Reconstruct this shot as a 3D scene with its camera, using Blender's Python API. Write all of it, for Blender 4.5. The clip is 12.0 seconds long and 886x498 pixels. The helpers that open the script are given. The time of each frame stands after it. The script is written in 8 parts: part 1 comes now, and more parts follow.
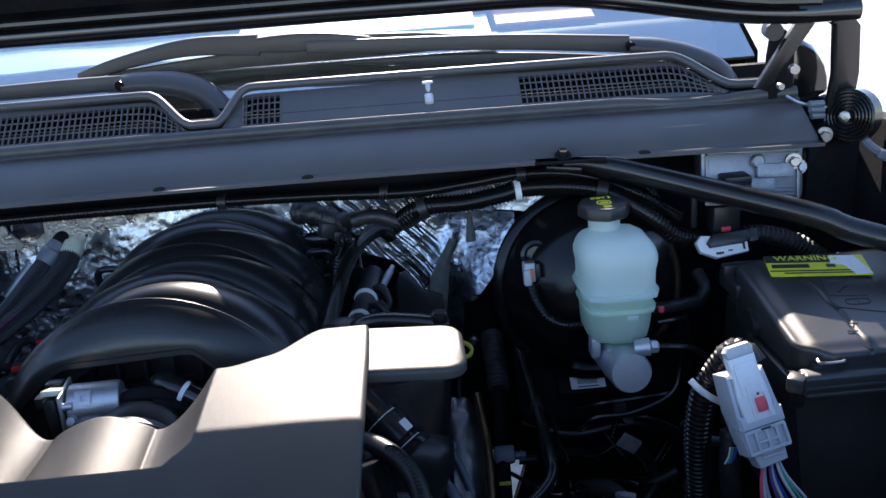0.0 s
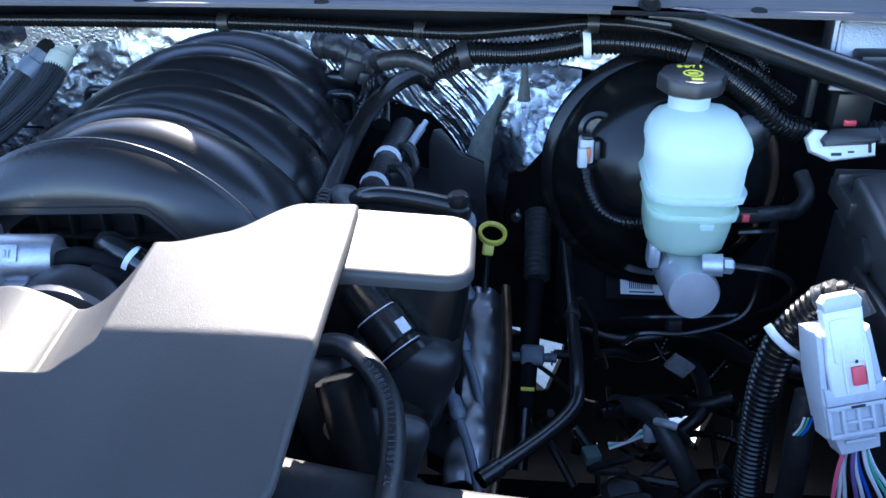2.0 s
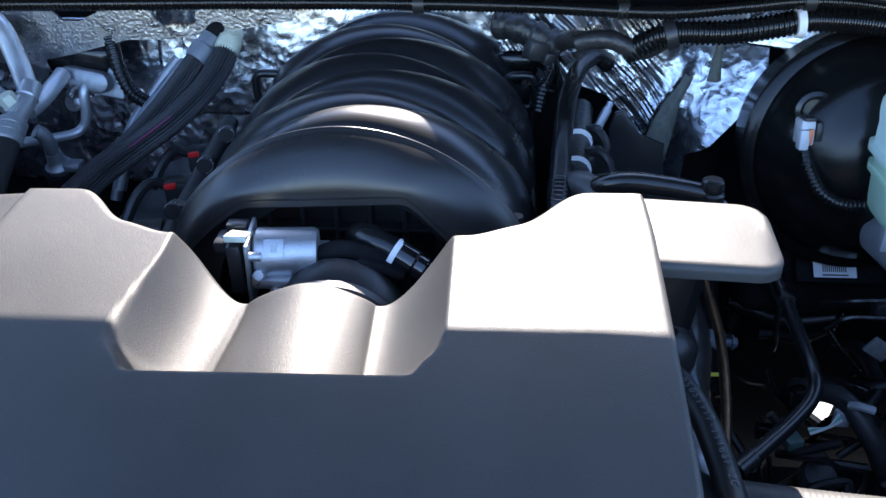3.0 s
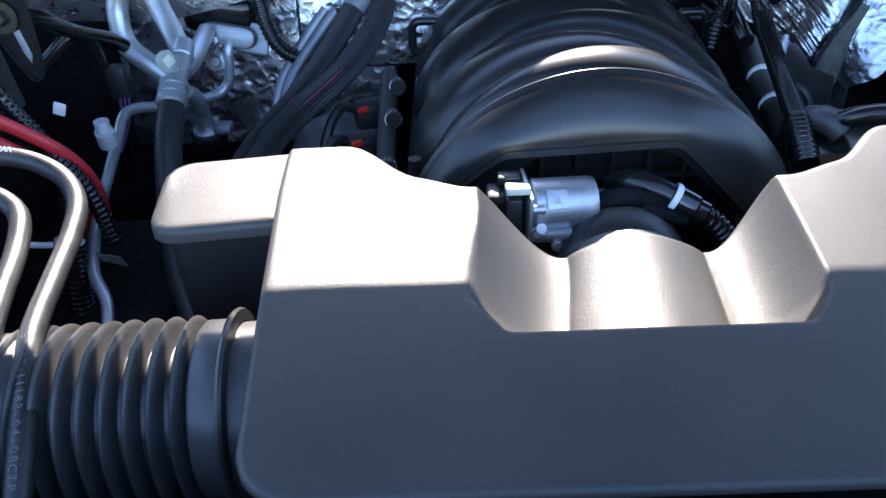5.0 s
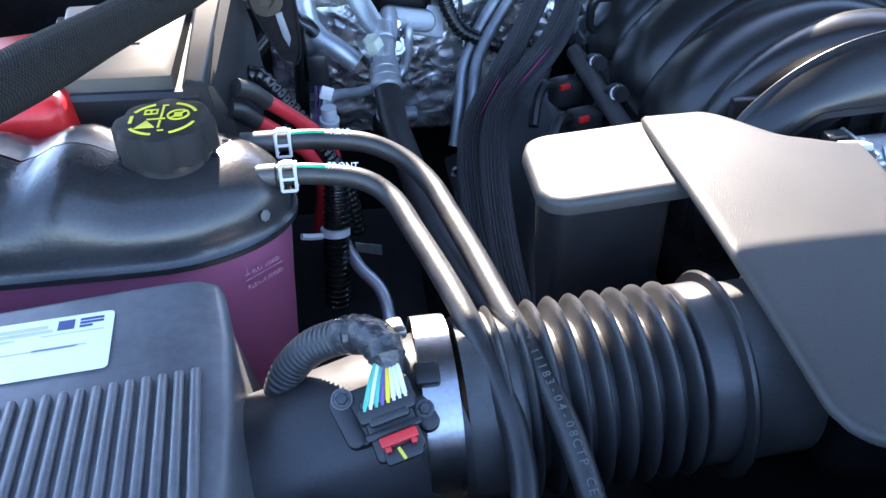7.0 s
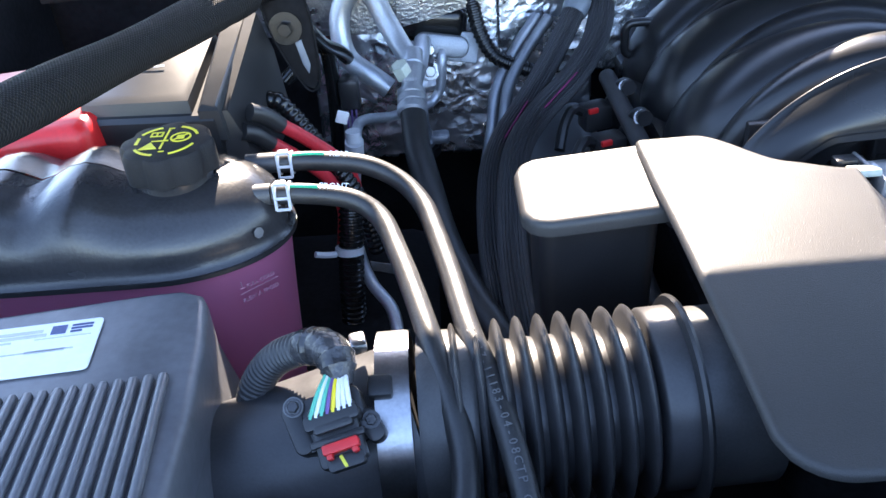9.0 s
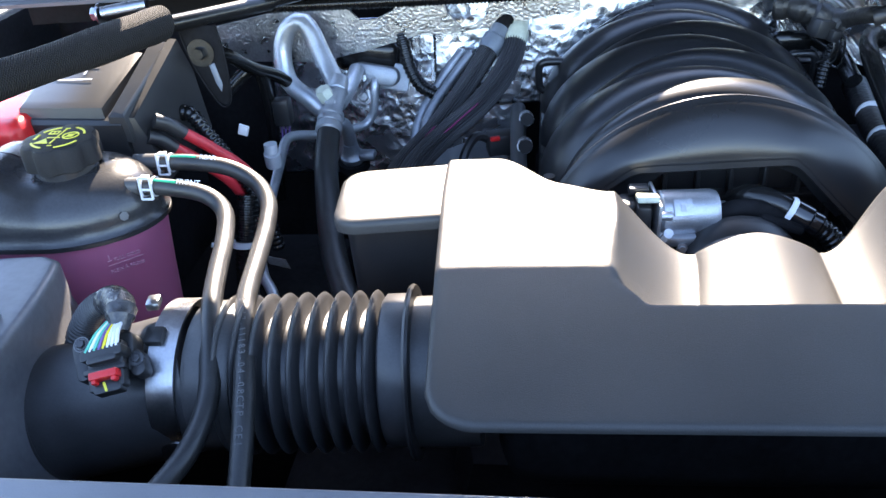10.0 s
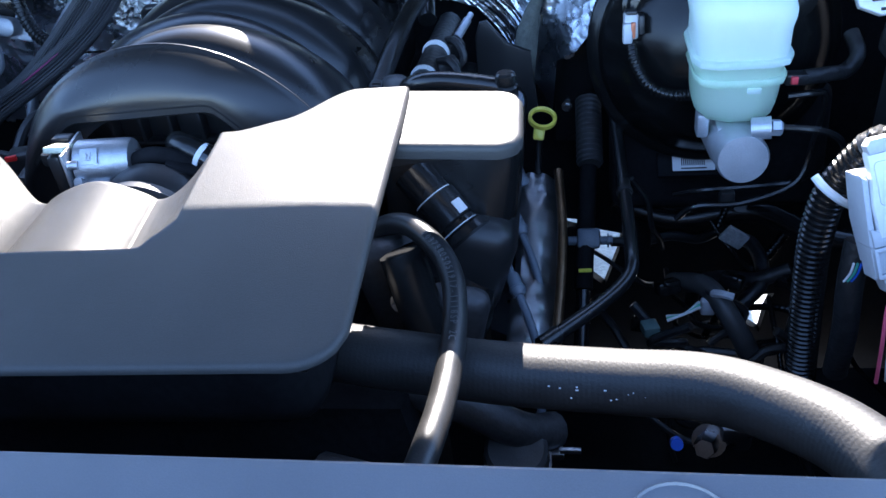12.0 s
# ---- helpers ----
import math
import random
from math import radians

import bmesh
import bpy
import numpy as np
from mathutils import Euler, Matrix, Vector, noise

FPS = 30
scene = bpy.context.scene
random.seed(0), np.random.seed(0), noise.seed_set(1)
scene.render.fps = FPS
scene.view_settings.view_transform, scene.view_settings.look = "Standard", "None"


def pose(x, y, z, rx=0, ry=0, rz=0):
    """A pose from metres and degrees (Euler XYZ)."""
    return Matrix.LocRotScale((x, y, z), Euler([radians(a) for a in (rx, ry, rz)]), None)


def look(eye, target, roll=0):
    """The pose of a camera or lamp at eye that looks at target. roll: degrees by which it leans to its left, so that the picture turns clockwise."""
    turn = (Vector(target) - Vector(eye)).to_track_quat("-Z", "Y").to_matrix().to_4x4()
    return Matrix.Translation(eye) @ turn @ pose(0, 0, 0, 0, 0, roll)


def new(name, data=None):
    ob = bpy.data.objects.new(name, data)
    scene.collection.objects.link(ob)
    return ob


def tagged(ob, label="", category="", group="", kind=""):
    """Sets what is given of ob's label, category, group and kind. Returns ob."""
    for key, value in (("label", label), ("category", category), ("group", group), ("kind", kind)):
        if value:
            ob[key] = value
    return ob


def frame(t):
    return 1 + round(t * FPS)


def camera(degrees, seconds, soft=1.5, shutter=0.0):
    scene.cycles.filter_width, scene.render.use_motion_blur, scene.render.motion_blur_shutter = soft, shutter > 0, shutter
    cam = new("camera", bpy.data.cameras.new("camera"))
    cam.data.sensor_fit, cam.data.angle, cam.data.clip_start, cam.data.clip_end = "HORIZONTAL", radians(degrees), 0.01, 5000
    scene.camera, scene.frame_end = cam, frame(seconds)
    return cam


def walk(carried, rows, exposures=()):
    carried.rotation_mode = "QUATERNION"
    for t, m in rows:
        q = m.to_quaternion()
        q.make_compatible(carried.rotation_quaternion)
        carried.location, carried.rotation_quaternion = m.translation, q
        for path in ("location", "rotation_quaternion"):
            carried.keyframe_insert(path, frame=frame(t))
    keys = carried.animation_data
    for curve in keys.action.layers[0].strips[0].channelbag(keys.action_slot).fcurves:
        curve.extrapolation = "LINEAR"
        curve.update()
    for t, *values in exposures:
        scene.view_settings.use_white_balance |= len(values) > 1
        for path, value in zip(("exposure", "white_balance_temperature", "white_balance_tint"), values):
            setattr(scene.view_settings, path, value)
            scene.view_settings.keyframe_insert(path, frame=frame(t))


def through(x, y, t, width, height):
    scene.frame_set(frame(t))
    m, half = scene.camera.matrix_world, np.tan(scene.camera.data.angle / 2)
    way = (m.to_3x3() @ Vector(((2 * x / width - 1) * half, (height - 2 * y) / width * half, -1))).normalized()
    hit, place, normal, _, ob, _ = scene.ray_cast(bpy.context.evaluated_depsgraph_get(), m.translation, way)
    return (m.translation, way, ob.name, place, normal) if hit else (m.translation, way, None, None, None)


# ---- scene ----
cam = camera(55.6, 12.0)
PATH = [
    (0, (0.312, 0.008, 1.568), (0.354, 1.891, 0.894), -4.5),
    (0.5, (0.365, 0.097, 1.552), (0.412, 1.923, 0.737), -2.8),
    (1, (0.409, 0.167, 1.533), (0.395, 1.95, 0.626), -1.4),
    (1.5, (0.409, 0.201, 1.525), (0.3, 1.944, 0.55), -0.9),
    (2, (0.369, 0.209, 1.521), (0.211, 1.924, 0.504), -0.8),
    (2.5, (0.274, 0.21, 1.529), (0.106, 1.906, 0.483), -0.7),
    (3, (0.139, 0.214, 1.525), (-0.005, 1.9, 0.458), -1.3),
    (3.2, (0.094, 0.218, 1.524), (-0.038, 1.896, 0.443), -1.4),
    (4.8, (-0.084, 0.238, 1.51), (-0.178, 1.858, 0.341), -3.2),
    (5, (-0.116, 0.227, 1.514), (-0.171, 1.855, 0.353), -2.7),
    (5.5, (-0.238, 0.222, 1.512), (-0.198, 1.86, 0.365), -2.8),
    (6, (-0.32, 0.222, 1.516), (-0.202, 1.856, 0.369), -2.5),
    (6.5, (-0.368, 0.221, 1.503), (-0.208, 1.843, 0.345), -1.6),
    (7, (-0.467, 0.24, 1.503), (-0.28, 1.851, 0.334), -1.4),
    (7.2, (-0.502, 0.249, 1.506), (-0.309, 1.858, 0.334), -1.7),
    (8.8, (-0.425, 0.229, 1.507), (-0.411, 1.881, 0.38), -3.9),
    (9, (-0.389, 0.219, 1.506), (-0.426, 1.881, 0.393), -4.8),
    (9.5, (-0.29, 0.173, 1.529), (-0.444, 1.856, 0.459), -5.8),
    (10, (-0.159, 0.119, 1.528), (-0.413, 1.811, 0.492), -4.7),
    (10.5, (-0.043, 0.102, 1.537), (-0.341, 1.787, 0.502), -4.1),
    (11, (0.093, 0.123, 1.534), (-0.226, 1.799, 0.49), -4.7),
    (11.5, (0.252, 0.155, 1.52), (-0.086, 1.789, 0.416), -6.3),
    (12, (0.378, 0.159, 1.504), (0.079, 1.761, 0.345), -7.2),
]
walk(cam, [(t, look(eye, target, roll)) for t, eye, target, roll in PATH],
     exposures=[(0, 1.55, 6000, 15), (0.5, 2.15, 6000, 15), (1.0, 2.65, 5650, 15), (1.5, 2.96, 5500, 15), (2.0, 2.98, 5500, 14), (2.5, 2.92, 5600, 14), (3.2, 2.46, 5750, 14), (5, 2.68, 5850, 14), (6, 2.7, 5950, 14), (7, 3.18, 6000, 15), (8.8, 3.06, 6250, 16), (9.5, 3.14, 6450, 16), (10.5, 3.12, 6200, 14), (11, 2.8, 6000, 14), (11.5, 2.82, 5950, 15), (12, 2.9, 5500, 14)])

# ---- world and sun ----
SUN_UP, SUN_SIDE = 35.0, 0.0
world = bpy.data.worlds.new("sky")
scene.world = world
world.use_nodes = True
_wn = world.node_tree.nodes
_sky = _wn.new("ShaderNodeTexSky")
_sky.sky_type, _sky.sun_disc = "NISHITA", False
_sky.dust_density, _sky.air_density = 0.3, 1.0
_sky.sun_elevation, _sky.sun_rotation = radians(SUN_UP), radians(SUN_SIDE)
world.node_tree.links.new(_sky.outputs[0], _wn["Background"].inputs[0])
_wn["Background"].inputs[1].default_value = 0.14
_sun = bpy.data.lights.new("sun", "SUN")
_sun.energy, _sun.angle, _sun.color = 5.0, radians(0.5), (1.0, 0.86, 0.68)
sun = new("sun", _sun)
sun.matrix_world = look((0, 8, 8 * math.tan(radians(SUN_UP))), (0, 0, 0))

# ---- materials ----
def surf(name, base, rough, metal=0.0, var=0.25, scale=30.0, bump=0.1, bscale=300.0, spec=0.5, coat=0.0, dust=0.0, rvar=0.1, stretch=(1, 1, 1), dist=0.002):
    """Plain surface with colour and gloss variation at two scales and a fine relief."""
    m = bpy.data.materials.new(name)
    m.use_nodes = True
    n, l = m.node_tree.nodes, m.node_tree.links
    p = n["Principled BSDF"]
    tc, mp = n.new("ShaderNodeTexCoord"), n.new("ShaderNodeMapping")
    mp.inputs["Scale"].default_value = stretch
    l.new(tc.outputs["Object"], mp.inputs["Vector"])
    big, fine = n.new("ShaderNodeTexNoise"), n.new("ShaderNodeTexNoise")
    big.inputs["Scale"].default_value, big.inputs["Detail"].default_value = scale, 4
    fine.inputs["Scale"].default_value, fine.inputs["Detail"].default_value = bscale, 3
    for t in (big, fine):
        l.new(mp.outputs[0], t.inputs["Vector"])
    ramp = n.new("ShaderNodeValToRGB")
    c = [min(1, v) for v in base]
    ramp.color_ramp.elements[0].position, ramp.color_ramp.elements[1].position = 0.3, 0.7
    ramp.color_ramp.elements[0].color = (*[v * (1 - var) for v in c], 1)
    ramp.color_ramp.elements[1].color = (*[min(1, v * (1 + var)) for v in c], 1)
    mixv = n.new("ShaderNodeMath")
    mixv.operation = "MULTIPLY_ADD"
    mixv.inputs[1].default_value = 0.4
    l.new(fine.outputs["Fac"], mixv.inputs[0])
    half = n.new("ShaderNodeMath")
    half.operation = "MULTIPLY"
    half.inputs[1].default_value = 0.6
    l.new(big.outputs["Fac"], half.inputs[0])
    l.new(half.outputs[0], mixv.inputs[2])
    l.new(mixv.outputs[0], ramp.inputs[0])
    col = ramp.outputs[0]
    if dust:
        dn = n.new("ShaderNodeTexNoise")
        dn.inputs["Scale"].default_value, dn.inputs["Detail"].default_value = 14, 8
        l.new(tc.outputs["Object"], dn.inputs["Vector"])
        dr = n.new("ShaderNodeMapRange")
        dr.inputs[1].default_value, dr.inputs[2].default_value, dr.inputs[4].default_value = 0.45, 0.8, dust
        l.new(dn.outputs["Fac"], dr.inputs[0])
        mx = n.new("ShaderNodeMix")
        mx.data_type = "RGBA"
        l.new(dr.outputs[0], mx.inputs[0])
        l.new(col, mx.inputs[6])
        mx.inputs[7].default_value = (0.22, 0.19, 0.15, 1)
        col = mx.outputs[2]
    l.new(col, p.inputs["Base Color"])
    rr = n.new("ShaderNodeMapRange")
    rr.inputs[3].default_value, rr.inputs[4].default_value = max(0.02, rough - rvar), min(1, rough + rvar)
    l.new(big.outputs["Fac"], rr.inputs[0])
    l.new(rr.outputs[0], p.inputs["Roughness"])
    p.inputs["Metallic"].default_value = metal
    p.inputs["Specular IOR Level"].default_value = spec
    p.inputs["Coat Weight"].default_value = coat
    p.inputs["Coat Roughness"].default_value = 0.08
    if bump:
        b = n.new("ShaderNodeBump")
        b.inputs["Strength"].default_value, b.inputs["Distance"].default_value = bump, dist
        l.new(fine.outputs["Fac"], b.inputs["Height"])
        l.new(b.outputs[0], p.inputs["Normal"])
    return m


def foil_material():
    """Crinkled aluminium foil: broad facets with fine slanting creases."""
    m = surf("foil", (0.47, 0.49, 0.53), 0.27, metal=1.0, var=0.12, scale=25, bump=0, rvar=0.1)
    n, l = m.node_tree.nodes, m.node_tree.links
    p = n["Principled BSDF"]
    tc = n.new("ShaderNodeTexCoord")
    warp = n.new("ShaderNodeTexNoise")
    warp.inputs["Scale"].default_value, warp.inputs["Detail"].default_value = 30, 2
    l.new(tc.outputs["Object"], warp.inputs["Vector"])
    bent = n.new("ShaderNodeVectorMath")
    bent.operation = "MULTIPLY_ADD"
    bent.inputs[1].default_value = (0.03, 0.03, 0.03)
    l.new(warp.outputs["Color"], bent.inputs[0])
    l.new(tc.outputs["Object"], bent.inputs[2])
    wr = n.new("ShaderNodeTexVoronoi")
    wr.inputs["Scale"].default_value = 70
    l.new(bent.outputs[0], wr.inputs["Vector"])
    br = n.new("ShaderNodeTexNoise")
    br.inputs["Scale"].default_value, br.inputs["Detail"].default_value, br.inputs["Distortion"].default_value = 40, 4, 1.4
    l.new(tc.outputs["Object"], br.inputs["Vector"])
    add = n.new("ShaderNodeMath")
    add.operation = "MULTIPLY_ADD"
    add.inputs[1].default_value = 1.1
    l.new(br.outputs["Fac"], add.inputs[0])
    l.new(wr.outputs["Distance"], add.inputs[2])
    b = n.new("ShaderNodeBump")
    b.inputs["Strength"].default_value, b.inputs["Distance"].default_value = 0.42, 0.0024
    l.new(add.outputs[0], b.inputs["Height"])
    l.new(b.outputs[0], p.inputs["Normal"])
    return m


def translucent_material(name, base, through, amount=0.5, rough=0.3, clarity=0.0):
    """Milky plastic that lets light through."""
    m = bpy.data.materials.new(name)
    m.use_nodes = True
    n, l = m.node_tree.nodes, m.node_tree.links
    p, out = n["Principled BSDF"], n["Material Output"]
    tc, no = n.new("ShaderNodeTexCoord"), n.new("ShaderNodeTexNoise")
    no.inputs["Scale"].default_value, no.inputs["Detail"].default_value = 40, 4
    l.new(tc.outputs["Object"], no.inputs["Vector"])
    mx = n.new("ShaderNodeMix")
    mx.data_type = "RGBA"
    mx.inputs[6].default_value = (*[v * 0.93 for v in base], 1)
    mx.inputs[7].default_value = (*base, 1)
    l.new(no.outputs["Fac"], mx.inputs[0])
    l.new(mx.outputs[2], p.inputs["Base Color"])
    p.inputs["Roughness"].default_value = rough
    t = n.new("ShaderNodeBsdfTranslucent")
    t.inputs[0].default_value = (*through, 1)
    s = n.new("ShaderNodeMixShader")
    s.inputs[0].default_value = amount
    l.new(p.outputs[0], s.inputs[1])
    l.new(t.outputs[0], s.inputs[2])
    clear = n.new("ShaderNodeBsdfTransparent")
    clear.inputs[0].default_value = (*through, 1)
    last = n.new("ShaderNodeMixShader")
    last.inputs[0].default_value = clarity
    l.new(s.outputs[0], last.inputs[1])
    l.new(clear.outputs[0], last.inputs[2])
    l.new(last.outputs[0], out.inputs["Surface"])
    return m


def glass_material():
    m = bpy.data.materials.new("windshield_glass")
    m.use_nodes = True
    p = m.node_tree.nodes["Principled BSDF"]
    p.inputs["Base Color"].default_value = (0.72, 0.86, 0.86, 1)
    p.inputs["Roughness"].default_value = 0.01
    p.inputs["Transmission Weight"].default_value = 1.0
    p.inputs["IOR"].default_value = 3.2
    return m


def weave_material(name, axis, side, pitch, lo, hi):
    """Coarse woven cloth: threads crossing along an axis and across it."""
    m = surf(name, lo, 0.8, var=0.3, scale=30, bump=0, spec=0.25)
    n, l = m.node_tree.nodes, m.node_tree.links
    tc = n.new("ShaderNodeTexCoord")
    waves = []
    for d in (axis, side):
        dot = n.new("ShaderNodeVectorMath")
        dot.operation = "DOT_PRODUCT"
        v = Vector(d).normalized() * (2 * math.pi / pitch)
        dot.inputs[1].default_value = tuple(v)
        l.new(tc.outputs["Object"], dot.inputs[0])
        s = n.new("ShaderNodeMath")
        s.operation = "SINE"
        l.new(dot.outputs["Value"], s.inputs[0])
        waves.append(s)
    mul = n.new("ShaderNodeMath")
    mul.operation = "MULTIPLY"
    for i, s in enumerate(waves):
        l.new(s.outputs[0], mul.inputs[i])
    ramp = n.new("ShaderNodeMapRange")
    ramp.inputs[1].default_value, ramp.inputs[2].default_value = -0.4, 0.8
    l.new(mul.outputs[0], ramp.inputs[0])
    mx = n.new("ShaderNodeMix")
    mx.data_type = "RGBA"
    mx.inputs[6].default_value, mx.inputs[7].default_value = (*lo, 1), (*hi, 1)
    l.new(ramp.outputs[0], mx.inputs[0])
    p = n["Principled BSDF"]
    l.new(mx.outputs[2], p.inputs["Base Color"])
    b = n.new("ShaderNodeBump")
    b.inputs["Strength"].default_value, b.inputs["Distance"].default_value = 0.9, 0.0012
    l.new(mul.outputs[0], b.inputs["Height"])
    l.new(b.outputs[0], p.inputs["Normal"])
    return m


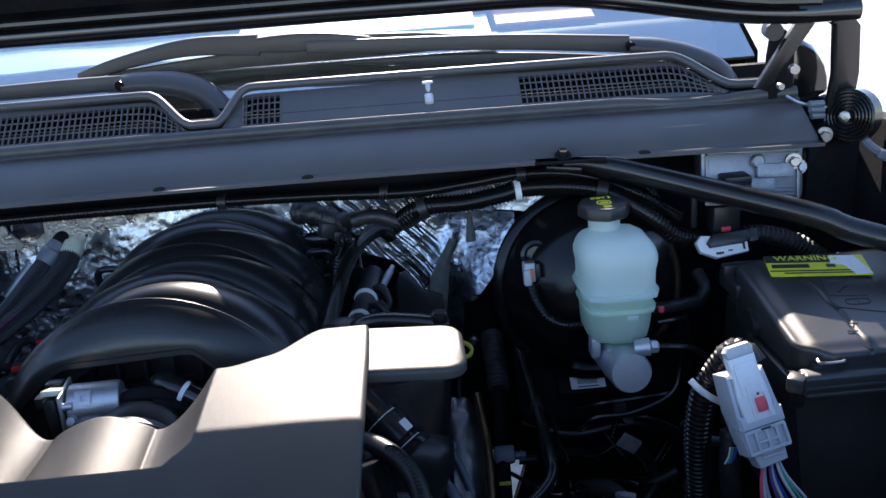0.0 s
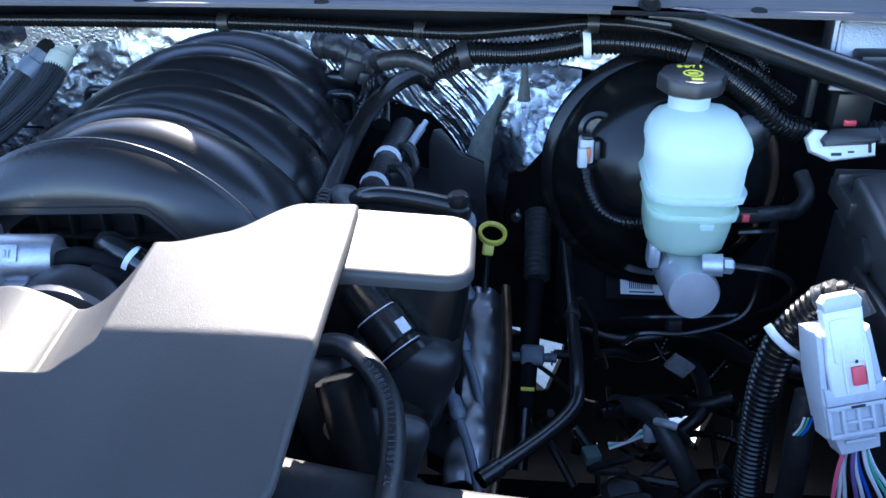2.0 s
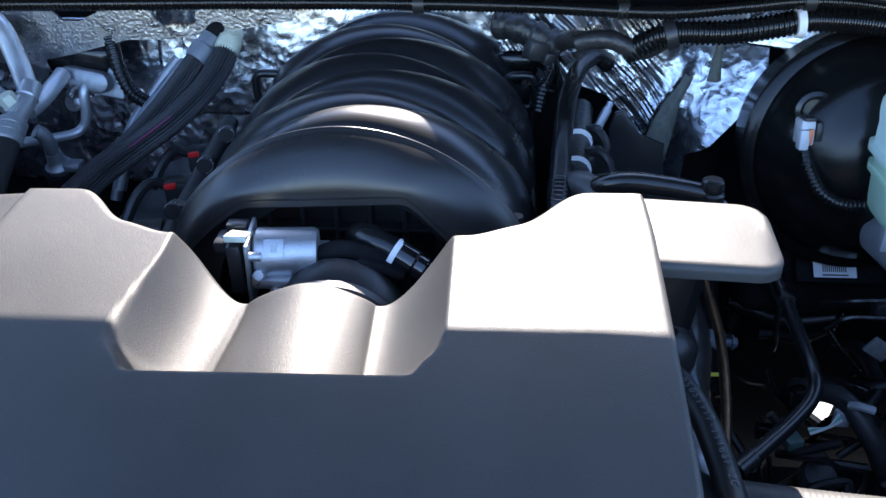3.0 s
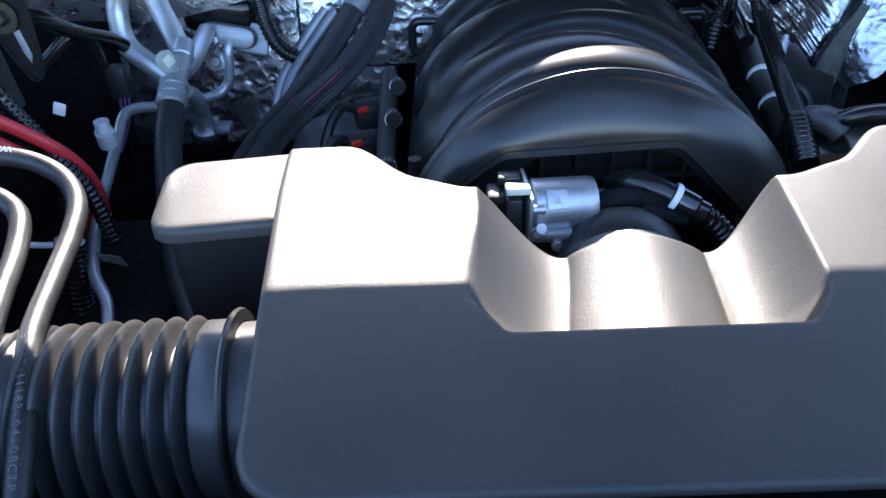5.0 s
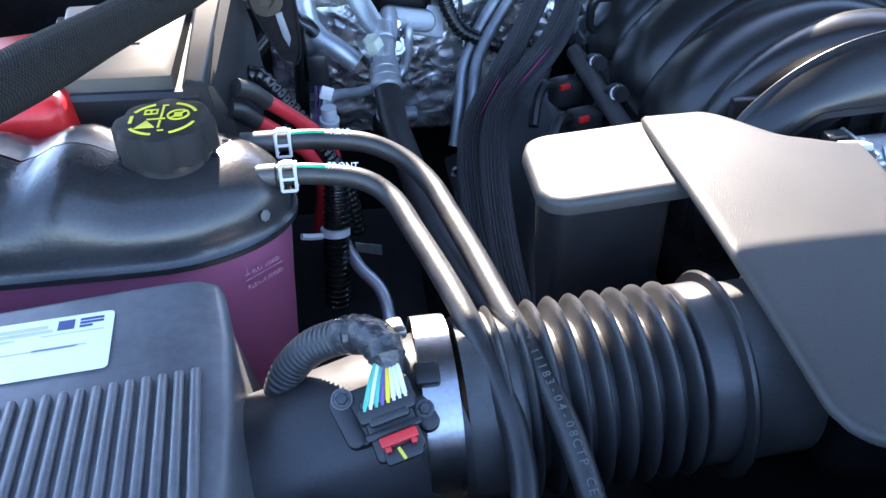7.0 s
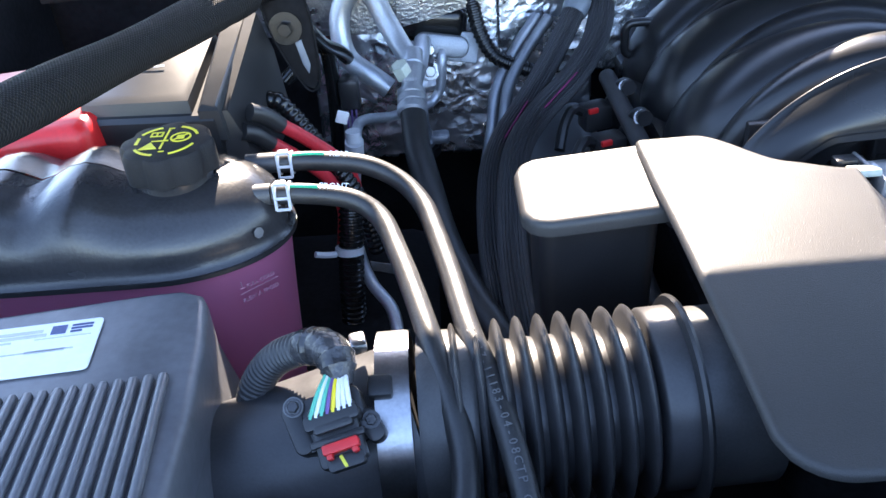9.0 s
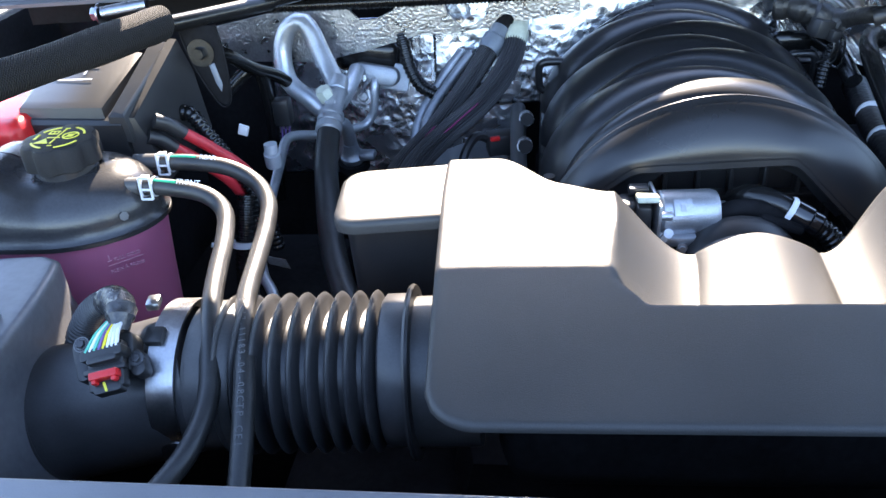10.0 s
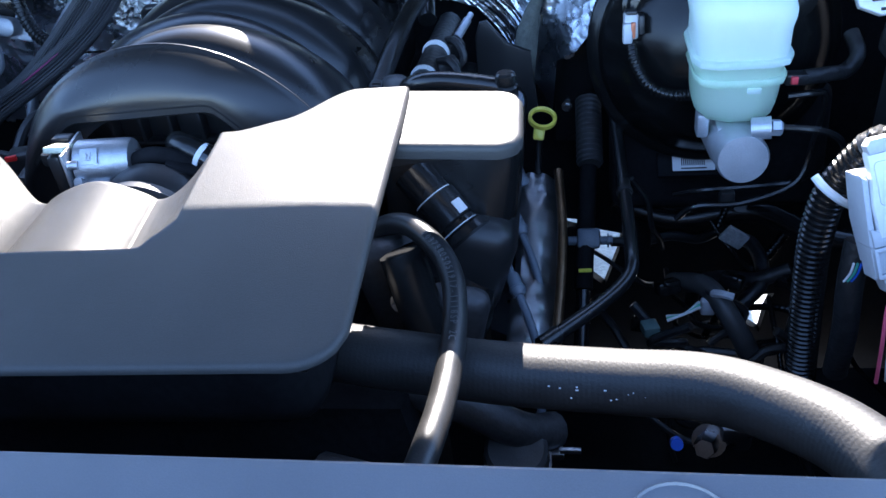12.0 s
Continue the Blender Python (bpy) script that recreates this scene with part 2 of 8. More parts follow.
M = {
    "cover": surf("grained_black_plastic", (0.044, 0.042, 0.0395), 0.45, var=0.26, scale=7, bump=0.45, bscale=1300, spec=0.38, rvar=0.10, dist=0.0006),
    "panel": surf("bluish_black_panel_plastic", (0.13, 0.135, 0.15), 0.42, var=0.12, scale=12, bump=0.15, bscale=1200, spec=0.5, dist=0.0005),
    "speckle": surf("speckled_foil_facing", (0.40, 0.41, 0.43), 0.30, metal=1.0, var=0.35, scale=60, bump=1.0, bscale=260, rvar=0.1, dist=0.0012),
    "greytape": surf("shiny_grey_tape", (0.035, 0.035, 0.038), 0.25, var=0.6, scale=70, bump=0.8, bscale=160),
    "plastic": surf("black_plastic", (0.018, 0.018, 0.019), 0.38, var=0.3, scale=20, bump=0.12, bscale=700, dust=0.04, dist=0.0006),
    "runner": surf("moulded_black_nylon", (0.014, 0.014, 0.015), 0.30, var=0.15, scale=10, bump=0.12, bscale=900, dust=0.0, dist=0.0006),
    "satin": surf("satin_black_paint", (0.01, 0.01, 0.01), 0.25, var=0.3, scale=12, bump=0.05, bscale=300, rvar=0.08),
    "gloss": surf("gloss_black_paint", (0.008, 0.008, 0.009), 0.12, var=0.2, scale=8, bump=0.03, bscale=200, rvar=0.05, coat=0.6),
    "rubber": surf("black_rubber", (0.045, 0.045, 0.046), 0.42, var=0.35, scale=40, bump=0.15, bscale=600, dust=0.08, dist=0.0006),
    "bellows": surf("ribbed_duct_rubber", (0.034, 0.034, 0.036), 0.38, var=0.35, scale=40, bump=0.12, bscale=600, dust=0.05, dist=0.0005),
    "hose": surf("coolant_hose_rubber", (0.020, 0.020, 0.020), 0.40, var=0.4, scale=60, bump=0.35, bscale=700, dust=0.03, dist=0.0005),
    "bighose": surf("dusty_radiator_hose", (0.028, 0.0275, 0.027), 0.52, var=0.35, scale=30, bump=0.35, bscale=500, dust=0.05, dist=0.0006),
    "tank": surf("glossy_moulded_polypropylene", (0.024, 0.024, 0.026), 0.24, var=0.3, scale=18, bump=0.22, bscale=420, dust=0.05, dist=0.0008),
    "loom": surf("split_loom_plastic", (0.007, 0.007, 0.007), 0.22, var=0.3, scale=30, bump=0.04, bscale=300, dust=0.0),
    "tape": surf("black_cloth_tape", (0.016, 0.016, 0.017), 0.4, var=0.4, scale=60, bump=0.5, bscale=180, dust=0.08),
    "cowl": surf("grey_cowl_plastic", (0.068, 0.068, 0.073), 0.42, var=0.12, scale=10, bump=0.1, bscale=900, dust=0.08, dist=0.0005),
    "alu": surf("aluminium_tube", (0.50, 0.52, 0.55), 0.42, metal=0.75, var=0.15, scale=40, bump=0.14, bscale=400, rvar=0.12),
    "dullalu": surf("dull_machined_aluminium", (0.30, 0.315, 0.34), 0.48, metal=0.85, var=0.2, scale=50, bump=0.2, bscale=600, rvar=0.1),
    "cast": surf("cast_aluminium", (0.5, 0.51, 0.53), 0.42, metal=0.9, var=0.15, scale=50, bump=0.35, bscale=700, rvar=0.1, dist=0.0008),
    "mc": surf("master_cylinder_casting", (0.55, 0.57, 0.6), 0.4, metal=0.6, var=0.1, scale=40, bump=0.2, bscale=600),
    "steel": surf("bare_steel", (0.4, 0.4, 0.41), 0.3, metal=1.0, var=0.2, scale=60, bump=0.1, bscale=400),
    "shield": surf("stamped_heat_shield", (0.36, 0.36, 0.37), 0.40, metal=1.0, var=0.2, scale=18, bump=0.25, bscale=90, rvar=0.12),
    "rust": surf("heat_tinted_steel", (0.165, 0.105, 0.0605), 0.4, metal=0.9, var=0.4, scale=20, bump=0.25, bscale=120),
    "foil": foil_material(),
    "felt": surf("grey_insulation_felt", (0.2, 0.2, 0.2), 0.9, var=0.35, scale=120, bump=0.6, bscale=500),
    "strapfelt": surf("grey_green_felt", (0.11, 0.115, 0.10), 0.9, var=0.35, scale=120, bump=0.6, bscale=500),
    # Mottled near-black base with hardly any sheen.
    "dark": surf("matt_near_black", (0.011, 0.011, 0.012), 0.7, var=0.5, scale=14, bump=0.2, bscale=150, spec=0.06),
    "fuselid": surf("dusty_black_lid_plastic", (0.026, 0.0255, 0.0255), 0.36, spec=0.6, var=0.25, scale=14, bump=0.15, bscale=900, dust=0.04, dist=0.0005),
    "airlid": surf("satin_airbox_plastic", (0.105, 0.106, 0.114), 0.36, var=0.25, scale=25, bump=0.25, bscale=160, rvar=0.08, dist=0.0006),
    "module": surf("dull_cast_module_case", (0.231, 0.238, 0.252), 0.38, metal=0.8, var=0.2, scale=40, bump=0.3, bscale=500),
    "clear": surf("greyed_clear_plastic", (0.3, 0.31, 0.34), 0.2, var=0.25, scale=60, bump=0.1, bscale=200),
    "grime": surf("dusty_engine_casting", (0.055, 0.055, 0.058), 0.5, metal=0.5, var=0.4, scale=20, bump=0.3, bscale=160, dust=0.15),
    "ground": surf("pale_concrete", (0.42, 0.41, 0.39), 0.9, var=0.25, scale=3, bump=0.5, bscale=90, dist=0.01),
    "white": surf("white_plastic", (0.8, 0.8, 0.8), 0.4, var=0.06, scale=40, bump=0.05),
    "grey": surf("light_grey_plastic", (0.5, 0.51, 0.53), 0.45, var=0.08, scale=30, bump=0.06),
    "label": surf("white_paper_label", (0.8, 0.8, 0.8), 0.5, var=0.05, scale=60, bump=0.02),
    "ink": surf("black_ink", (0.02, 0.02, 0.02), 0.5, var=0.1, bump=0),
    "greyink": surf("grey_ink", (0.5, 0.5, 0.52), 0.5, var=0.1, bump=0),
    "blueink": surf("dark_blue_ink", (0.03, 0.05, 0.16), 0.5, var=0.1, bump=0),
    "yellow": surf("yellow_label", (0.62, 0.62, 0.03), 0.45, var=0.1, scale=50, bump=0.02),
    "capink": surf("yellow_paint_mark", (0.75, 0.68, 0.05), 0.5, var=0.1, bump=0.02),
    "dipyellow": surf("yellow_plastic", (0.6, 0.52, 0.07), 0.4, var=0.12, scale=60, bump=0.08),
    "red": surf("red_plastic", (0.6, 0.02, 0.02), 0.35, var=0.15, scale=30, bump=0.06),
    "redcable": surf("red_cable_jacket", (0.55, 0.03, 0.04), 0.4, var=0.15, scale=50, bump=0.1),
    "pinkred": surf("pink_red_clip", (0.75, 0.08, 0.1), 0.4, var=0.1, bump=0.03),
    "pale": surf("pale_grey_paint_print", (0.11, 0.11, 0.11), 0.5, var=0.1, bump=0),
    "green": surf("green_stripe", (0.03, 0.4, 0.2), 0.4, var=0.1, bump=0),
    "teal": surf("grey_green_plastic", (0.09, 0.14, 0.13), 0.45, var=0.15, bump=0.05),
    "beige": surf("milky_beige_sleeve", (0.5, 0.52, 0.42), 0.35, var=0.15, scale=60, bump=0.15),
    "braid": surf("braided_sleeve", (0.020, 0.020, 0.022), 0.36, var=0.5, scale=500, bump=0.9, bscale=900, dist=0.001),
    "magenta": surf("magenta_stripe", (0.22, 0.02, 0.10), 0.5, var=0.1, bump=0),
    "capmat": surf("matt_cap_plastic", (0.013, 0.013, 0.014), 0.68, var=0.3, scale=40, bump=0.2, bscale=700, spec=0.25),
    "coolprint": surf("raised_level_lettering", (0.5, 0.25, 0.34), 0.4, var=0.1, bump=0),
    "amber": surf("amber_seal", (0.6, 0.2, 0.1), 0.4, var=0.1, bump=0),
    "lead": surf("blue_grey_silicone", (0.13, 0.15, 0.18), 0.4, var=0.15, scale=50, bump=0.08),
    "wire_w": surf("white_wire", (0.75, 0.75, 0.75), 0.4, var=0.05, bump=0),
    "wire_y": surf("yellow_wire", (0.8, 0.62, 0.03), 0.4, var=0.05, bump=0),
    "wire_g": surf("green_wire", (0.1, 0.45, 0.3), 0.4, var=0.05, bump=0),
    "wire_b": surf("blue_wire", (0.04, 0.12, 0.6), 0.4, var=0.05, bump=0),
    "wire_v": surf("violet_wire", (0.16, 0.09, 0.26), 0.4, var=0.05, bump=0),
    "wire_p": surf("pink_wire", (0.75, 0.12, 0.2), 0.4, var=0.05, bump=0),
    "milky": translucent_material("milky_reservoir_plastic", (0.88, 0.96, 0.93), (0.92, 1.0, 0.97), 0.55, 0.3, 0.06),
    "milky_low": translucent_material("fluid_filled_plastic", (0.80, 0.93, 0.80), (0.84, 0.98, 0.84), 0.5, 0.3, 0.08),
    "coolant": translucent_material("coolant_tinted_plastic", (0.5, 0.17, 0.29), (0.75, 0.22, 0.4), 0.4, 0.3),
    "glass": glass_material(),
    "weave": weave_material("woven_sleeve", (0.243, 0.56, -0.01), (0.56, -0.243, -0.5), 0.0026, (0.008, 0.008, 0.009), (0.036, 0.035, 0.034)),
    # Near-black without sheen: the darkness of unlit depths put into a colour.
    "void": surf("unlit_depth_black", (0.006, 0.006, 0.006), 1.0, var=0.3, bump=0, spec=0.0),
    # Colours of the sheet made up for the windshield's bright band.
    "bandcloth": surf("pale_glass_band", (0.66, 0.86, 0.84), 0.5, var=0.12, scale=14, bump=0.2, bscale=200),
    "bandorange": surf("orange_glass_band", (0.75, 0.22, 0.07), 0.5, var=0.15, scale=14, bump=0.2, bscale=200),
    "booster": surf("deep_black_booster_paint", (0.006, 0.006, 0.006), 0.22, var=0.3, scale=12, bump=0.06, bscale=240, spec=0.3, rvar=0.08),
    "dash": surf("dashboard_vinyl", (0.07, 0.07, 0.07), 0.6, var=0.2, scale=20, bump=0.2, bscale=600),
}

# ---- mesh helpers ----
ORIGIN = {}


def thing(name, at, label, category, group="", kind=""):
    """An Empty at a thing's base, which carries its parts."""
    ob = new(name)
    ob.empty_display_size = 0.02
    ob.location = at
    ORIGIN[ob] = Vector(at)
    return tagged(ob, label, category, group, kind)


def mesh_of(name, bm, material, sharp=38):
    bmesh.ops.recalc_face_normals(bm, faces=bm.faces)
    me = bpy.data.meshes.new(name)
    bm.to_mesh(me)
    bm.free()
    me.materials.append(M[material])
    me.shade_smooth()
    me.set_sharp_from_angle(angle=radians(sharp))
    return me


def part(name, bm, material, parent, label="", sharp=38):
    """One mesh, given in world places, as a part of a thing or of a part."""
    o = ORIGIN[parent]
    bmesh.ops.translate(bm, verts=bm.verts, vec=-o)
    ob = new(name, mesh_of(name, bm, material, sharp))
    ob.parent = parent
    ORIGIN[ob] = o
    return tagged(ob, label)


def solo(name, bm, material, label, category, group="", kind="", sharp=38):
    """A thing that is one mesh, with its origin at its base."""
    pts = [v.co for v in bm.verts]
    o = Vector((sum(p.x for p in pts) / len(pts), sum(p.y for p in pts) / len(pts), min(p.z for p in pts)))
    bmesh.ops.translate(bm, verts=bm.verts, vec=-o)
    ob = new(name, mesh_of(name, bm, material, sharp))
    ob.location = o
    ORIGIN[ob] = o
    return tagged(ob, label, category, group, kind)


def moved(ob, dx=0.0, dy=0.0, dz=0.0, rz=0.0):
    """Shifts a finished thing, and turns it about its base."""
    ob.location += Vector((dx, dy, dz))
    ob.rotation_euler.z += radians(rz)
    return ob


def joined(*bms):
    out = bms[0]
    for b in bms[1:]:
        me = bpy.data.meshes.new("tmp")
        b.to_mesh(me)
        b.free()
        out.from_mesh(me)
        bpy.data.meshes.remove(me)
    return out


def turned(bm, rx=0, ry=0, rz=0, about=(0, 0, 0)):
    m = Matrix.Translation(about) @ pose(0, 0, 0, rx, ry, rz) @ Matrix.Translation(-Vector(about))
    bm.transform(m)
    return bm


def rbox(c, size, r=0.003, seg=2, rx=0, ry=0, rz=0, taper=1.0):
    """A box with rounded edges; taper scales its top."""
    bm = bmesh.new()
    bmesh.ops.create_cube(bm, size=1)
    for v in bm.verts:
        k = taper if v.co.z > 0 else 1
        v.co = Vector((v.co.x * size[0] * k, v.co.y * size[1] * k, v.co.z * size[2]))
    if r:
        bmesh.ops.bevel(bm, geom=bm.edges[:], offset=min(r, 0.49 * min(size)), segments=seg, affect="EDGES", profile=0.5)
    bm.transform(pose(*c, rx, ry, rz))
    return bm


def loft(rings, closed=True, caps=True):
    bm = bmesh.new()
    vs = [[bm.verts.new(p) for p in ring] for ring in rings]
    n = len(vs[0])
    for a, b in zip(vs, vs[1:]):
        for i in range(n if closed else n - 1):
            j = (i + 1) % n
            bm.faces.new((a[i], a[j], b[j], b[i]))
    if caps and closed:
        bm.faces.new(vs[0])
        bm.faces.new(vs[-1][::-1])
    return bm


def axis_frame(d):
    d = Vector(d).normalized()
    u = d.orthogonal().normalized()
    return d, u, d.cross(u)


def lathe(profile, at, d=(0, 0, 1), seg=32, caps=True, wobble=None):
    """A turned shape: profile rows of (radius, way along d)."""
    d, u, w = axis_frame(d)
    at = Vector(at)
    rings = []
    for r, h in profile:
        ring = []
        for i in range(seg):
            a = 2 * math.pi * i / seg
            k = r * (wobble(a) if wobble else 1)
            ring.append(at + d * h + (u * math.cos(a) + w * math.sin(a)) * max(k, 1e-5))
        rings.append(ring)
    return loft(rings, caps=caps)


def rod(a, b, r, seg=14, r2=None):
    a, b = Vector(a), Vector(b)
    return lathe([(r, 0), (r2 or r, (b - a).length)], a, b - a, seg)


def spline(points, n=10):
    p = [Vector(q) for q in points]
    p = [p[0] * 2 - p[1]] + p + [p[-1] * 2 - p[-2]]
    out = []
    for i in range(1, len(p) - 2):
        for k in range(n):
            t = k / n
            a, b, c, d = p[i - 1:i + 3]
            out.append(0.5 * ((2 * b) + (c - a) * t + (2 * a - 5 * b + 4 * c - d) * t * t + (3 * b - a - 3 * c + d) * t ** 3))
    return out + [p[-2]]


def along(points, step):
    """Points at even steps along a smooth line through the given ones."""
    fine = spline(points, 24)
    s = [0.0]
    for a, b in zip(fine, fine[1:]):
        s.append(s[-1] + (b - a).length)
    n = max(3, int(s[-1] / step))
    out, k = [], 0
    for i in range(n + 1):
        q = s[-1] * i / n
        while k < len(fine) - 2 and s[k + 1] < q:
            k += 1
        f = (q - s[k]) / max(1e-9, s[k + 1] - s[k])
        out.append(fine[k].lerp(fine[k + 1], min(1, f)))
    return out


def tube(points, r, seg=12, step=None, rib=0.0, depth=0.14, flat=1.0, radius=None, caps=True, flute=0.0):
    """A swept hose; rib gives the pitch of its corrugation, radius(f) its width along the way."""
    step = rib / 4 if rib else (step or max(0.004, r * 0.8))
    line = along(points, step)
    t0 = (line[1] - line[0]).normalized()
    u = t0.orthogonal().normalized()
    rings = []
    for i, q in enumerate(line):
        t = (line[min(i + 1, len(line) - 1)] - line[max(i - 1, 0)]).normalized()
        u = (u - t * u.dot(t)).normalized()
        w = t.cross(u)
        k = r * (radius(i / (len(line) - 1)) if radius else 1)
        if rib:
            k *= (1, 1, 1 - depth, 1 - depth)[i % 4]
        rings.append([q + (u * math.cos(2 * math.pi * j / seg) + w * math.sin(2 * math.pi * j / seg) * flat) * k * (1 - flute * (j % 2)) for j in range(seg)])
    return loft(rings, caps=caps)


def rounded(w, d, r, n=5):
    """Outline of a rounded rectangle round the origin."""
    out = []
    for sx, sy, a0 in ((1, 1, 0), (-1, 1, 90), (-1, -1, 180), (1, -1, 270)):
        for i in range(n + 1):
            a = radians(a0 + 90 * i / n)
            out.append((sx * (w / 2 - r) + r * math.cos(a), sy * (d / 2 - r) + r * math.sin(a)))
    return out


def slab(outline, lo, hi, bevel=0.0, m=None, seg=2):
    """An outline in x, y raised from lo to hi, with its edges rounded, at the pose m."""
    bm = bmesh.new()
    f = bm.faces.new([bm.verts.new((x, y, lo)) for x, y in outline])
    g = bmesh.ops.extrude_face_region(bm, geom=[f])
    bmesh.ops.translate(bm, verts=[v for v in g["geom"] if isinstance(v, bmesh.types.BMVert)], vec=(0, 0, hi - lo))
    if bevel:
        e = [e for e in bm.edges if abs(e.verts[0].co.z - e.verts[1].co.z) < 1e-6]
        bmesh.ops.bevel(bm, geom=e, offset=bevel, segments=seg, affect="EDGES", profile=0.5)
    if m is not None:
        bm.transform(m)
    return bm


def holed_sheet(outer, holes, thick, m):
    """A flat sheet with openings right through it."""
    bm = bmesh.new()
    edges = []
    for ring in (outer, *holes):
        vs = [bm.verts.new((x, y, 0)) for x, y in ring]
        edges += [bm.edges.new((vs[i], vs[(i + 1) % len(vs)])) for i in range(len(vs))]
    bmesh.ops.triangle_fill(bm, edges=edges, use_beauty=True)
    g = bmesh.ops.extrude_face_region(bm, geom=bm.faces[:])
    bmesh.ops.translate(bm, verts=[v for v in g["geom"] if isinstance(v, bmesh.types.BMVert)], vec=(0, 0, thick))
    bm.transform(m)
    return bm


def text_bm(words, size, m, depth=0.0003):
    """Raised lettering in the built-in font."""
    cu = bpy.data.curves.new("letters", "FONT")
    cu.body, cu.size, cu.extrude, cu.align_x, cu.align_y, cu.resolution_u = words, size, depth, "CENTER", "CENTER", 2
    ob = new("letters", cu)
    me = bpy.data.meshes.new_from_object(ob)
    bpy.data.objects.remove(ob)
    bpy.data.curves.remove(cu)
    bm = bmesh.new()
    bm.from_mesh(me)
    bpy.data.meshes.remove(me)
    bm.transform(m)
    return bm


def bars(rows, m, z=0.0004):
    """Plain bars in place of small print: rows of (x, y, width, height)."""
    out = []
    for x, y, w, h in rows:
        out.append(rbox((x, y, z), (w, h, 0.0004), 0))
    bm = joined(*out)
    bm.transform(m)
    return bm


def lettering(words, line, size, tilt, reach, flip=False):
    """Characters printed along a hose: tilt is the way from its middle towards the print, reach its radius."""
    step = size * 0.72
    spots = along(line, step)
    out = []
    for k, ch in enumerate(words[:len(spots) - 2]):
        q = spots[k + 1]
        t = (spots[k + 2] - spots[k]).normalized() * (-1 if flip else 1)
        n = Vector(tilt)
        n = (n - t * n.dot(t)).normalized()
        if ch != " ":
            out.append(text_bm(ch, size, basis(q + n * (reach + 0.0002), t, n.cross(t)), 0.0002))
    return joined(*out)


def basis(at, right, up):
    """A pose whose x runs to the right and whose y runs up; z comes out of the surface."""
    r = Vector(right).normalized()
    n = r.cross(Vector(up)).normalized()
    u = n.cross(r)
    return Matrix(((r.x, u.x, n.x, at[0]), (r.y, u.y, n.y, at[1]), (r.z, u.z, n.z, at[2]), (0, 0, 0, 1)))


def strip(points, height, width, r=0.003):
    """An upright bar carried along a line, with its edges rounded."""
    line = along(points, 0.02)
    rings = []
    for i, q in enumerate(line):
        t = (line[min(i + 1, len(line) - 1)] - line[max(i - 1, 0)]).normalized()
        side = Vector((t.y, -t.x, 0)).normalized()
        f = i / (len(line) - 1)
        h, w = (height(f) if callable(height) else height), width
        rings.append([q + side * a + Vector((0, 0, b)) for a, b in rounded(w, h, min(r, w * 0.45), 3)])
    return loft(rings)


def bolt(at, d, r=0.007, h=0.005, washer=True):
    r *= 0.8
    b = lathe([(r, 0), (r, h * 0.8), (r * 0.85, h)], at, d, 6)
    if washer:
        b = joined(b, lathe([(r * 1.5, -0.001), (r * 1.5, 0.001)], at, d, 20))
    return b

# ---- setting ----
def bow(x):
    """How far the cowl curves towards the front at the sides."""
    return -0.035 * (x / 0.8) ** 2


def sweep_x(profile, x0, x1, n, shift=None):
    """A profile of (y, z) carried along x."""
    rows = []
    for i in range(n + 1):
        x = x0 + (x1 - x0) * i / n
        rows.append([(x, y + bow(x), z + (shift(x) if shift else 0)) for y, z in profile])
    return loft(rows, caps=True)


def ease(a, b, x):
    t = min(1, max(0, (x - a) / (b - a)))
    return t * t * (3 - 2 * t)


solo("ground", rbox((0, 0, -0.05), (400, 400, 0.1), 0), "ground", "pale rough concrete ground under the car", "ground", kind="structure")

WALL_Y = 1.325
wall_holes = [
    [(0.402, 0.715), (0.462, 0.700), (0.458, 0.665), (0.436, 0.590), (0.405, 0.62)],
    [(0.352, 0.735), (0.390, 0.730), (0.392, 0.708), (0.354, 0.722)],
    [(0.640, 0.555), (0.715, 0.572), (0.705, 0.535), (0.700, 0.485), (0.662, 0.515)],
    [(0.575, 0.505), (0.632, 0.515), (0.632, 0.498), (0.58, 0.492)],
]
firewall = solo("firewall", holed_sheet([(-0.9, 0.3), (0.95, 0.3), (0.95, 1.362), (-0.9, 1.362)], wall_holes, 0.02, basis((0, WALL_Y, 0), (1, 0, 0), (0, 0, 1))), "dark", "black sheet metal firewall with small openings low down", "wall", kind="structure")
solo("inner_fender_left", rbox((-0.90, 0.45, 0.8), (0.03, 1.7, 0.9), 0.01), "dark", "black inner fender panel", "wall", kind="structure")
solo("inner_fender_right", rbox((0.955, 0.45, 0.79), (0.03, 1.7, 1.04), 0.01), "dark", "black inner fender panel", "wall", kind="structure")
solo("undertray", rbox((0.02, 0.42, 0.44), (1.86, 1.66, 0.03), 0.005), "dark", "near-black tray closing the bottom of the bay", "floor", kind="structure")

# cowl: lip, sloping face, rubber seal, grille panel, with dips for the wiper pivots
def dip(x):
    a = 1 - ease(-0.055, 0.015, x) + ease(0.042, 0.085, x)
    b = 1 - ease(0.665, 0.75, x)
    return max(0.03, min(a, b))


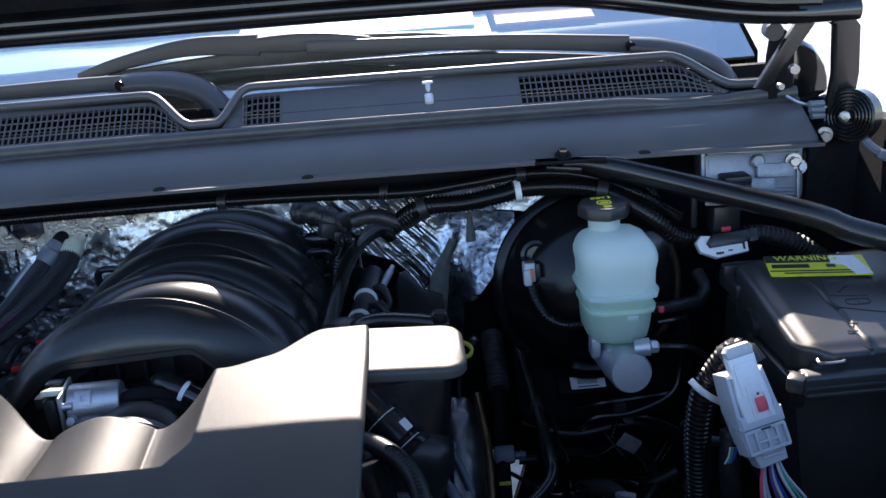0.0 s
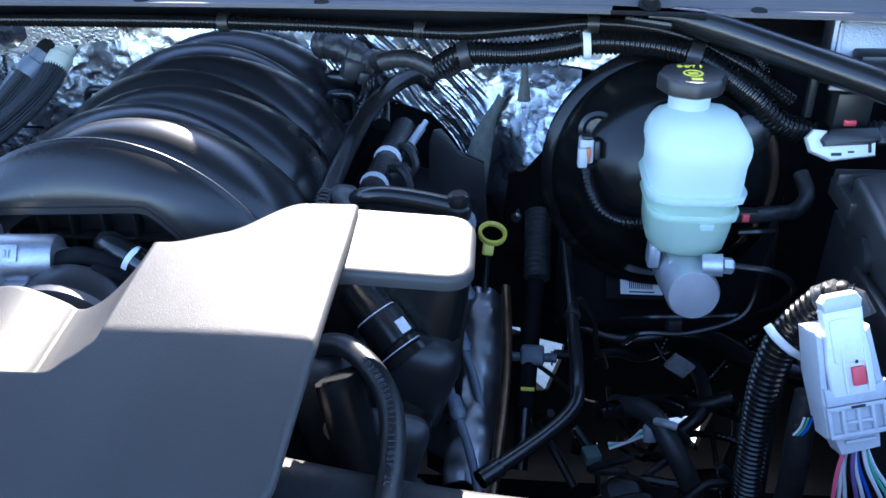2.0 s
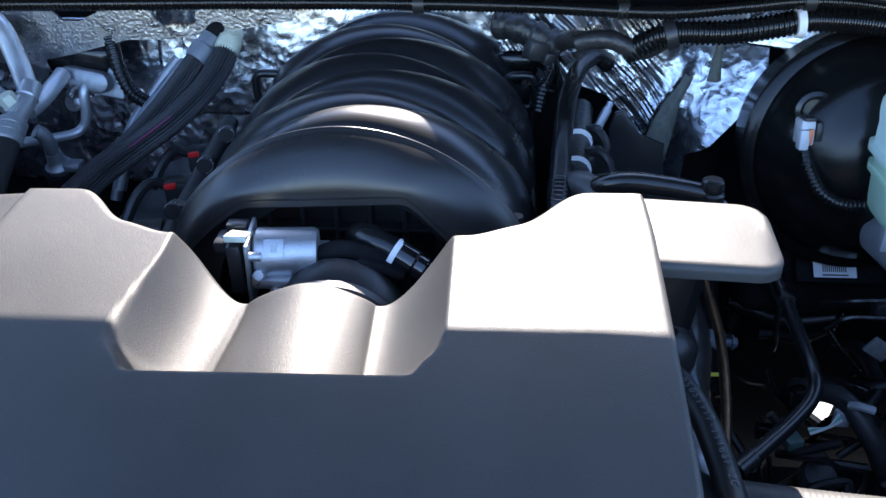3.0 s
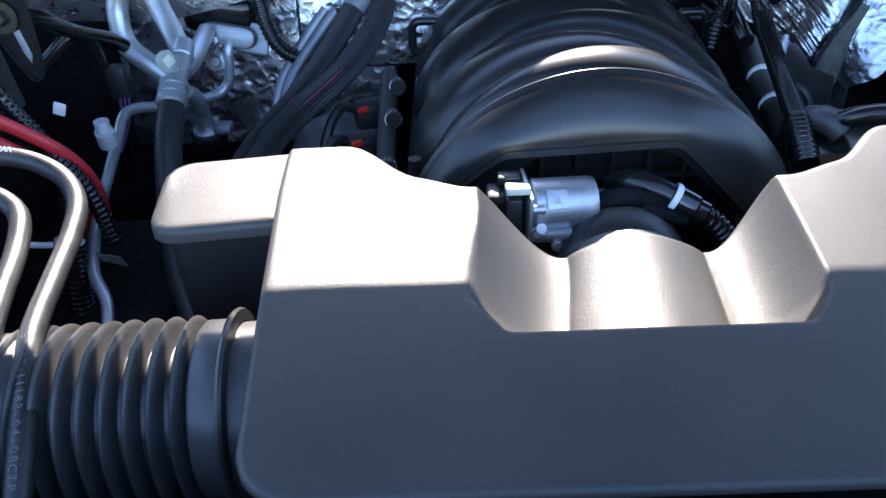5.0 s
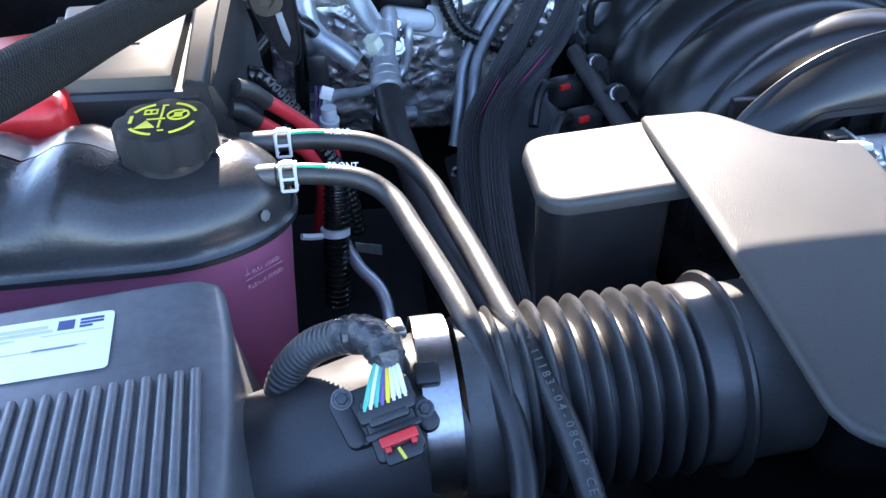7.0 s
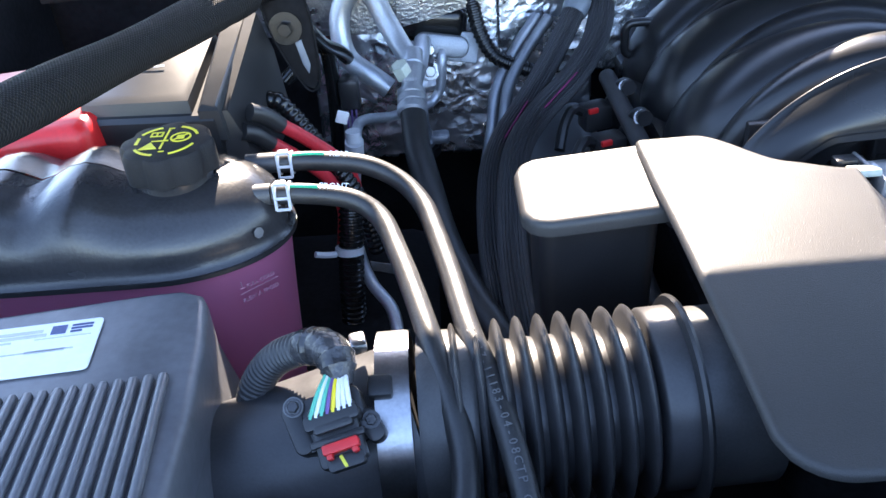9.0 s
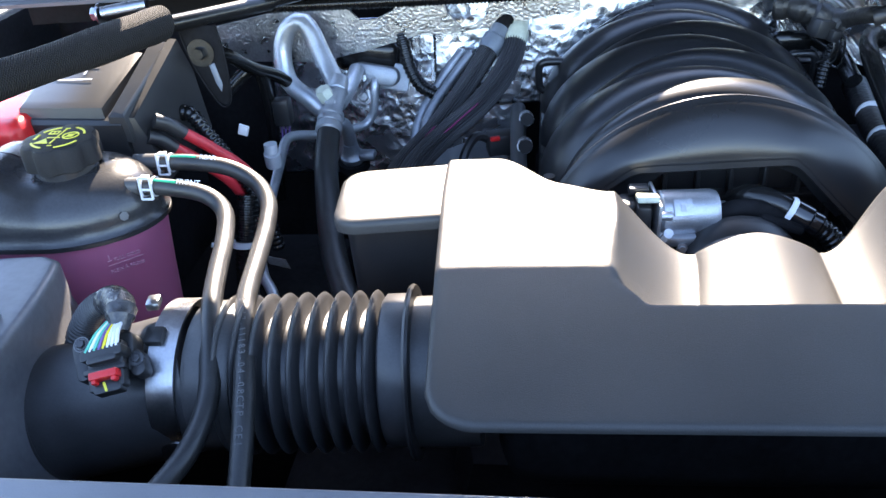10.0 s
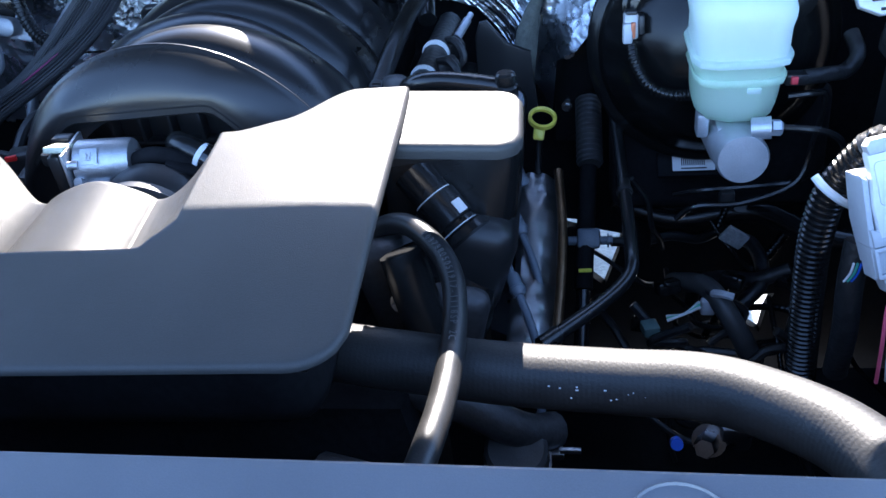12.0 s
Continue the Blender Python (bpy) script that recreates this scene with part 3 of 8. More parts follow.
cowl = thing("cowl", (0, 1.1, 1.28), "grey plastic cowl panel with slotted air grilles below the windshield", "cowl", kind="structure")
part("cowl_face", sweep_x([(1.051, 1.304), (1.051, 1.300), (1.067, 1.300), (1.072, 1.309), (1.134, 1.345), (1.142, 1.345), (1.142, 1.340), (1.136, 1.340), (1.078, 1.303), (1.070, 1.304)], -0.82, 0.82, 40), "cowl", cowl)
# Unseen wall added under the cowl to keep leaking sun off the runners.
plenum = [[(x, y + bow(x), z) for y, z in ((1.168, 1.250), (1.168, 1.371), (1.172, 1.371), (1.172, 1.250))] for x in np.linspace(-0.82, 0.82, 60)]
part("cowl_sun_stop", loft(plenum), "dark", cowl)
part("seal", joined(tube([(x, 1.142 + bow(x), 1.352 - 0.005 * ease(0.58, 0.68, x) + 0.006 * ease(0.70, 0.8, x)) for x in np.linspace(-0.82, 0.82, 30)], 0.0088, 12), sweep_x([(1.128, 1.346), (1.150, 1.356), (1.151, 1.353), (1.13, 1.342)], -0.82, 0.82, 40)), "rubber", cowl, "black rubber hood seal")


def grille_point(x, f):
    """f runs from the seal (0) to the panel's rear edge (1)."""
    return Vector((x, 1.152 + bow(x) + 0.044 * f, 1.356 + 0.040 * f))


panel = bmesh.new()
cols = [(-0.82 + 1.64 * i / 164) for i in range(165)]
slots = [(-0.45, 0.005), (0.075, 0.13), (0.46, 0.735)]
rows_f = (0.0, 0.12, 0.9, 1.0)
grid = [[panel.verts.new(grille_point(x, f * dip(x))) for f in rows_f] for x in cols]
for i in range(len(cols) - 1):
    for j in range(3):
        mid = (cols[i] + cols[i + 1]) / 2
        if j == 1 and any(a < mid < b for a, b in slots):
            continue
        panel.faces.new((grid[i][j], grid[i + 1][j], grid[i + 1][j + 1], grid[i][j + 1]))
g = bmesh.ops.extrude_face_region(panel, geom=panel.faces[:])
bmesh.ops.translate(panel, verts=[v for v in g["geom"] if isinstance(v, bmesh.types.BMVert)], vec=(0, 0.003, -0.004))
part("grille_panel", panel, "cowl", cowl)
part("rear_rim", tube([grille_point(x, dip(x)) + Vector((0, 0.001, 0.0095)) for x in np.linspace(-0.82, 0.82, 120)], 0.0058, 10, step=0.012), "cowl", cowl)
for a, b in slots:
    lat = []
    n = int((b - a) / 0.0078)
    for i in range(n + 1):
        x = a + (b - a) * i / n
        lat.append(rod(grille_point(x, 0.1 * dip(x)), grille_point(x, 0.92 * dip(x)), 0.0013, 4))
    for f in (0.3, 0.5, 0.7):
        lat.append(tube([grille_point(x, f * dip(x)) - Vector((0, -0.0005, 0.0005)) for x in np.linspace(a, b, 12)], 0.0012, 4, step=0.02))
    part("lattice", joined(*lat), "cowl", cowl)
# Black sheet close under the slots, painted as the shade behind them.
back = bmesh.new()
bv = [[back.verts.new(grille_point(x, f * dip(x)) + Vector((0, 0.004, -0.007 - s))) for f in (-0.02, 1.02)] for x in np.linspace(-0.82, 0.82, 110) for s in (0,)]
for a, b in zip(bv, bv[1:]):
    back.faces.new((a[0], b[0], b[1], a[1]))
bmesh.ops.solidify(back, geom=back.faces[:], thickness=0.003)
part("slot_dark_backing", back, "void", cowl)
nozzle = part("washer_nozzle", joined(rbox((0.335, 1.165, 1.374), (0.012, 0.018, 0.008), 0.003, rx=35), tube([(0.335, 1.172, 1.370), (0.335, 1.182, 1.384), (0.335, 1.190, 1.391)], 0.005, 10), rbox((0.335, 1.190, 1.392), (0.016, 0.010, 0.006), 0.002)), "grey", cowl, "pale grey washer nozzle")
for x in (-0.3, -0.02, 0.17, 0.50, 0.60):
    part("push_pin", lathe([(0.008, 0), (0.0075, 0.0015), (0.003, 0.0022)], (x, 1.060 + bow(x), 1.3035), (0, -0.2, 1), 16), "dark", cowl)
part("cowl_nut", joined(bolt((0.497, 1.048, 1.308), (0, -0.3, 1), 0.009, 0.008), rbox((0.505, 1.042, 1.302), (0.09, 0.02, 0.004), 0.001, rz=-8)), "dark", cowl)

# windshield with the dashboard behind it
ws = thing("window_1", (0, 1.24, 1.37), "raked windshield glass reflecting blue sky", "window", kind="structure")
RAKE = 31
glass = part("pane", turned(rbox((0, 1.33 + 0.55, 1.370), (1.708, 1.1, 0.005), 0), RAKE, about=(0, 1.33, 1.370)), "glass", ws)
glass.visible_shadow = False
solo("dashboard", rbox((0, 1.81, 1.330), (1.69, 0.72, 0.18), 0.03, 3), "dash", "black vinyl dashboard top behind the windshield", "dashboard", kind="structure")
# Made-up sheet behind the glass; it gives the bright band across the windshield.
band_sheet = thing("sunshade", (0, 1.5, 1.42), "pale teal sheet added for the bright band in the windshield", "sunshade")
fold_rows = [[(x, y, z + 0.0016 * math.sin(x * 21 + 30 * y)) for y, z in ((1.462, 1.4215), (1.490, 1.430), (1.525, 1.4385), (1.560, 1.448), (1.561, 1.444), (1.525, 1.4345), (1.490, 1.426), (1.463, 1.4185))] for x in np.linspace(-0.66, 0.455, 50)]
part("sheet", loft(fold_rows), "bandcloth", band_sheet, sharp=60)
part("upper_fold", loft([[(x, y, z) for y, z in ((1.500, 1.4375), (1.535, 1.448), (1.562, 1.456), (1.562, 1.4495), (1.535, 1.4425), (1.500, 1.4345))] for x in np.linspace(0.02, 0.43, 12)]), "bandcloth", band_sheet, sharp=60)
part("orange_end", loft([[(x, y, z) for y, z in ((1.505, 1.4340), (1.540, 1.443), (1.575, 1.452), (1.575, 1.447), (1.540, 1.438), (1.505, 1.430))] for x in np.linspace(0.468, 0.64, 8)]), "bandorange", band_sheet, "orange end panel", sharp=60)
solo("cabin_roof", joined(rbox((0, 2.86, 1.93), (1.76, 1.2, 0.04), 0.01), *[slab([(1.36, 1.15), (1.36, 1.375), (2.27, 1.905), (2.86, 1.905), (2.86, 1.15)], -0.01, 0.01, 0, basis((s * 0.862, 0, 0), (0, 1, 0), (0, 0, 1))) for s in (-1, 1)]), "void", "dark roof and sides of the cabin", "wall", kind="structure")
solo("cabin_wall", rbox((0, 2.46, 1.2), (1.7, 0.04, 1.25), 0), "dash", "dark wall closing the cabin", "wall", kind="structure")
# Unseen slab, added so the ground behind the firewall openings lies in shade.
solo("cabin_floor_shade", rbox((0, 2.75, 0.66), (1.7, 2.2, 0.05), 0), "dark", "unseen cabin floor slab added to shade the ground", "floor", kind="structure")

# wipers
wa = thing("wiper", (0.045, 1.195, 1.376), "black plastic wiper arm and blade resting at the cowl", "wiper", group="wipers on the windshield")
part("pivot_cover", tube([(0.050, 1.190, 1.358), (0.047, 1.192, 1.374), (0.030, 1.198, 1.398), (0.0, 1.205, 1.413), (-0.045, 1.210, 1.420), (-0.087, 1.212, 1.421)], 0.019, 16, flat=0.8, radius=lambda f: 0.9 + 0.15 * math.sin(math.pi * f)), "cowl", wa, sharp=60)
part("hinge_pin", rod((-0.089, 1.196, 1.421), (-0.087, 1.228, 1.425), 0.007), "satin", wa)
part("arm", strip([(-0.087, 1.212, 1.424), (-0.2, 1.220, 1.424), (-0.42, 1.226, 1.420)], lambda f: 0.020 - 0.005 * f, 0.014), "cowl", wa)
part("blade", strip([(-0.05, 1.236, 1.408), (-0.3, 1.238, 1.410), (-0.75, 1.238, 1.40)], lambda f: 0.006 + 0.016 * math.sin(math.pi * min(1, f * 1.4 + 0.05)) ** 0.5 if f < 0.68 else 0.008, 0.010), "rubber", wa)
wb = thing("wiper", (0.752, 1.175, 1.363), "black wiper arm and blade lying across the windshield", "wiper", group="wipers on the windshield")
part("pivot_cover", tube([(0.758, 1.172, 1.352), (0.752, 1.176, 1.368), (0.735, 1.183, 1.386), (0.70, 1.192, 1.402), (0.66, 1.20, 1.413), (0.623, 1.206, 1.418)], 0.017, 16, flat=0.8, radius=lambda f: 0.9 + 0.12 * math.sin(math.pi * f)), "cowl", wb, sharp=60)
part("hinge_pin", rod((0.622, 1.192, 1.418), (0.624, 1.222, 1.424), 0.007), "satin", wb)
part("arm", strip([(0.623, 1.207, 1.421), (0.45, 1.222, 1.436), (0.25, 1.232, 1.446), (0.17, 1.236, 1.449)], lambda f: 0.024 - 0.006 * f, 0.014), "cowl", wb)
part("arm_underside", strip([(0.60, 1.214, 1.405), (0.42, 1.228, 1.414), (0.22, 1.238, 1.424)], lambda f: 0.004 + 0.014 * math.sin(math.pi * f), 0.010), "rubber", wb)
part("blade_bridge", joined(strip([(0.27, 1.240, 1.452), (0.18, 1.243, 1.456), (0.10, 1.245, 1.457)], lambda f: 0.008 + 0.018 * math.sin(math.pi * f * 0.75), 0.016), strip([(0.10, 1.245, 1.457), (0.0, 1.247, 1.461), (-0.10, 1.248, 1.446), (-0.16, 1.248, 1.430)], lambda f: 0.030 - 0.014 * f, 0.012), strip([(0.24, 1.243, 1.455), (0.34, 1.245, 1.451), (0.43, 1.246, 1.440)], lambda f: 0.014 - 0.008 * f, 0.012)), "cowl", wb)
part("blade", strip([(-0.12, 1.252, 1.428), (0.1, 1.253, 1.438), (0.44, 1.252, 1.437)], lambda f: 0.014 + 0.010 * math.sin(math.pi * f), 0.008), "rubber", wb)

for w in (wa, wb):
    # both pushed back and enlarged about the camera's first position, to fit its view
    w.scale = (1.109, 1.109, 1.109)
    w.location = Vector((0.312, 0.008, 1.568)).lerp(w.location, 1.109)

# open hood
hood = thing("hood", (0, 1.0525, 1.489), "open black hood with a dark inner panel, held above the bay", "hood")
HOOD_UP = 52
hd = Vector((0, -math.cos(radians(HOOD_UP)), math.sin(radians(HOOD_UP))))
hn = Vector((0, math.sin(radians(HOOD_UP)), math.cos(radians(HOOD_UP))))
hm = pose(0, 1.0525, 1.491, 0, 0, -0.6) @ Matrix(((1, hd.x, hn.x, 0), (0, hd.y, hn.y, 0), (0, hd.z, hn.z, 0), (0, 0, 0, 1)))
def hood_bend(p):
    """Drops the corners and bends the rear edge to steer where its shadow falls."""
    ax = abs(p.x)
    dy = -0.012 * ease(0.2, 0.4, ax) + 0.12 * ease(0.535, 0.60, -p.x) - 0.007 + 0.0225 * max(-0.25, min(0.25, p.x))
    return p + Vector((0, dy, -0.045 * ease(0.45, 0.8, ax)))


def hood_sheet(w, y0, y1, n0, n1):
    rings = []
    for x in np.linspace(-w / 2, w / 2, 81):
        sec = [(y0, n0), (y0, n1), (y0 + (y1 - y0) / 2, n1 + 0.004), (y1, n1), (y1, n0), (y0 + (y1 - y0) / 2, n0 + 0.004)]
        rings.append([hood_bend(hm @ Vector((x, y, n))) for y, n in sec])
    return loft(rings)


part("outer_skin", hood_sheet(1.72, 0.0, 1.2, 0.022, 0.030), "gloss", hood)
part("inner_panel", hood_sheet(1.6, 0.05, 1.15, 0.006, 0.0215), "dark", hood, "dark matt inner panel")
part("rear_edge", tube([hood_bend(hm @ Vector((x, 0.006, 0.02))) for x in np.linspace(-0.86, 0.86, 25)], 0.016, 10, step=0.03, flat=0.8), "gloss", hood)
part("edge_flange", tube([hood_bend(hm @ Vector((x, 0.035, 0.004))) for x in np.linspace(-0.8, 0.8, 25)], 0.005, 8, step=0.03), "satin", hood)

# radiator panel in front
rp = thing("radiator_cover", (0, 0.15, 1.15), "flat dark plastic radiator cover panel with round recesses", "panel", kind="structure")
rp_holes = [[(0.021 * math.cos(a) + x, 0.021 * math.sin(a) + 0.372) for a in np.linspace(0, 2 * math.pi, 25)[:-1]] for x in (-0.37, -0.04, 0.42)]
panel_bm = holed_sheet([(-0.8, -0.25), (0.8, -0.25), (0.8, 0.393), (0.1, 0.403), (-0.8, 0.408)], rp_holes, 0.004, pose(0, 0, 1.207))
part("panel_sheet", panel_bm, "panel", rp)
part("rear_flange", tube([(-0.8, 0.407, 1.206), (0.1, 0.402, 1.206), (0.8, 0.392, 1.206)], 0.0045, 8, step=0.1), "panel", rp)
for x in (-0.37, -0.04, 0.42):
    part("recess_cup", lathe([(0.0225, 0.0042), (0.0215, 0.0052), (0.0205, 0.004), (0.019, -0.006), (0.012, -0.007), (0.011, -0.003), (0.004, -0.003)], (x, 0.372, 1.207), (0, 0, 1), 32), "panel", rp)

# Wall added behind the radiator cover to darken the low bay.
solo("front_light_stop", joined(rbox((0.02, 0.345, 0.82), (1.84, 0.05, 0.75), 0.01), rbox((0.02, 0.385, 1.165), (1.5, 0.03, 0.03), 0.008), *[rbox((x, 0.378, 0.9), (0.012, 0.02, 0.5), 0.003) for x in np.linspace(-0.7, 0.7, 9)]), "dark", "black ribbed wall added to shut front light out of the bay", "panel", kind="structure")

# ---- engine ----
def cover_top(y):
    return 1.209 - 0.031 * (max(0, 0.79 - y) / 0.305) ** 1.5


def cover_z(x, y):
    """The lid's height: a sunk tray open to the rear, with two creases and a rounded hump between them."""
    ax, top = abs(x), cover_top(y)
    if y <= 0.594:
        return top
    edge = 0.0855 + 0.017 * ease(0.594, 0.628, y)
    wide = 1.0 if x < 0 else 0.0
    edge += wide * (0.005 + 0.010 * ease(0.72, 0.63, y))
    inner = 0.047 + wide * 0.009 * ease(0.70, 0.61, y)
    floor = 1.1605 + 0.10 * (y - 0.64)
    floor += 0.0165 * max(0, math.cos(min(ax, inner) / inner * math.pi / 2)) ** 0.75
    floor += (top - floor) * (1 - ease(0.594, 0.604, y))
    t = min(1, max(0, (ax - inner - 0.007) / (edge - inner - 0.007)))
    wall = 0.12 * t + 0.88 * t ** 2.1
    return floor + (top - floor) * wall


def cover_front(x):
    k = max(0, abs(x) - 0.214) / 0.030
    return 0.4965 + 0.027 * (1 - math.sqrt(max(0, 1 - k * k)))


def cover_back(x):
    ax = abs(x)
    return 0.699 + 0.004 * math.exp(-(ax / 0.02) ** 2) + 0.034 * ease(0.05, 0.108, ax) + 0.016 * ease(0.11, 0.16, ax) + 0.046 * ease(0.150, 0.205, ax)


def lidded(P, nu, nv, fillet, lip, inset, foot, flare=-0.004):
    """A lid from a grid of points: rounded rim, upright lip, and a body set in below it down to the height foot."""
    bm = bmesh.new()
    v = [[bm.verts.new(P(i / nu, j / nv)) for j in range(nv + 1)] for i in range(nu + 1)]
    for i in range(nu):
        for j in range(nv):
            bm.faces.new((v[i][j], v[i + 1][j], v[i + 1][j + 1], v[i][j + 1]))
    ring = [v[i][0] for i in range(nu)] + [v[nu][j] for j in range(nv)] + [v[i][nv] for i in range(nu, 0, -1)] + [v[0][j] for j in range(nv, 0, -1)]
    n = len(ring)
    out = []
    for i in range(n):
        t = ring[(i + 2) % n].co - ring[i - 2].co
        out.append(Vector((t.y, -t.x, 0)).normalized())
    base = [r.co.copy() for r in ring]
    loops = [ring]
    for k in range(1, 5):
        a = radians(90 * k / 4)
        loops.append([bm.verts.new(b + o * fillet * math.sin(a) - Vector((0, 0, fillet * (1 - math.cos(a))))) for b, o in zip(base, out)])
    loops.append([bm.verts.new(b + o * fillet - Vector((0, 0, fillet + lip))) for b, o in zip(base, out)])
    loops.append([bm.verts.new(b + o * (fillet - inset) - Vector((0, 0, fillet + lip + 0.001))) for b, o in zip(base, out)])
    loops.append([bm.verts.new(Vector((b.x, b.y, foot if foot > 0 else b.z - fillet - lip + foot)) + o * (fillet - inset + flare)) for b, o in zip(base, out)])
    for a, b in zip(loops, loops[1:]):
        for i in range(n):
            bm.faces.new((a[i], a[(i + 1) % n], b[(i + 1) % n], b[i]))
    if foot > 0:
        bm.faces.new(loops[-1])
    return bm


res = thing("intake_resonator", (0, 0.64, 1.09), "broad black grained plastic intake resonator cover with two side wings", "engine cover")


def main_lid(u, v):
    x = float(np.interp(u, (0, 0.17, 0.33, 0.40, 0.5, 0.60, 0.67, 0.83, 1), (-0.2438, -0.112, -0.064, -0.046, 0, 0.046, 0.064, 0.112, 0.2438)))
    y = float(np.interp(v, (0, 0.35, 0.5, 1), (cover_front(x), 0.594, 0.605, cover_back(x))))
    return Vector((x * (1 - 0.03 * max(0, 0.74 - y) / 0.25), y, cover_z(x, y)))


part("lid", lidded(main_lid, 180, 90, 0.005, 0.001, 0.002, -0.030, -0.030), "cover", res, sharp=60)
for s in (-1, 1):
    def wing_lid(u, v):
        x = 0.240 + 0.097 * (u if s > 0 else 1 - u)
        k = max(0, x - 0.320) / 0.017
        c = 0.015 * (1 - math.sqrt(max(0, 1 - k * k)))
        y = 0.7225 + c + (0.074 - 2 * c) * v
        return Vector((s * x, y, 1.197 - 0.06 * (x - 0.240) + 0.007 * v))
    part("wing", lidded(wing_lid, 26, 18, 0.006, 0.006, 0.004, -0.004, -0.010), "cover", res, sharp=60)
part("lower_box", rbox((0, 0.635, 1.095), (0.40, 0.17, 0.09), 0.03, 3), "dark", res)
part("wing_box", loft([[(x * k - 0.288, y * k + 0.758, z) for x, y in rounded(0.088, 0.068, 0.012)] for z, k in ((1.03, 0.86), (1.09, 0.95), (1.180, 1.0))]), "plastic", res)
# Hidden plate added at the right wing's back to shade what lies below it.
part("wing_sun_stop", loft([[(x, y, z) for x, z in ((0.225, 1.140), (0.330, 1.150), (0.332, 1.188), (0.225, 1.192))] for y in (0.782, 0.788)]), "plastic", res)
moved(res, 0.002, 0.0, 0.0, 1.1)

man = thing("intake_manifold", (0, 1.05, 1.0), "black moulded intake manifold with eight arched runners", "intake manifold")
part("plenum", rbox((0, 1.06, 1.09), (0.22, 0.34, 0.14), 0.04, 3), "runner", man)
for s in (-1, 1):
    part("flange", rbox((s * 0.155, 1.05, 1.075), (0.035, 0.4, 0.05), 0.008), "runner", man)


def arch(y, wide, half=0.030, rad=0.031, A=0.128, B=0.107, z0=1.0885):
    """A runner over the plenum: it swells towards the side `wide` and dives under its neighbours on the other."""
    rings = []
    for i in range(49):
        ph = radians(-114 + 228 * i / 48)
        sw = math.sin(ph) * wide
        dive = 1 - 0.10 * max(0, -sw) ** 1.5
        c = Vector((A * dive * math.sin(ph) * (1 + 0.08 * math.sin(ph) ** 2), y + 0.006 * sw, z0 + B * dive * math.cos(ph)))
        nrm = Vector((math.sin(ph) / A, 0, math.cos(ph) / B)).normalized()
        w = half * (1 + 0.95 * max(0, sw) ** 1.3 - 0.45 * max(0, -sw))
        r = rad * (1 + 0.10 * sw)
        ring = []
        for j in range(32):
            a = 2 * math.pi * j / 32
            ca, sa = math.cos(a), math.sin(a)
            ring.append(c + nrm * r * abs(ca) ** 0.9 * (1 if ca > 0 else -1) + Vector((0, w * sa, 0)))
        rings.append(ring)
    return loft(rings)


def mouth_z(x):
    """Upper edge of the opening: flat in the middle, sloping at both sides."""
    return float(np.interp(x, (-0.16, -0.135, -0.115, -0.095, -0.087, -0.079, 0.050, 0.058, 0.066, 0.094, 0.13, 0.16), (1.107, 1.142, 1.162, 1.1775, 1.1830, 1.186, 1.192, 1.1905, 1.184, 1.154, 1.116, 1.09)))


def first_runner():
    """The front runner: a steep shell that climbs from the lip of the opening to a thin rolled rim."""
    A, B, z0, rim = 0.127, 0.117, 1.0885, 0.853
    rings = []
    for i in range(73):
        ph = radians(-110 + 220 * i / 72)
        c = Vector((A * math.sin(ph) * (1 + 0.08 * math.sin(ph) ** 2), 0, z0 + B * math.cos(ph)))
        nrm = Vector((math.sin(ph) / A, 0, math.cos(ph) / B)).normalized()
        lip = next((s for s in np.linspace(-0.03, 0.022, 105) if (c + nrm * s).z >= mouth_z((c + nrm * s).x)), 0.022)
        y0, h1 = 0.8205, 0.031
        back = rim - 0.008 * math.sin(ph) ** 2
        prof = []
        for k in range(15):
            q = k / 14
            prof.append((y0 + (back - y0) * q ** 1.9, lip + (h1 - lip) * (1 - (1 - q) ** 1.15)))
        for k in range(1, 6):
            a = radians(150 - 150 * k / 5)
            prof.append((back + 0.0022 + 0.0022 * math.cos(a), h1 + 0.0020 * math.sin(a)))
        prof += [(back + 0.006, h1 - 0.012), (back + 0.014, -0.012), (back - 0.02, -0.02), (y0 + 0.010, lip - 0.014), (y0 + 0.003, lip - 0.006), (y0 - 0.0005, lip - 0.002)]
        rings.append([c + Vector((0, y, 0)) + nrm * h for y, h in prof])
    return loft(rings)


part("runner", first_runner(), "runner", man, sharp=70)
for k, y in enumerate((0.924, 0.975, 1.031, 1.082, 1.134, 1.184, 1.236)):
    part("runner", arch(y, 1 if k % 2 == 0 else -1, B=0.107 if k == 0 else 0.102), "runner", man)

lip_rows = []
for x in np.linspace(-0.135, 0.122, 70):
    z = mouth_z(x)
    lip_rows.append([Vector((x, y, z + h)) for y, h in ((0.8205, 0.0005), (0.8195, -0.0075), (0.8210, -0.0090), (0.8240, -0.0085), (0.8270, -0.0010), (0.8255, 0.0015))])
part("opening_lip", loft(lip_rows), "runner", man, sharp=40)
for x, h in ((-0.053, 0.0125), (-0.022, 0.015), (0.012, 0.008)):
    part("locating_pad", rbox((x, 0.8280, mouth_z(x) + 0.0005 + h / 2), (0.020, 0.006, h), 0.0029, 3, rx=-18), "runner", man)
part("rib_wall", joined(rbox((0, 0.895, 1.10), (0.25, 0.01, 0.13), 0.002), *[rbox((x, 0.885, 1.10), (0.004, 0.02, 0.12), 0.001) for x in np.linspace(-0.11, 0.11, 8)], rbox((0, 0.882, 1.125), (0.24, 0.014, 0.004), 0.001)), "plastic", man)
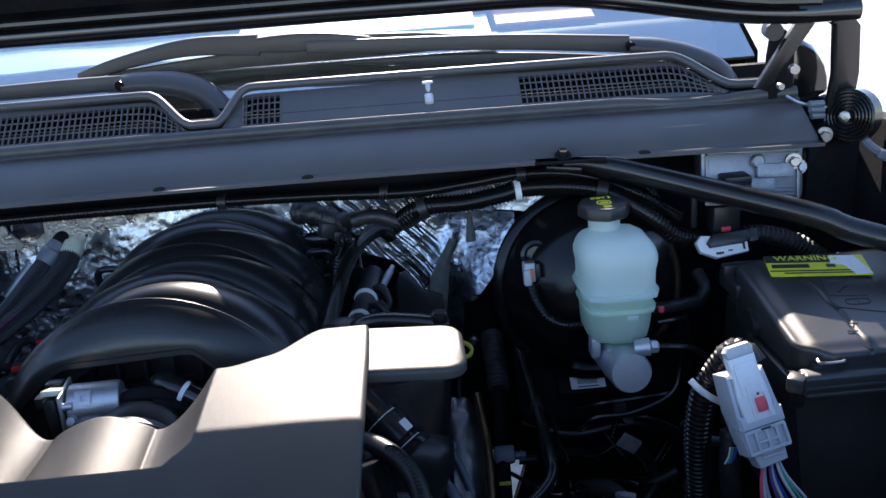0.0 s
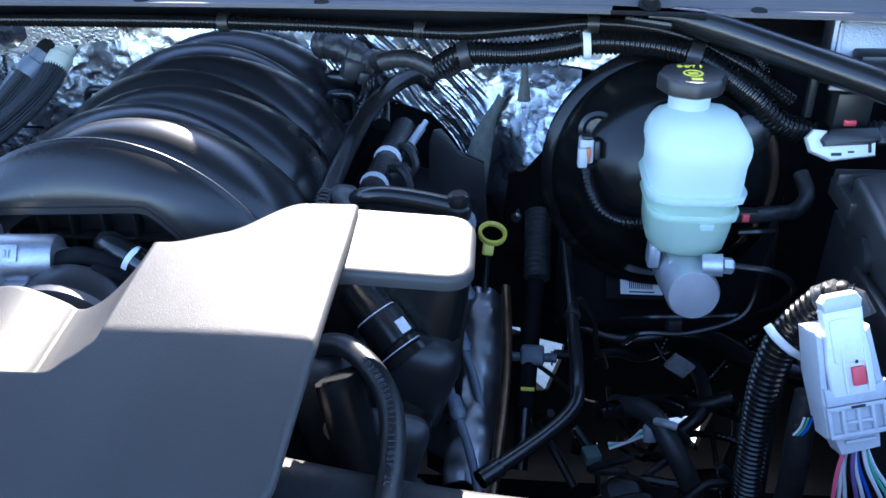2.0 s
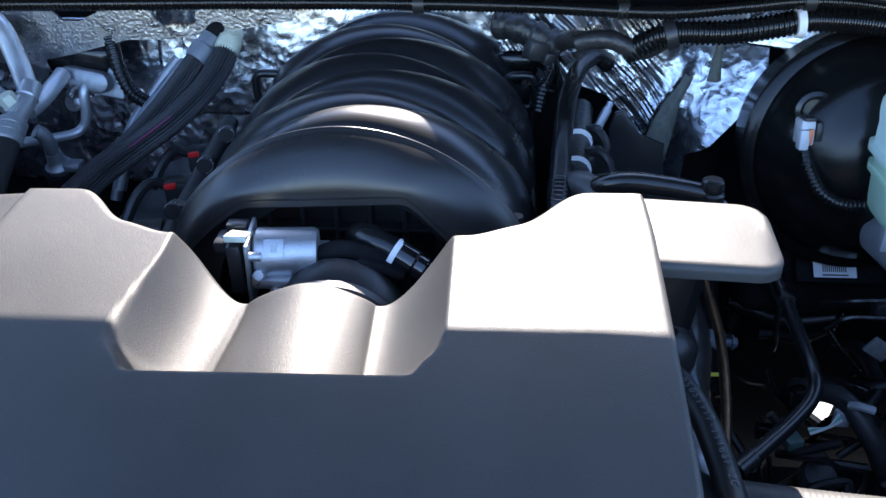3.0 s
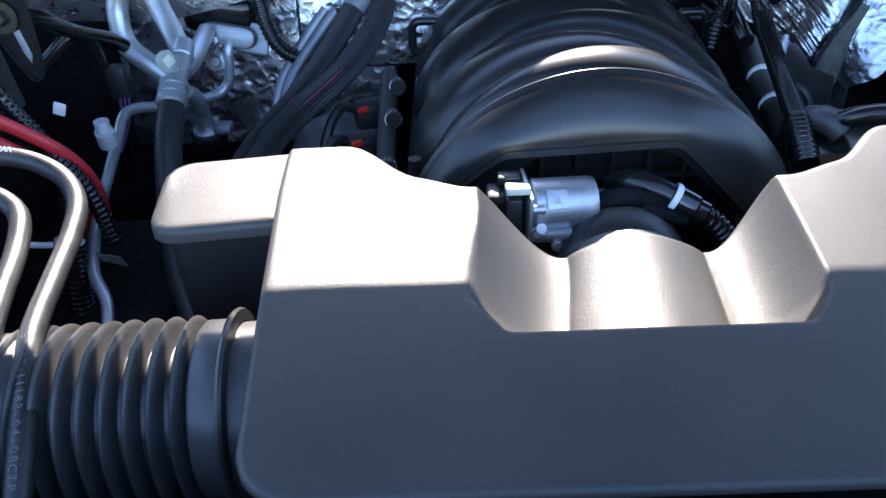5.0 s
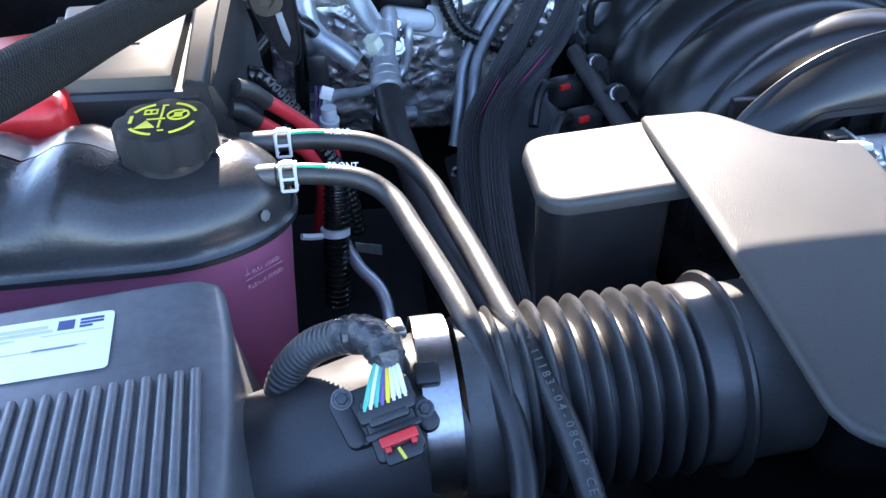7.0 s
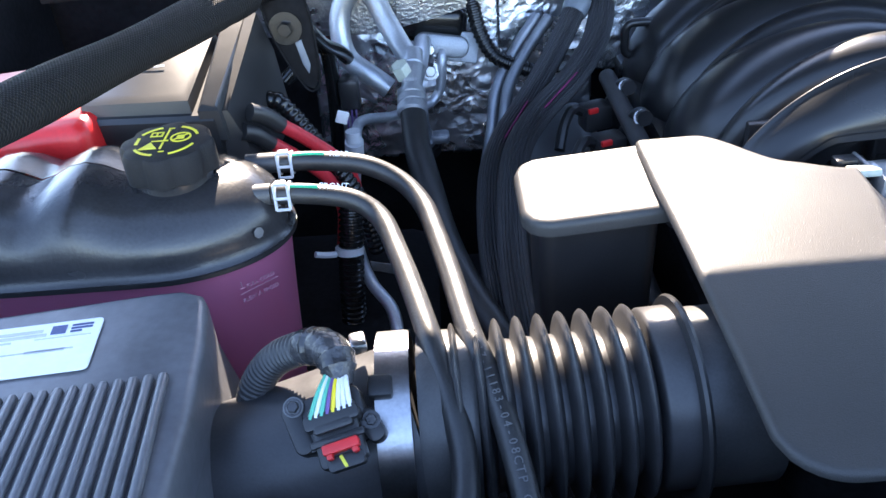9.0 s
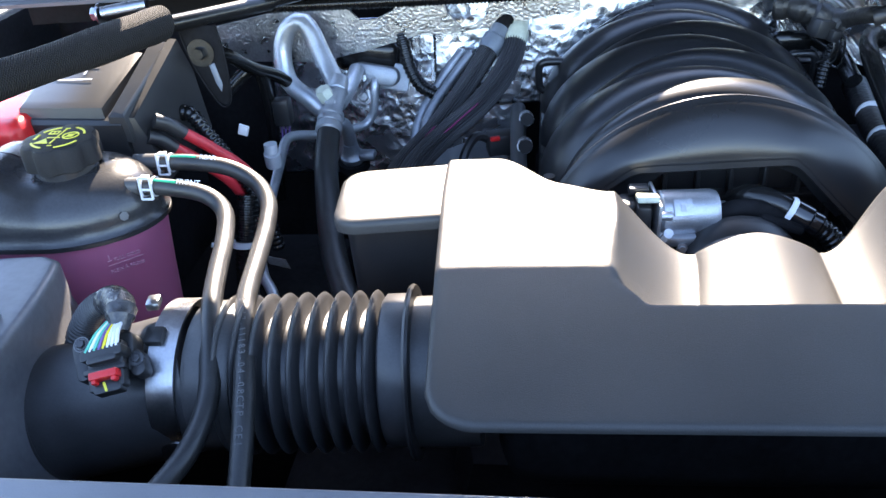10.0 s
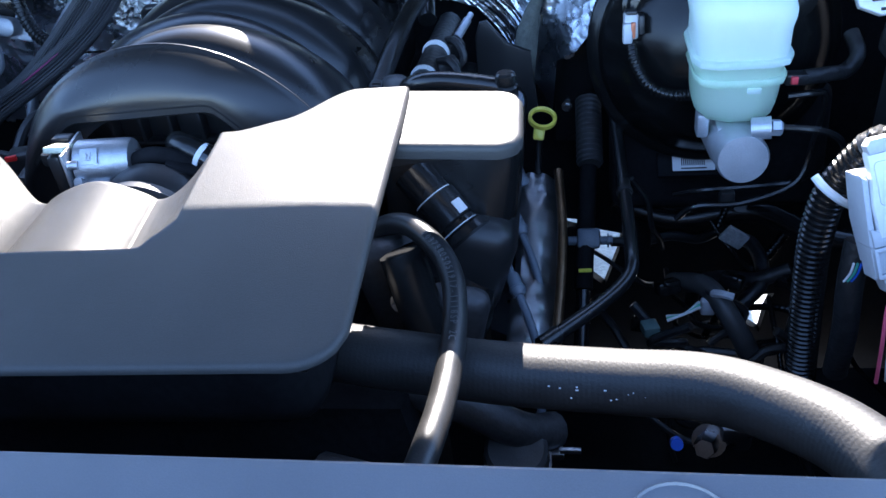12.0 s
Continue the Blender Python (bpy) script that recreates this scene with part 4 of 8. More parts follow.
for s in (-1, 1):
    loop = [(s * 0.155 + p[0], 1.188, 1.139 + p[1]) for p in rounded(0.036, 0.040, 0.010, 4)]
    part("lifting_eye", tube(loop + loop[:2], 0.0052, 10), "runner", man)
part("corner_post", rod((0.150, 0.868, 1.07), (0.150, 0.868, 1.148), 0.006, 12), "plastic", man)
part("corner_post", rod((-0.160, 0.885, 1.07), (-0.160, 0.885, 1.145), 0.006, 12), "plastic", man)
part("rear_block", joined(rbox((0.150, 1.238, 1.160), (0.055, 0.04, 0.036), 0.012, 3), tube([(0.13, 1.24, 1.175), (0.17, 1.24, 1.168), (0.2, 1.2, 1.155), (0.21, 1.15, 1.135)], 0.011, 12)), "loom", man)

tb = thing("throttle_body", (-0.02, 0.775, 1.1), "silver electric throttle body with a black duct ring", "throttle body")
part("motor", lathe([(0.0, -0.001), (0.019, 0), (0.0212, 0.002), (0.0212, 0.047), (0.0195, 0.051), (0.010, 0.052), (0.010, 0.060), (0.0, 0.061)], (-0.070, 0.785, 1.1515), (1, 0.12, -0.04), 36), "cast", tb)
part("motor_flange", rbox((-0.0735, 0.784, 1.143), (0.0035, 0.048, 0.060), 0.0015, ry=2, rz=6), "cast", tb)
part("plug_tab", rbox((-0.080, 0.778, 1.1715), (0.019, 0.022, 0.006), 0.0015, rx=-18), "beige", tb, "tan plug lock")
part("plug_back", rbox((-0.086, 0.797, 1.170), (0.018, 0.012, 0.008), 0.002), "plastic", tb)
part("motor_boss", joined(rod((-0.072, 0.7655, 1.160), (-0.060, 0.767, 1.1595), 0.0042, 12), rod((-0.0625, 0.768, 1.142), (-0.0625, 0.760, 1.146), 0.0042, 14), rbox((-0.045, 0.772, 1.135), (0.05, 0.02, 0.010), 0.003)), "cast", tb)
part("plug_housing", joined(rbox((-0.083, 0.786, 1.145), (0.013, 0.040, 0.046), 0.003), rbox((-0.094, 0.790, 1.158), (0.020, 0.024, 0.014), 0.004)), "plastic", tb)
part("bore", lathe([(0.052, 0), (0.055, 0.004), (0.055, 0.03), (0.048, 0.03), (0.046, 0.0)], (0, 0.745, 1.100), (0, 1, 0.02), 40), "plastic", tb)
part("duct_collar", lathe([(0.054, -0.02), (0.057, -0.018), (0.057, -0.010), (0.053, -0.008), (0.053, 0.0)], (0, 0.752, 1.100), (0, 1, 0.02), 40), "rubber", tb)
part("cast_throat", joined(tube([(-0.045, 0.79, 1.13), (0.0, 0.785, 1.157), (0.045, 0.79, 1.14)], 0.008, 10), rbox((0.035, 0.787, 1.145), (0.04, 0.03, 0.008), 0.003, ry=20)), "dark", tb)
part("sticker", rbox((-0.050, 0.7700, 1.1660), (0.016, 0.0008, 0.015), 0.0003, rx=-42, rz=6), "cast", tb)
part("sticker_print", bars([(0, 0.003, 0.005, 0.0012), (-0.0015, 0.0, 0.0012, 0.006), (0.0015, 0.0, 0.0012, 0.005), (0, -0.003, 0.005, 0.0012)], basis((-0.050, 0.7692, 1.1666), (1, 0.1, 0), (0, 0.67, 0.74))), "greyink", tb)
part("screw", joined(bolt((-0.066, 0.765, 1.138), (0, -1, 0.4), 0.005, 0.004), bolt((-0.05, 0.76, 1.13), (0, -1, 0.4), 0.004, 0.004)), "steel", tb)

moved(tb, 0.005, 0.002, 0.003)
vh = thing("vent_hose", (0.05, 0.8, 1.1), "black rubber breather elbow with a white band", "hose")
part("elbow", tube([(0.012, 0.835, 1.140), (0.020, 0.815, 1.155), (0.034, 0.803, 1.158), (0.048, 0.798, 1.153)], 0.0125, 16, step=0.003, radius=lambda f: 1.0 - 0.12 * ease(0.5, 0.9, f)), "satin", vh)
part("quick_fitting", lathe([(0.0108, 0), (0.0128, 0.002), (0.0128, 0.020), (0.0112, 0.022), (0.0112, 0.030)], (0.048, 0.797, 1.153), (0.80, -0.25, -0.40), 24), "gloss", vh)
part("corrugated_tail", tube([(0.070, 0.790, 1.141), (0.083, 0.787, 1.132), (0.093, 0.786, 1.118), (0.098, 0.786, 1.10)], 0.0105, 16, rib=0.005, depth=0.12), "loom", vh)
part("band", lathe([(0.0126, -0.0025), (0.0131, 0), (0.0126, 0.0025)], (0.0500, 0.7955, 1.152), (0.8, -0.25, -0.40), 20), "white", vh)

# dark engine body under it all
solo("engine_block", joined(rbox((0, 1.0, 0.82), (0.36, 0.55, 0.42), 0.03, 2), rbox((0, 0.72, 0.82), (0.5, 0.16, 0.34), 0.05, 2)), "dark", "near-black engine block below the manifold", "engine", kind="structure")

# ---- brake side ----
bc = Vector((0.540, 1.075, 1.115))
bd = Vector((0, -1, 0.22)).normalized()
booster = thing("brake_booster", tuple(bc), "round black painted brake booster shell on the firewall", "brake booster")
part("shell", lathe([(0.02, 0.058), (0.060, 0.056), (0.068, 0.050), (0.086, 0.047), (0.098, 0.038), (0.108, 0.022), (0.119, 0.006), (0.125, -0.006), (0.127, -0.05)], bc, bd, 64), "booster", booster)
part("rim", lathe([(0.126, -0.010), (0.136, -0.013), (0.139, -0.017), (0.136, -0.022), (0.127, -0.026)], bc, bd, 64, caps=False), "booster", booster)
part("rear_shell", lathe([(0.130, -0.03), (0.128, -0.09), (0.1, -0.13), (0.05, -0.15)], bc, bd, 48), "booster", booster)
part("grommet", lathe([(0.020, 0.0), (0.021, 0.005), (0.014, 0.008), (0.006, 0.009)], (0.613, 1.045, 1.176), bd, 28), "satin", booster)
part("sensor_ring", lathe([(0.017, 0), (0.0205, 0.004), (0.0205, 0.008), (0.016, 0.010), (0.012, 0.006)], (0.458, 1.060, 1.172), bd, 24), "satin", booster)
plug = part("sensor_plug", joined(rbox((0.446, 1.038, 1.158), (0.015, 0.024, 0.027), 0.003, rx=-12), rbox((0.442, 1.026, 1.154), (0.010, 0.013, 0.021), 0.002, rx=-12)), "grey", booster, "pale grey vacuum sensor plug")
part("plug_clip", joined(rbox((0.4565, 1.035, 1.160), (0.006, 0.022, 0.020), 0.0015, rx=-12), rbox((0.446, 1.035, 1.1735), (0.012, 0.020, 0.004), 0.0015, rx=-12)), "plastic", booster)
part("plug_seal", rbox((0.4475, 1.0225, 1.158), (0.005, 0.004, 0.017), 0.001), "amber", booster)
part("plug_cable", tube([(0.447, 1.025, 1.140), (0.451, 1.012, 1.124), (0.463, 1.0, 1.106), (0.483, 0.995, 1.096), (0.51, 0.995, 1.094)], 0.007, 10, rib=0.0045), "loom", booster)
LBM = basis((0.527, 1.066, 0.970), (1, 0.05, -0.03), (0, 0.72, 0.70))
part("bar_label", slab(rounded(0.050, 0.020, 0.001, 2), 0, 0.0006, 0, LBM), "label", booster, "white bar code label")
part("bar_print", bars([(-0.014 + 0.0024 * i, 0.001, 0.0012, 0.009) for i in range(12)] + [(0, -0.0072, 0.030, 0.0016), (-0.009, 0.008, 0.014, 0.0012)], LBM @ pose(0, 0, 0.0006)), "ink", booster)
part("label_ledge", rbox((0.535, 1.0735, 0.9625), (0.10, 0.030, 0.008), 0.003, rx=45), "dark", booster)
part("lower_wall", rbox((0.56, 1.12, 0.965), (0.26, 0.06, 0.16), 0.02, 3, rx=-10), "dark", booster)
part("side_bracket", slab([(-0.025, -0.12), (0.028, -0.12), (0.03, 0.03), (0.018, 0.05), (-0.012, 0.045), (-0.024, 0.02)], -0.003, 0.003, 0.001, basis((0.385, 1.235, 1.035), (1, 0, 0), (0, 0, 1))), "satin", booster)
part("bracket_bolt", bolt((0.380, 1.23, 1.048), (0, -1, 0.1), 0.007, 0.01), "steel", booster)
part("bracket_bolt", bolt((0.377, 1.23, 0.97), (0, -1, 0.1), 0.006, 0.008), "steel", booster)

mc = thing("brake_master_cylinder", (0.545, 0.93, 1.04), "cast metal brake master cylinder with a milky fluid reservoir", "brake cylinder")
ma, mdir = Vector((0.545, 1.023, 1.051)), Vector((0, -1, 0.17)).normalized()
part("cylinder", lathe([(0.027, 0), (0.027, 0.09), (0.0255, 0.094), (0.0255, 0.128), (0.0235, 0.133), (0.0, 0.1335)], ma, mdir, 36), "mc", mc)
part("end_boss", joined(rbox((0.547, 0.955, 1.078), (0.046, 0.05, 0.022), 0.006), rbox((0.513, 0.95, 1.085), (0.012, 0.02, 0.026), 0.003)), "mc", mc)
part("port", joined(rod((0.552, 0.907, 1.099), (0.570, 0.904, 1.101), 0.011, 14), lathe([(0.008, 0), (0.008, 0.008), (0.006, 0.010)], (0.570, 0.904, 1.101), (1, 0, -0.05), 6)), "mc", mc)
part("ear", joined(rbox((0.497, 1.042, 1.078), (0.046, 0.012, 0.026), 0.004), bolt((0.483, 1.035, 1.080), (0, -1, 0.1), 0.0085, 0.008)), "steel", mc, "zinc plated mounting ear and nut")


def oct_ring(cx, cy, w, d, r, z, sk=0.0):
    return [(cx + x + sk, cy + y, z) for x, y in rounded(w, d, r, 2)]


RX, RY = 0.541, 0.968
def rings(rows, shift=0.0):
    return loft([oct_ring(RX + 0.002, RY + shift * (z - 1.1), w, d, r, z) for w, d, r, z in rows])


part("reservoir_top", rings(((0.086, 0.098, 0.020, 1.163), (0.0865, 0.099, 0.020, 1.186), (0.091, 0.104, 0.022, 1.197), (0.091, 0.104, 0.022, 1.205), (0.086, 0.099, 0.022, 1.214), (0.078, 0.088, 0.022, 1.2205), (0.064, 0.072, 0.020, 1.2255), (0.048, 0.052, 0.018, 1.2285))), "milky", mc, "milky translucent plastic", sharp=50)
part("reservoir_seam", rings(((0.086, 0.098, 0.020, 1.156), (0.093, 0.106, 0.022, 1.157), (0.094, 0.107, 0.022, 1.160), (0.093, 0.106, 0.022, 1.163), (0.086, 0.098, 0.020, 1.164))), "milky", mc)
part("reservoir_base", rings(((0.054, 0.064, 0.022, 1.0935), (0.070, 0.080, 0.026, 1.0960), (0.078, 0.090, 0.028, 1.103), (0.081, 0.093, 0.028, 1.114), (0.0845, 0.096, 0.024, 1.157))), "milky_low", mc, "fluid filled lower half, faintly yellow green", sharp=50)
part("wall_rib", rings(((0.0855, 0.097, 0.020, 1.136), (0.087, 0.0985, 0.020, 1.138), (0.087, 0.0985, 0.020, 1.141), (0.0855, 0.097, 0.020, 1.143))), "milky_low", mc, sharp=50)
part("neck", lathe([(0.023, -0.008), (0.0195, 0.0), (0.0195, 0.026)], (RX - 0.006, 0.988, 1.225), (0, 0, 1), 28), "milky", mc)
part("level_tab", rbox((0.553, 0.9165, 1.134), (0.013, 0.003, 0.006), 0.001), "milky", mc)
CAP = (RX - 0.006, 0.990, 1.243)
cap = part("cap", lathe([(0.028, 0), (0.031, 0.002), (0.031, 0.0135), (0.029, 0.0165), (0.0, 0.0168)], CAP, (0, 0, 1), 48, wobble=lambda a: 1 + 0.03 * math.cos(8 * a)), "plastic", mc, "black screw cap with yellow marks")
capm = pose(CAP[0], CAP[1], CAP[2] + 0.0168)
part("cap_ring", joined(lathe([(0.0095, 0), (0.0095, 0.0004), (0.0075, 0.0004), (0.0075, 0)], (CAP[0], CAP[1] - 0.003, CAP[2] + 0.0168), (0, 0, 1), 28, caps=False), rbox((CAP[0], CAP[1] - 0.003, CAP[2] + 0.0169), (0.009, 0.006, 0.0006), 0), rbox((CAP[0] + 0.001, CAP[1] - 0.019, CAP[2] + 0.0169), (0.010, 0.005, 0.0006), 0)), "capink", cap)
part("cap_letters", text_bm("DOT 3", 0.0085, capm @ pose(0, 0.017, 0.0002)), "capink", cap)

for k, pts in enumerate(([(0.578, 0.904, 1.101), (0.62, 0.905, 1.094), (0.645, 0.92, 1.068), (0.648, 0.96, 1.02), (0.63, 1.0, 0.98), (0.58, 1.0, 0.975), (0.53, 1.0, 0.972), (0.50, 1.02, 0.955)],
                          [(0.60, 0.975, 1.098), (0.625, 0.975, 1.10), (0.64, 0.985, 1.09), (0.64, 1.0, 1.03), (0.625, 0.99, 0.985), (0.57, 0.985, 0.963), (0.52, 0.985, 0.960), (0.50, 0.99, 0.94)])):
    solo("brake_line", tube(pts, 0.0035, 8), "satin", "thin black steel brake line from the master cylinder", "brake line", group="brake lines")
part_e = thing("level_switch_plug", (0.62, 0.97, 1.11), "small black level switch plug with a red lock", "connector")
part("switch_body", joined(rbox((0.605, 0.975, 1.118), (0.022, 0.014, 0.012), 0.002), tube([(0.612, 0.975, 1.118), (0.64, 0.985, 1.116), (0.66, 1.0, 1.112), (0.672, 1.01, 1.125), (0.668, 1.03, 1.14)], 0.008, 10)), "tape", part_e)
part("red_lock", rbox((0.602, 0.967, 1.119), (0.007, 0.004, 0.008), 0.001), "pinkred", part_e)
part("line_clip", rbox((0.555, 0.995, 0.965), (0.016, 0.016, 0.02), 0.003), "plastic", part_e)

# fuse box
fb = thing("fuse_box", (0.80, 0.86, 1.0), "black plastic fuse box with a moulded lid and yellow warning label", "fuse box")
part("base", loft([[(0.682, 0.730, 0.95), (0.93, 0.740, 0.95), (0.93, 1.0, 0.95), (0.682, 0.985, 0.95)], [(0.676, 0.768, 1.112), (0.93, 0.764, 1.112), (0.93, 0.985, 1.14), (0.680, 0.975, 1.14)]]), "plastic", fb)
def lid_z(y):
    return 1.167 + 0.17 * (y - 0.762)


def fuse_lid(u, v):
    y = 0.762 + 0.176 * v
    left = 0.682 + 0.027 * max(0, 1 - (y - 0.762) / 0.026) ** 1.6
    x = left + (0.925 - left) * u
    z = lid_z(y) - 0.003 * ease(0.775, 0.762, y) - 0.004 * ease(0.700, 0.682, x)
    crease = 0.742 - 0.020 * ease(0.86, 0.94, y) + 0.004 * ease(0.845, 0.825, y)
    return Vector((x, y, z - 0.0018 * math.exp(-((x - crease) / 0.0016) ** 2) + 0.0012 * ease(-0.003, 0.003, x - crease)))


part("lid", lidded(fuse_lid, 150, 50, 0.006, 0.020, 0.0, 1.118), "fuselid", fb, sharp=60)
part("rear_rail", joined(rbox((0.80, 0.968, 1.176), (0.262, 0.014, 0.02), 0.003, rz=1), rbox((0.676, 0.95, 1.165), (0.012, 0.06, 0.02), 0.003)), "plastic", fb)
def on_lid(x, y, h=0.0):
    return Vector((x, y, lid_z(y) + 0.0014 + h))


# Moulded lid outlines, with the shade of their relief drawn as dark lines.
part("sign_frame_shade", tube([on_lid(*q) for q in ((0.757, 0.905), (0.750, 0.870), (0.744, 0.842), (0.746, 0.832), (0.756, 0.827), (0.780, 0.818), (0.800, 0.812))], 0.0007, 6, step=0.004), "ink", fb)
for cx, cy, shape in ((0.770, 0.885, ((-0.010, 0.005), (0.009, 0.005), (0.010, -0.005), (-0.009, -0.005), (-0.010, 0.005))), (0.771, 0.864, ((-0.011, -0.005), (-0.006, -0.004), (-0.004, 0.001), (0.001, 0.003), (0.006, 0.006))), (0.772, 0.838, ((-0.011, 0.005), (0.011, 0.004), (0.011, -0.005), (-0.011, -0.004), (-0.011, 0.005)))):
    part("lid_sign_shade", tube([on_lid(cx + x, cy + y) for x, y in shape], 0.0007, 6, step=0.003), "ink", fb)
part("lid_sign_shade", tube([on_lid(0.748, 0.853), on_lid(0.766, 0.850), on_lid(0.787, 0.847)], 0.0006, 6, step=0.004), "ink", fb)
part("lid_sign_shade", rod(on_lid(0.773, 0.8385), on_lid(0.772, 0.8325), 0.0006, 6), "ink", fb)
for x, y in ((0.742, 0.787), (0.748, 0.800), (0.800, 0.792)):
    part("lid_sign_shade", joined(rod(on_lid(x - 0.006, y), on_lid(x + 0.004, y - 0.001), 0.0007, 6), rod(on_lid(x + 0.001, y), on_lid(x + 0.002, y + 0.006), 0.0006, 6)), "ink", fb)
part("hinge_knuckle", joined(lathe([(0.02, 0), (0.02, 0.008)], (0.670, 0.885, 1.14), (1, 0, 0), 20), lathe([(0.02, 0), (0.02, 0.008)], (0.670, 0.77, 1.12), (1, 0, 0), 20), rbox((0.672, 0.82, 1.12), (0.01, 0.12, 0.03), 0.003)), "plastic", fb)
part("latch", joined(tube([(0.693, 0.762, 1.157), (0.693, 0.752, 1.157), (0.716, 0.752, 1.157), (0.716, 0.762, 1.157)], 0.0022, 8)), "steel", fb)
part("latch_pocket", rbox((0.7045, 0.759, 1.147), (0.036, 0.010, 0.014), 0.003), "plastic", fb)
trim_bits = [rbox((0.795, 0.738 + 0.0045 * i, 1.1465 - 0.0055 * (3 - i)), (0.245, 0.006, 0.0045), 0.0015) for i in range(4)]
part("front_trim", joined(rbox((0.795, 0.752, 1.136), (0.245, 0.022, 0.026), 0.005, 3), rbox((0.668, 0.750, 1.139), (0.018, 0.020, 0.018), 0.004, rz=-35), *trim_bits), "fuselid", fb)
part("blue_label", slab(rounded(0.06, 0.012, 0.001, 2), 0, 0.0006, 0, basis((0.792, 0.738, 1.103), (1, 0.0, 0), (0, 0.18, 1))), "label", fb)
part("blue_print", bars([(-0.02 + 0.006 * i, 0, 0.0035, 0.006) for i in range(8)], basis((0.792, 0.7372, 1.103), (1, 0.0, 0), (0, 0.18, 1))), "blueink", fb)
lm = pose(0.762, 0.914, 1.1950, 9.6, 0, -10)
wl = part("warning_label", slab(rounded(0.112, 0.046, 0.002, 2), 0, 0.0006, 0, lm), "yellow", fb, "yellow warning sticker")
part("warning_band", bars([(-0.006, 0.0150, 0.1, 0.0155)], lm @ pose(0, 0, 0.0004)), "ink", wl)
part("warning_word", text_bm("WARNING", 0.0145, lm @ pose(-0.010, 0.0158, 0.0014)), "yellow", wl)
part("warning_print", bars([(-0.008, 0.008, 0.08, 0.0022), (-0.03, -0.001, 0.042, 0.008), (0.015, -0.001, 0.010, 0.007), (-0.005, -0.0115, 0.1, 0.0022), (0.0, -0.0165, 0.08, 0.002)], lm @ pose(0, 0, 0.0004)), "ink", wl)
# White patch painted as sunlight on the label's right end.
part("warning_lit_end", slab([(0.018, 0.022), (0.046, 0.021), (0.056, -0.019), (0.038, -0.022), (0.030, 0.0), (0.016, 0.004)], 0.0007, 0.0011, 0, lm), "label", wl)

moved(fb, 0.006, -0.006, -0.010)

# grey harness connector
gc = thing("harness_connector", (0.635, 0.73, 1.03), "large light grey wiring connector with a red lock tab", "connector")
gm = basis((0.626, 0.706, 1.122), (1, 0.10, 0.10), (-0.20, 0.45, 1)) @ pose(0, 0, 0, 0, 0, 5) @ Matrix.Diagonal((0.66, 0.92, 0.8, 1))
part("housing", slab([(-0.030, -0.045), (0.026, -0.045), (0.030, -0.012), (0.026, 0.022), (0.018, 0.034), (-0.028, 0.034), (-0.033, -0.005)], -0.045, -0.002, 0.003, gm), "grey", gc)
part("lever", slab([(-0.024, -0.020), (0.024, -0.020), (0.024, 0.012), (0.021, 0.034), (0.022, 0.050), (0.018, 0.058), (-0.018, 0.058), (-0.023, 0.050), (-0.022, 0.030), (-0.026, 0.010)], -0.006, 0.009, 0.004, gm), "white", gc, "white locking lever")
part("lever_top", slab([(-0.021, 0.050), (0.019, 0.050), (0.021, 0.057), (0.016, 0.063), (-0.017, 0.063), (-0.023, 0.058)], -0.004, 0.012, 0.003, gm), "grey", gc)
part("lever_panel", slab(rounded(0.034, 0.036, 0.004, 3), 0.008, 0.0112, 0.0012, gm @ pose(-0.001, 0.026, 0)), "white", gc)
for x in (-0.009, 0.015):
    part("lever_ridge", slab(rounded(0.003, 0.036, 0.001, 2), 0.009, 0.0128, 0.001, gm @ pose(x, 0.002, 0)), "white", gc)
# Black block painted as the dark inside of a pin hole.
part("pin_hole_shade", slab(rounded(0.003, 0.003, 0.001, 2), 0.0085, 0.0116, 0, gm @ pose(0.005, 0.0085, 0)), "ink", gc)
part("side_rail", slab([(-0.036, -0.024), (-0.029, -0.03), (-0.024, 0.030), (-0.031, 0.034)], -0.028, 0.005, 0.002, gm), "grey", gc)
part("side_rail", slab([(0.026, -0.03), (0.034, -0.022), (0.028, 0.034), (0.022, 0.030)], -0.028, 0.005, 0.002, gm), "grey", gc)
part("lock_tab", slab(rounded(0.014, 0.015, 0.001, 2), 0.009, 0.0135, 0.001, gm @ pose(0.005, -0.003, 0)), "pinkred", gc, "red lock tab")
part("cross_band", slab([(-0.032, -0.026), (0.034, -0.026), (0.035, -0.010), (0.024, -0.013), (-0.022, -0.013), (-0.033, -0.010)], -0.03, 0.008, 0.002, gm), "grey", gc)
part("lower_box", slab([(-0.034, -0.054), (0.032, -0.052), (0.035, -0.026), (-0.034, -0.026)], -0.03, 0.001, 0.002, gm), "grey", gc)
for x in (-0.030, -0.015, 0.002, 0.018, 0.031):
    part("box_rib", slab(rounded(0.0045, 0.024, 0.001, 2), 0.000, 0.006, 0.001, gm @ pose(x, -0.040, 0)), "grey", gc)
for y in (-0.029, -0.0515):
    part("box_bar", slab(rounded(0.064, 0.004, 0.001, 2), 0.000, 0.006, 0.001, gm @ pose(0.0, y, 0)), "grey", gc)
part("box_bar", slab(rounded(0.030, 0.003, 0.001, 2), 0.000, 0.005, 0.001, gm @ pose(0.002, -0.042, 0)), "grey", gc)
# Black strip in place of a slot's shade.
part("box_slot_shade", slab(rounded(0.016, 0.0022, 0.001, 2), 0.0055, 0.0064, 0, gm @ pose(0.002, -0.029, 0)), "ink", gc)
part("tail", slab([(-0.020, -0.070), (0.024, -0.068), (0.026, -0.050), (-0.026, -0.052)], -0.03, -0.002, 0.002, gm), "grey", gc)
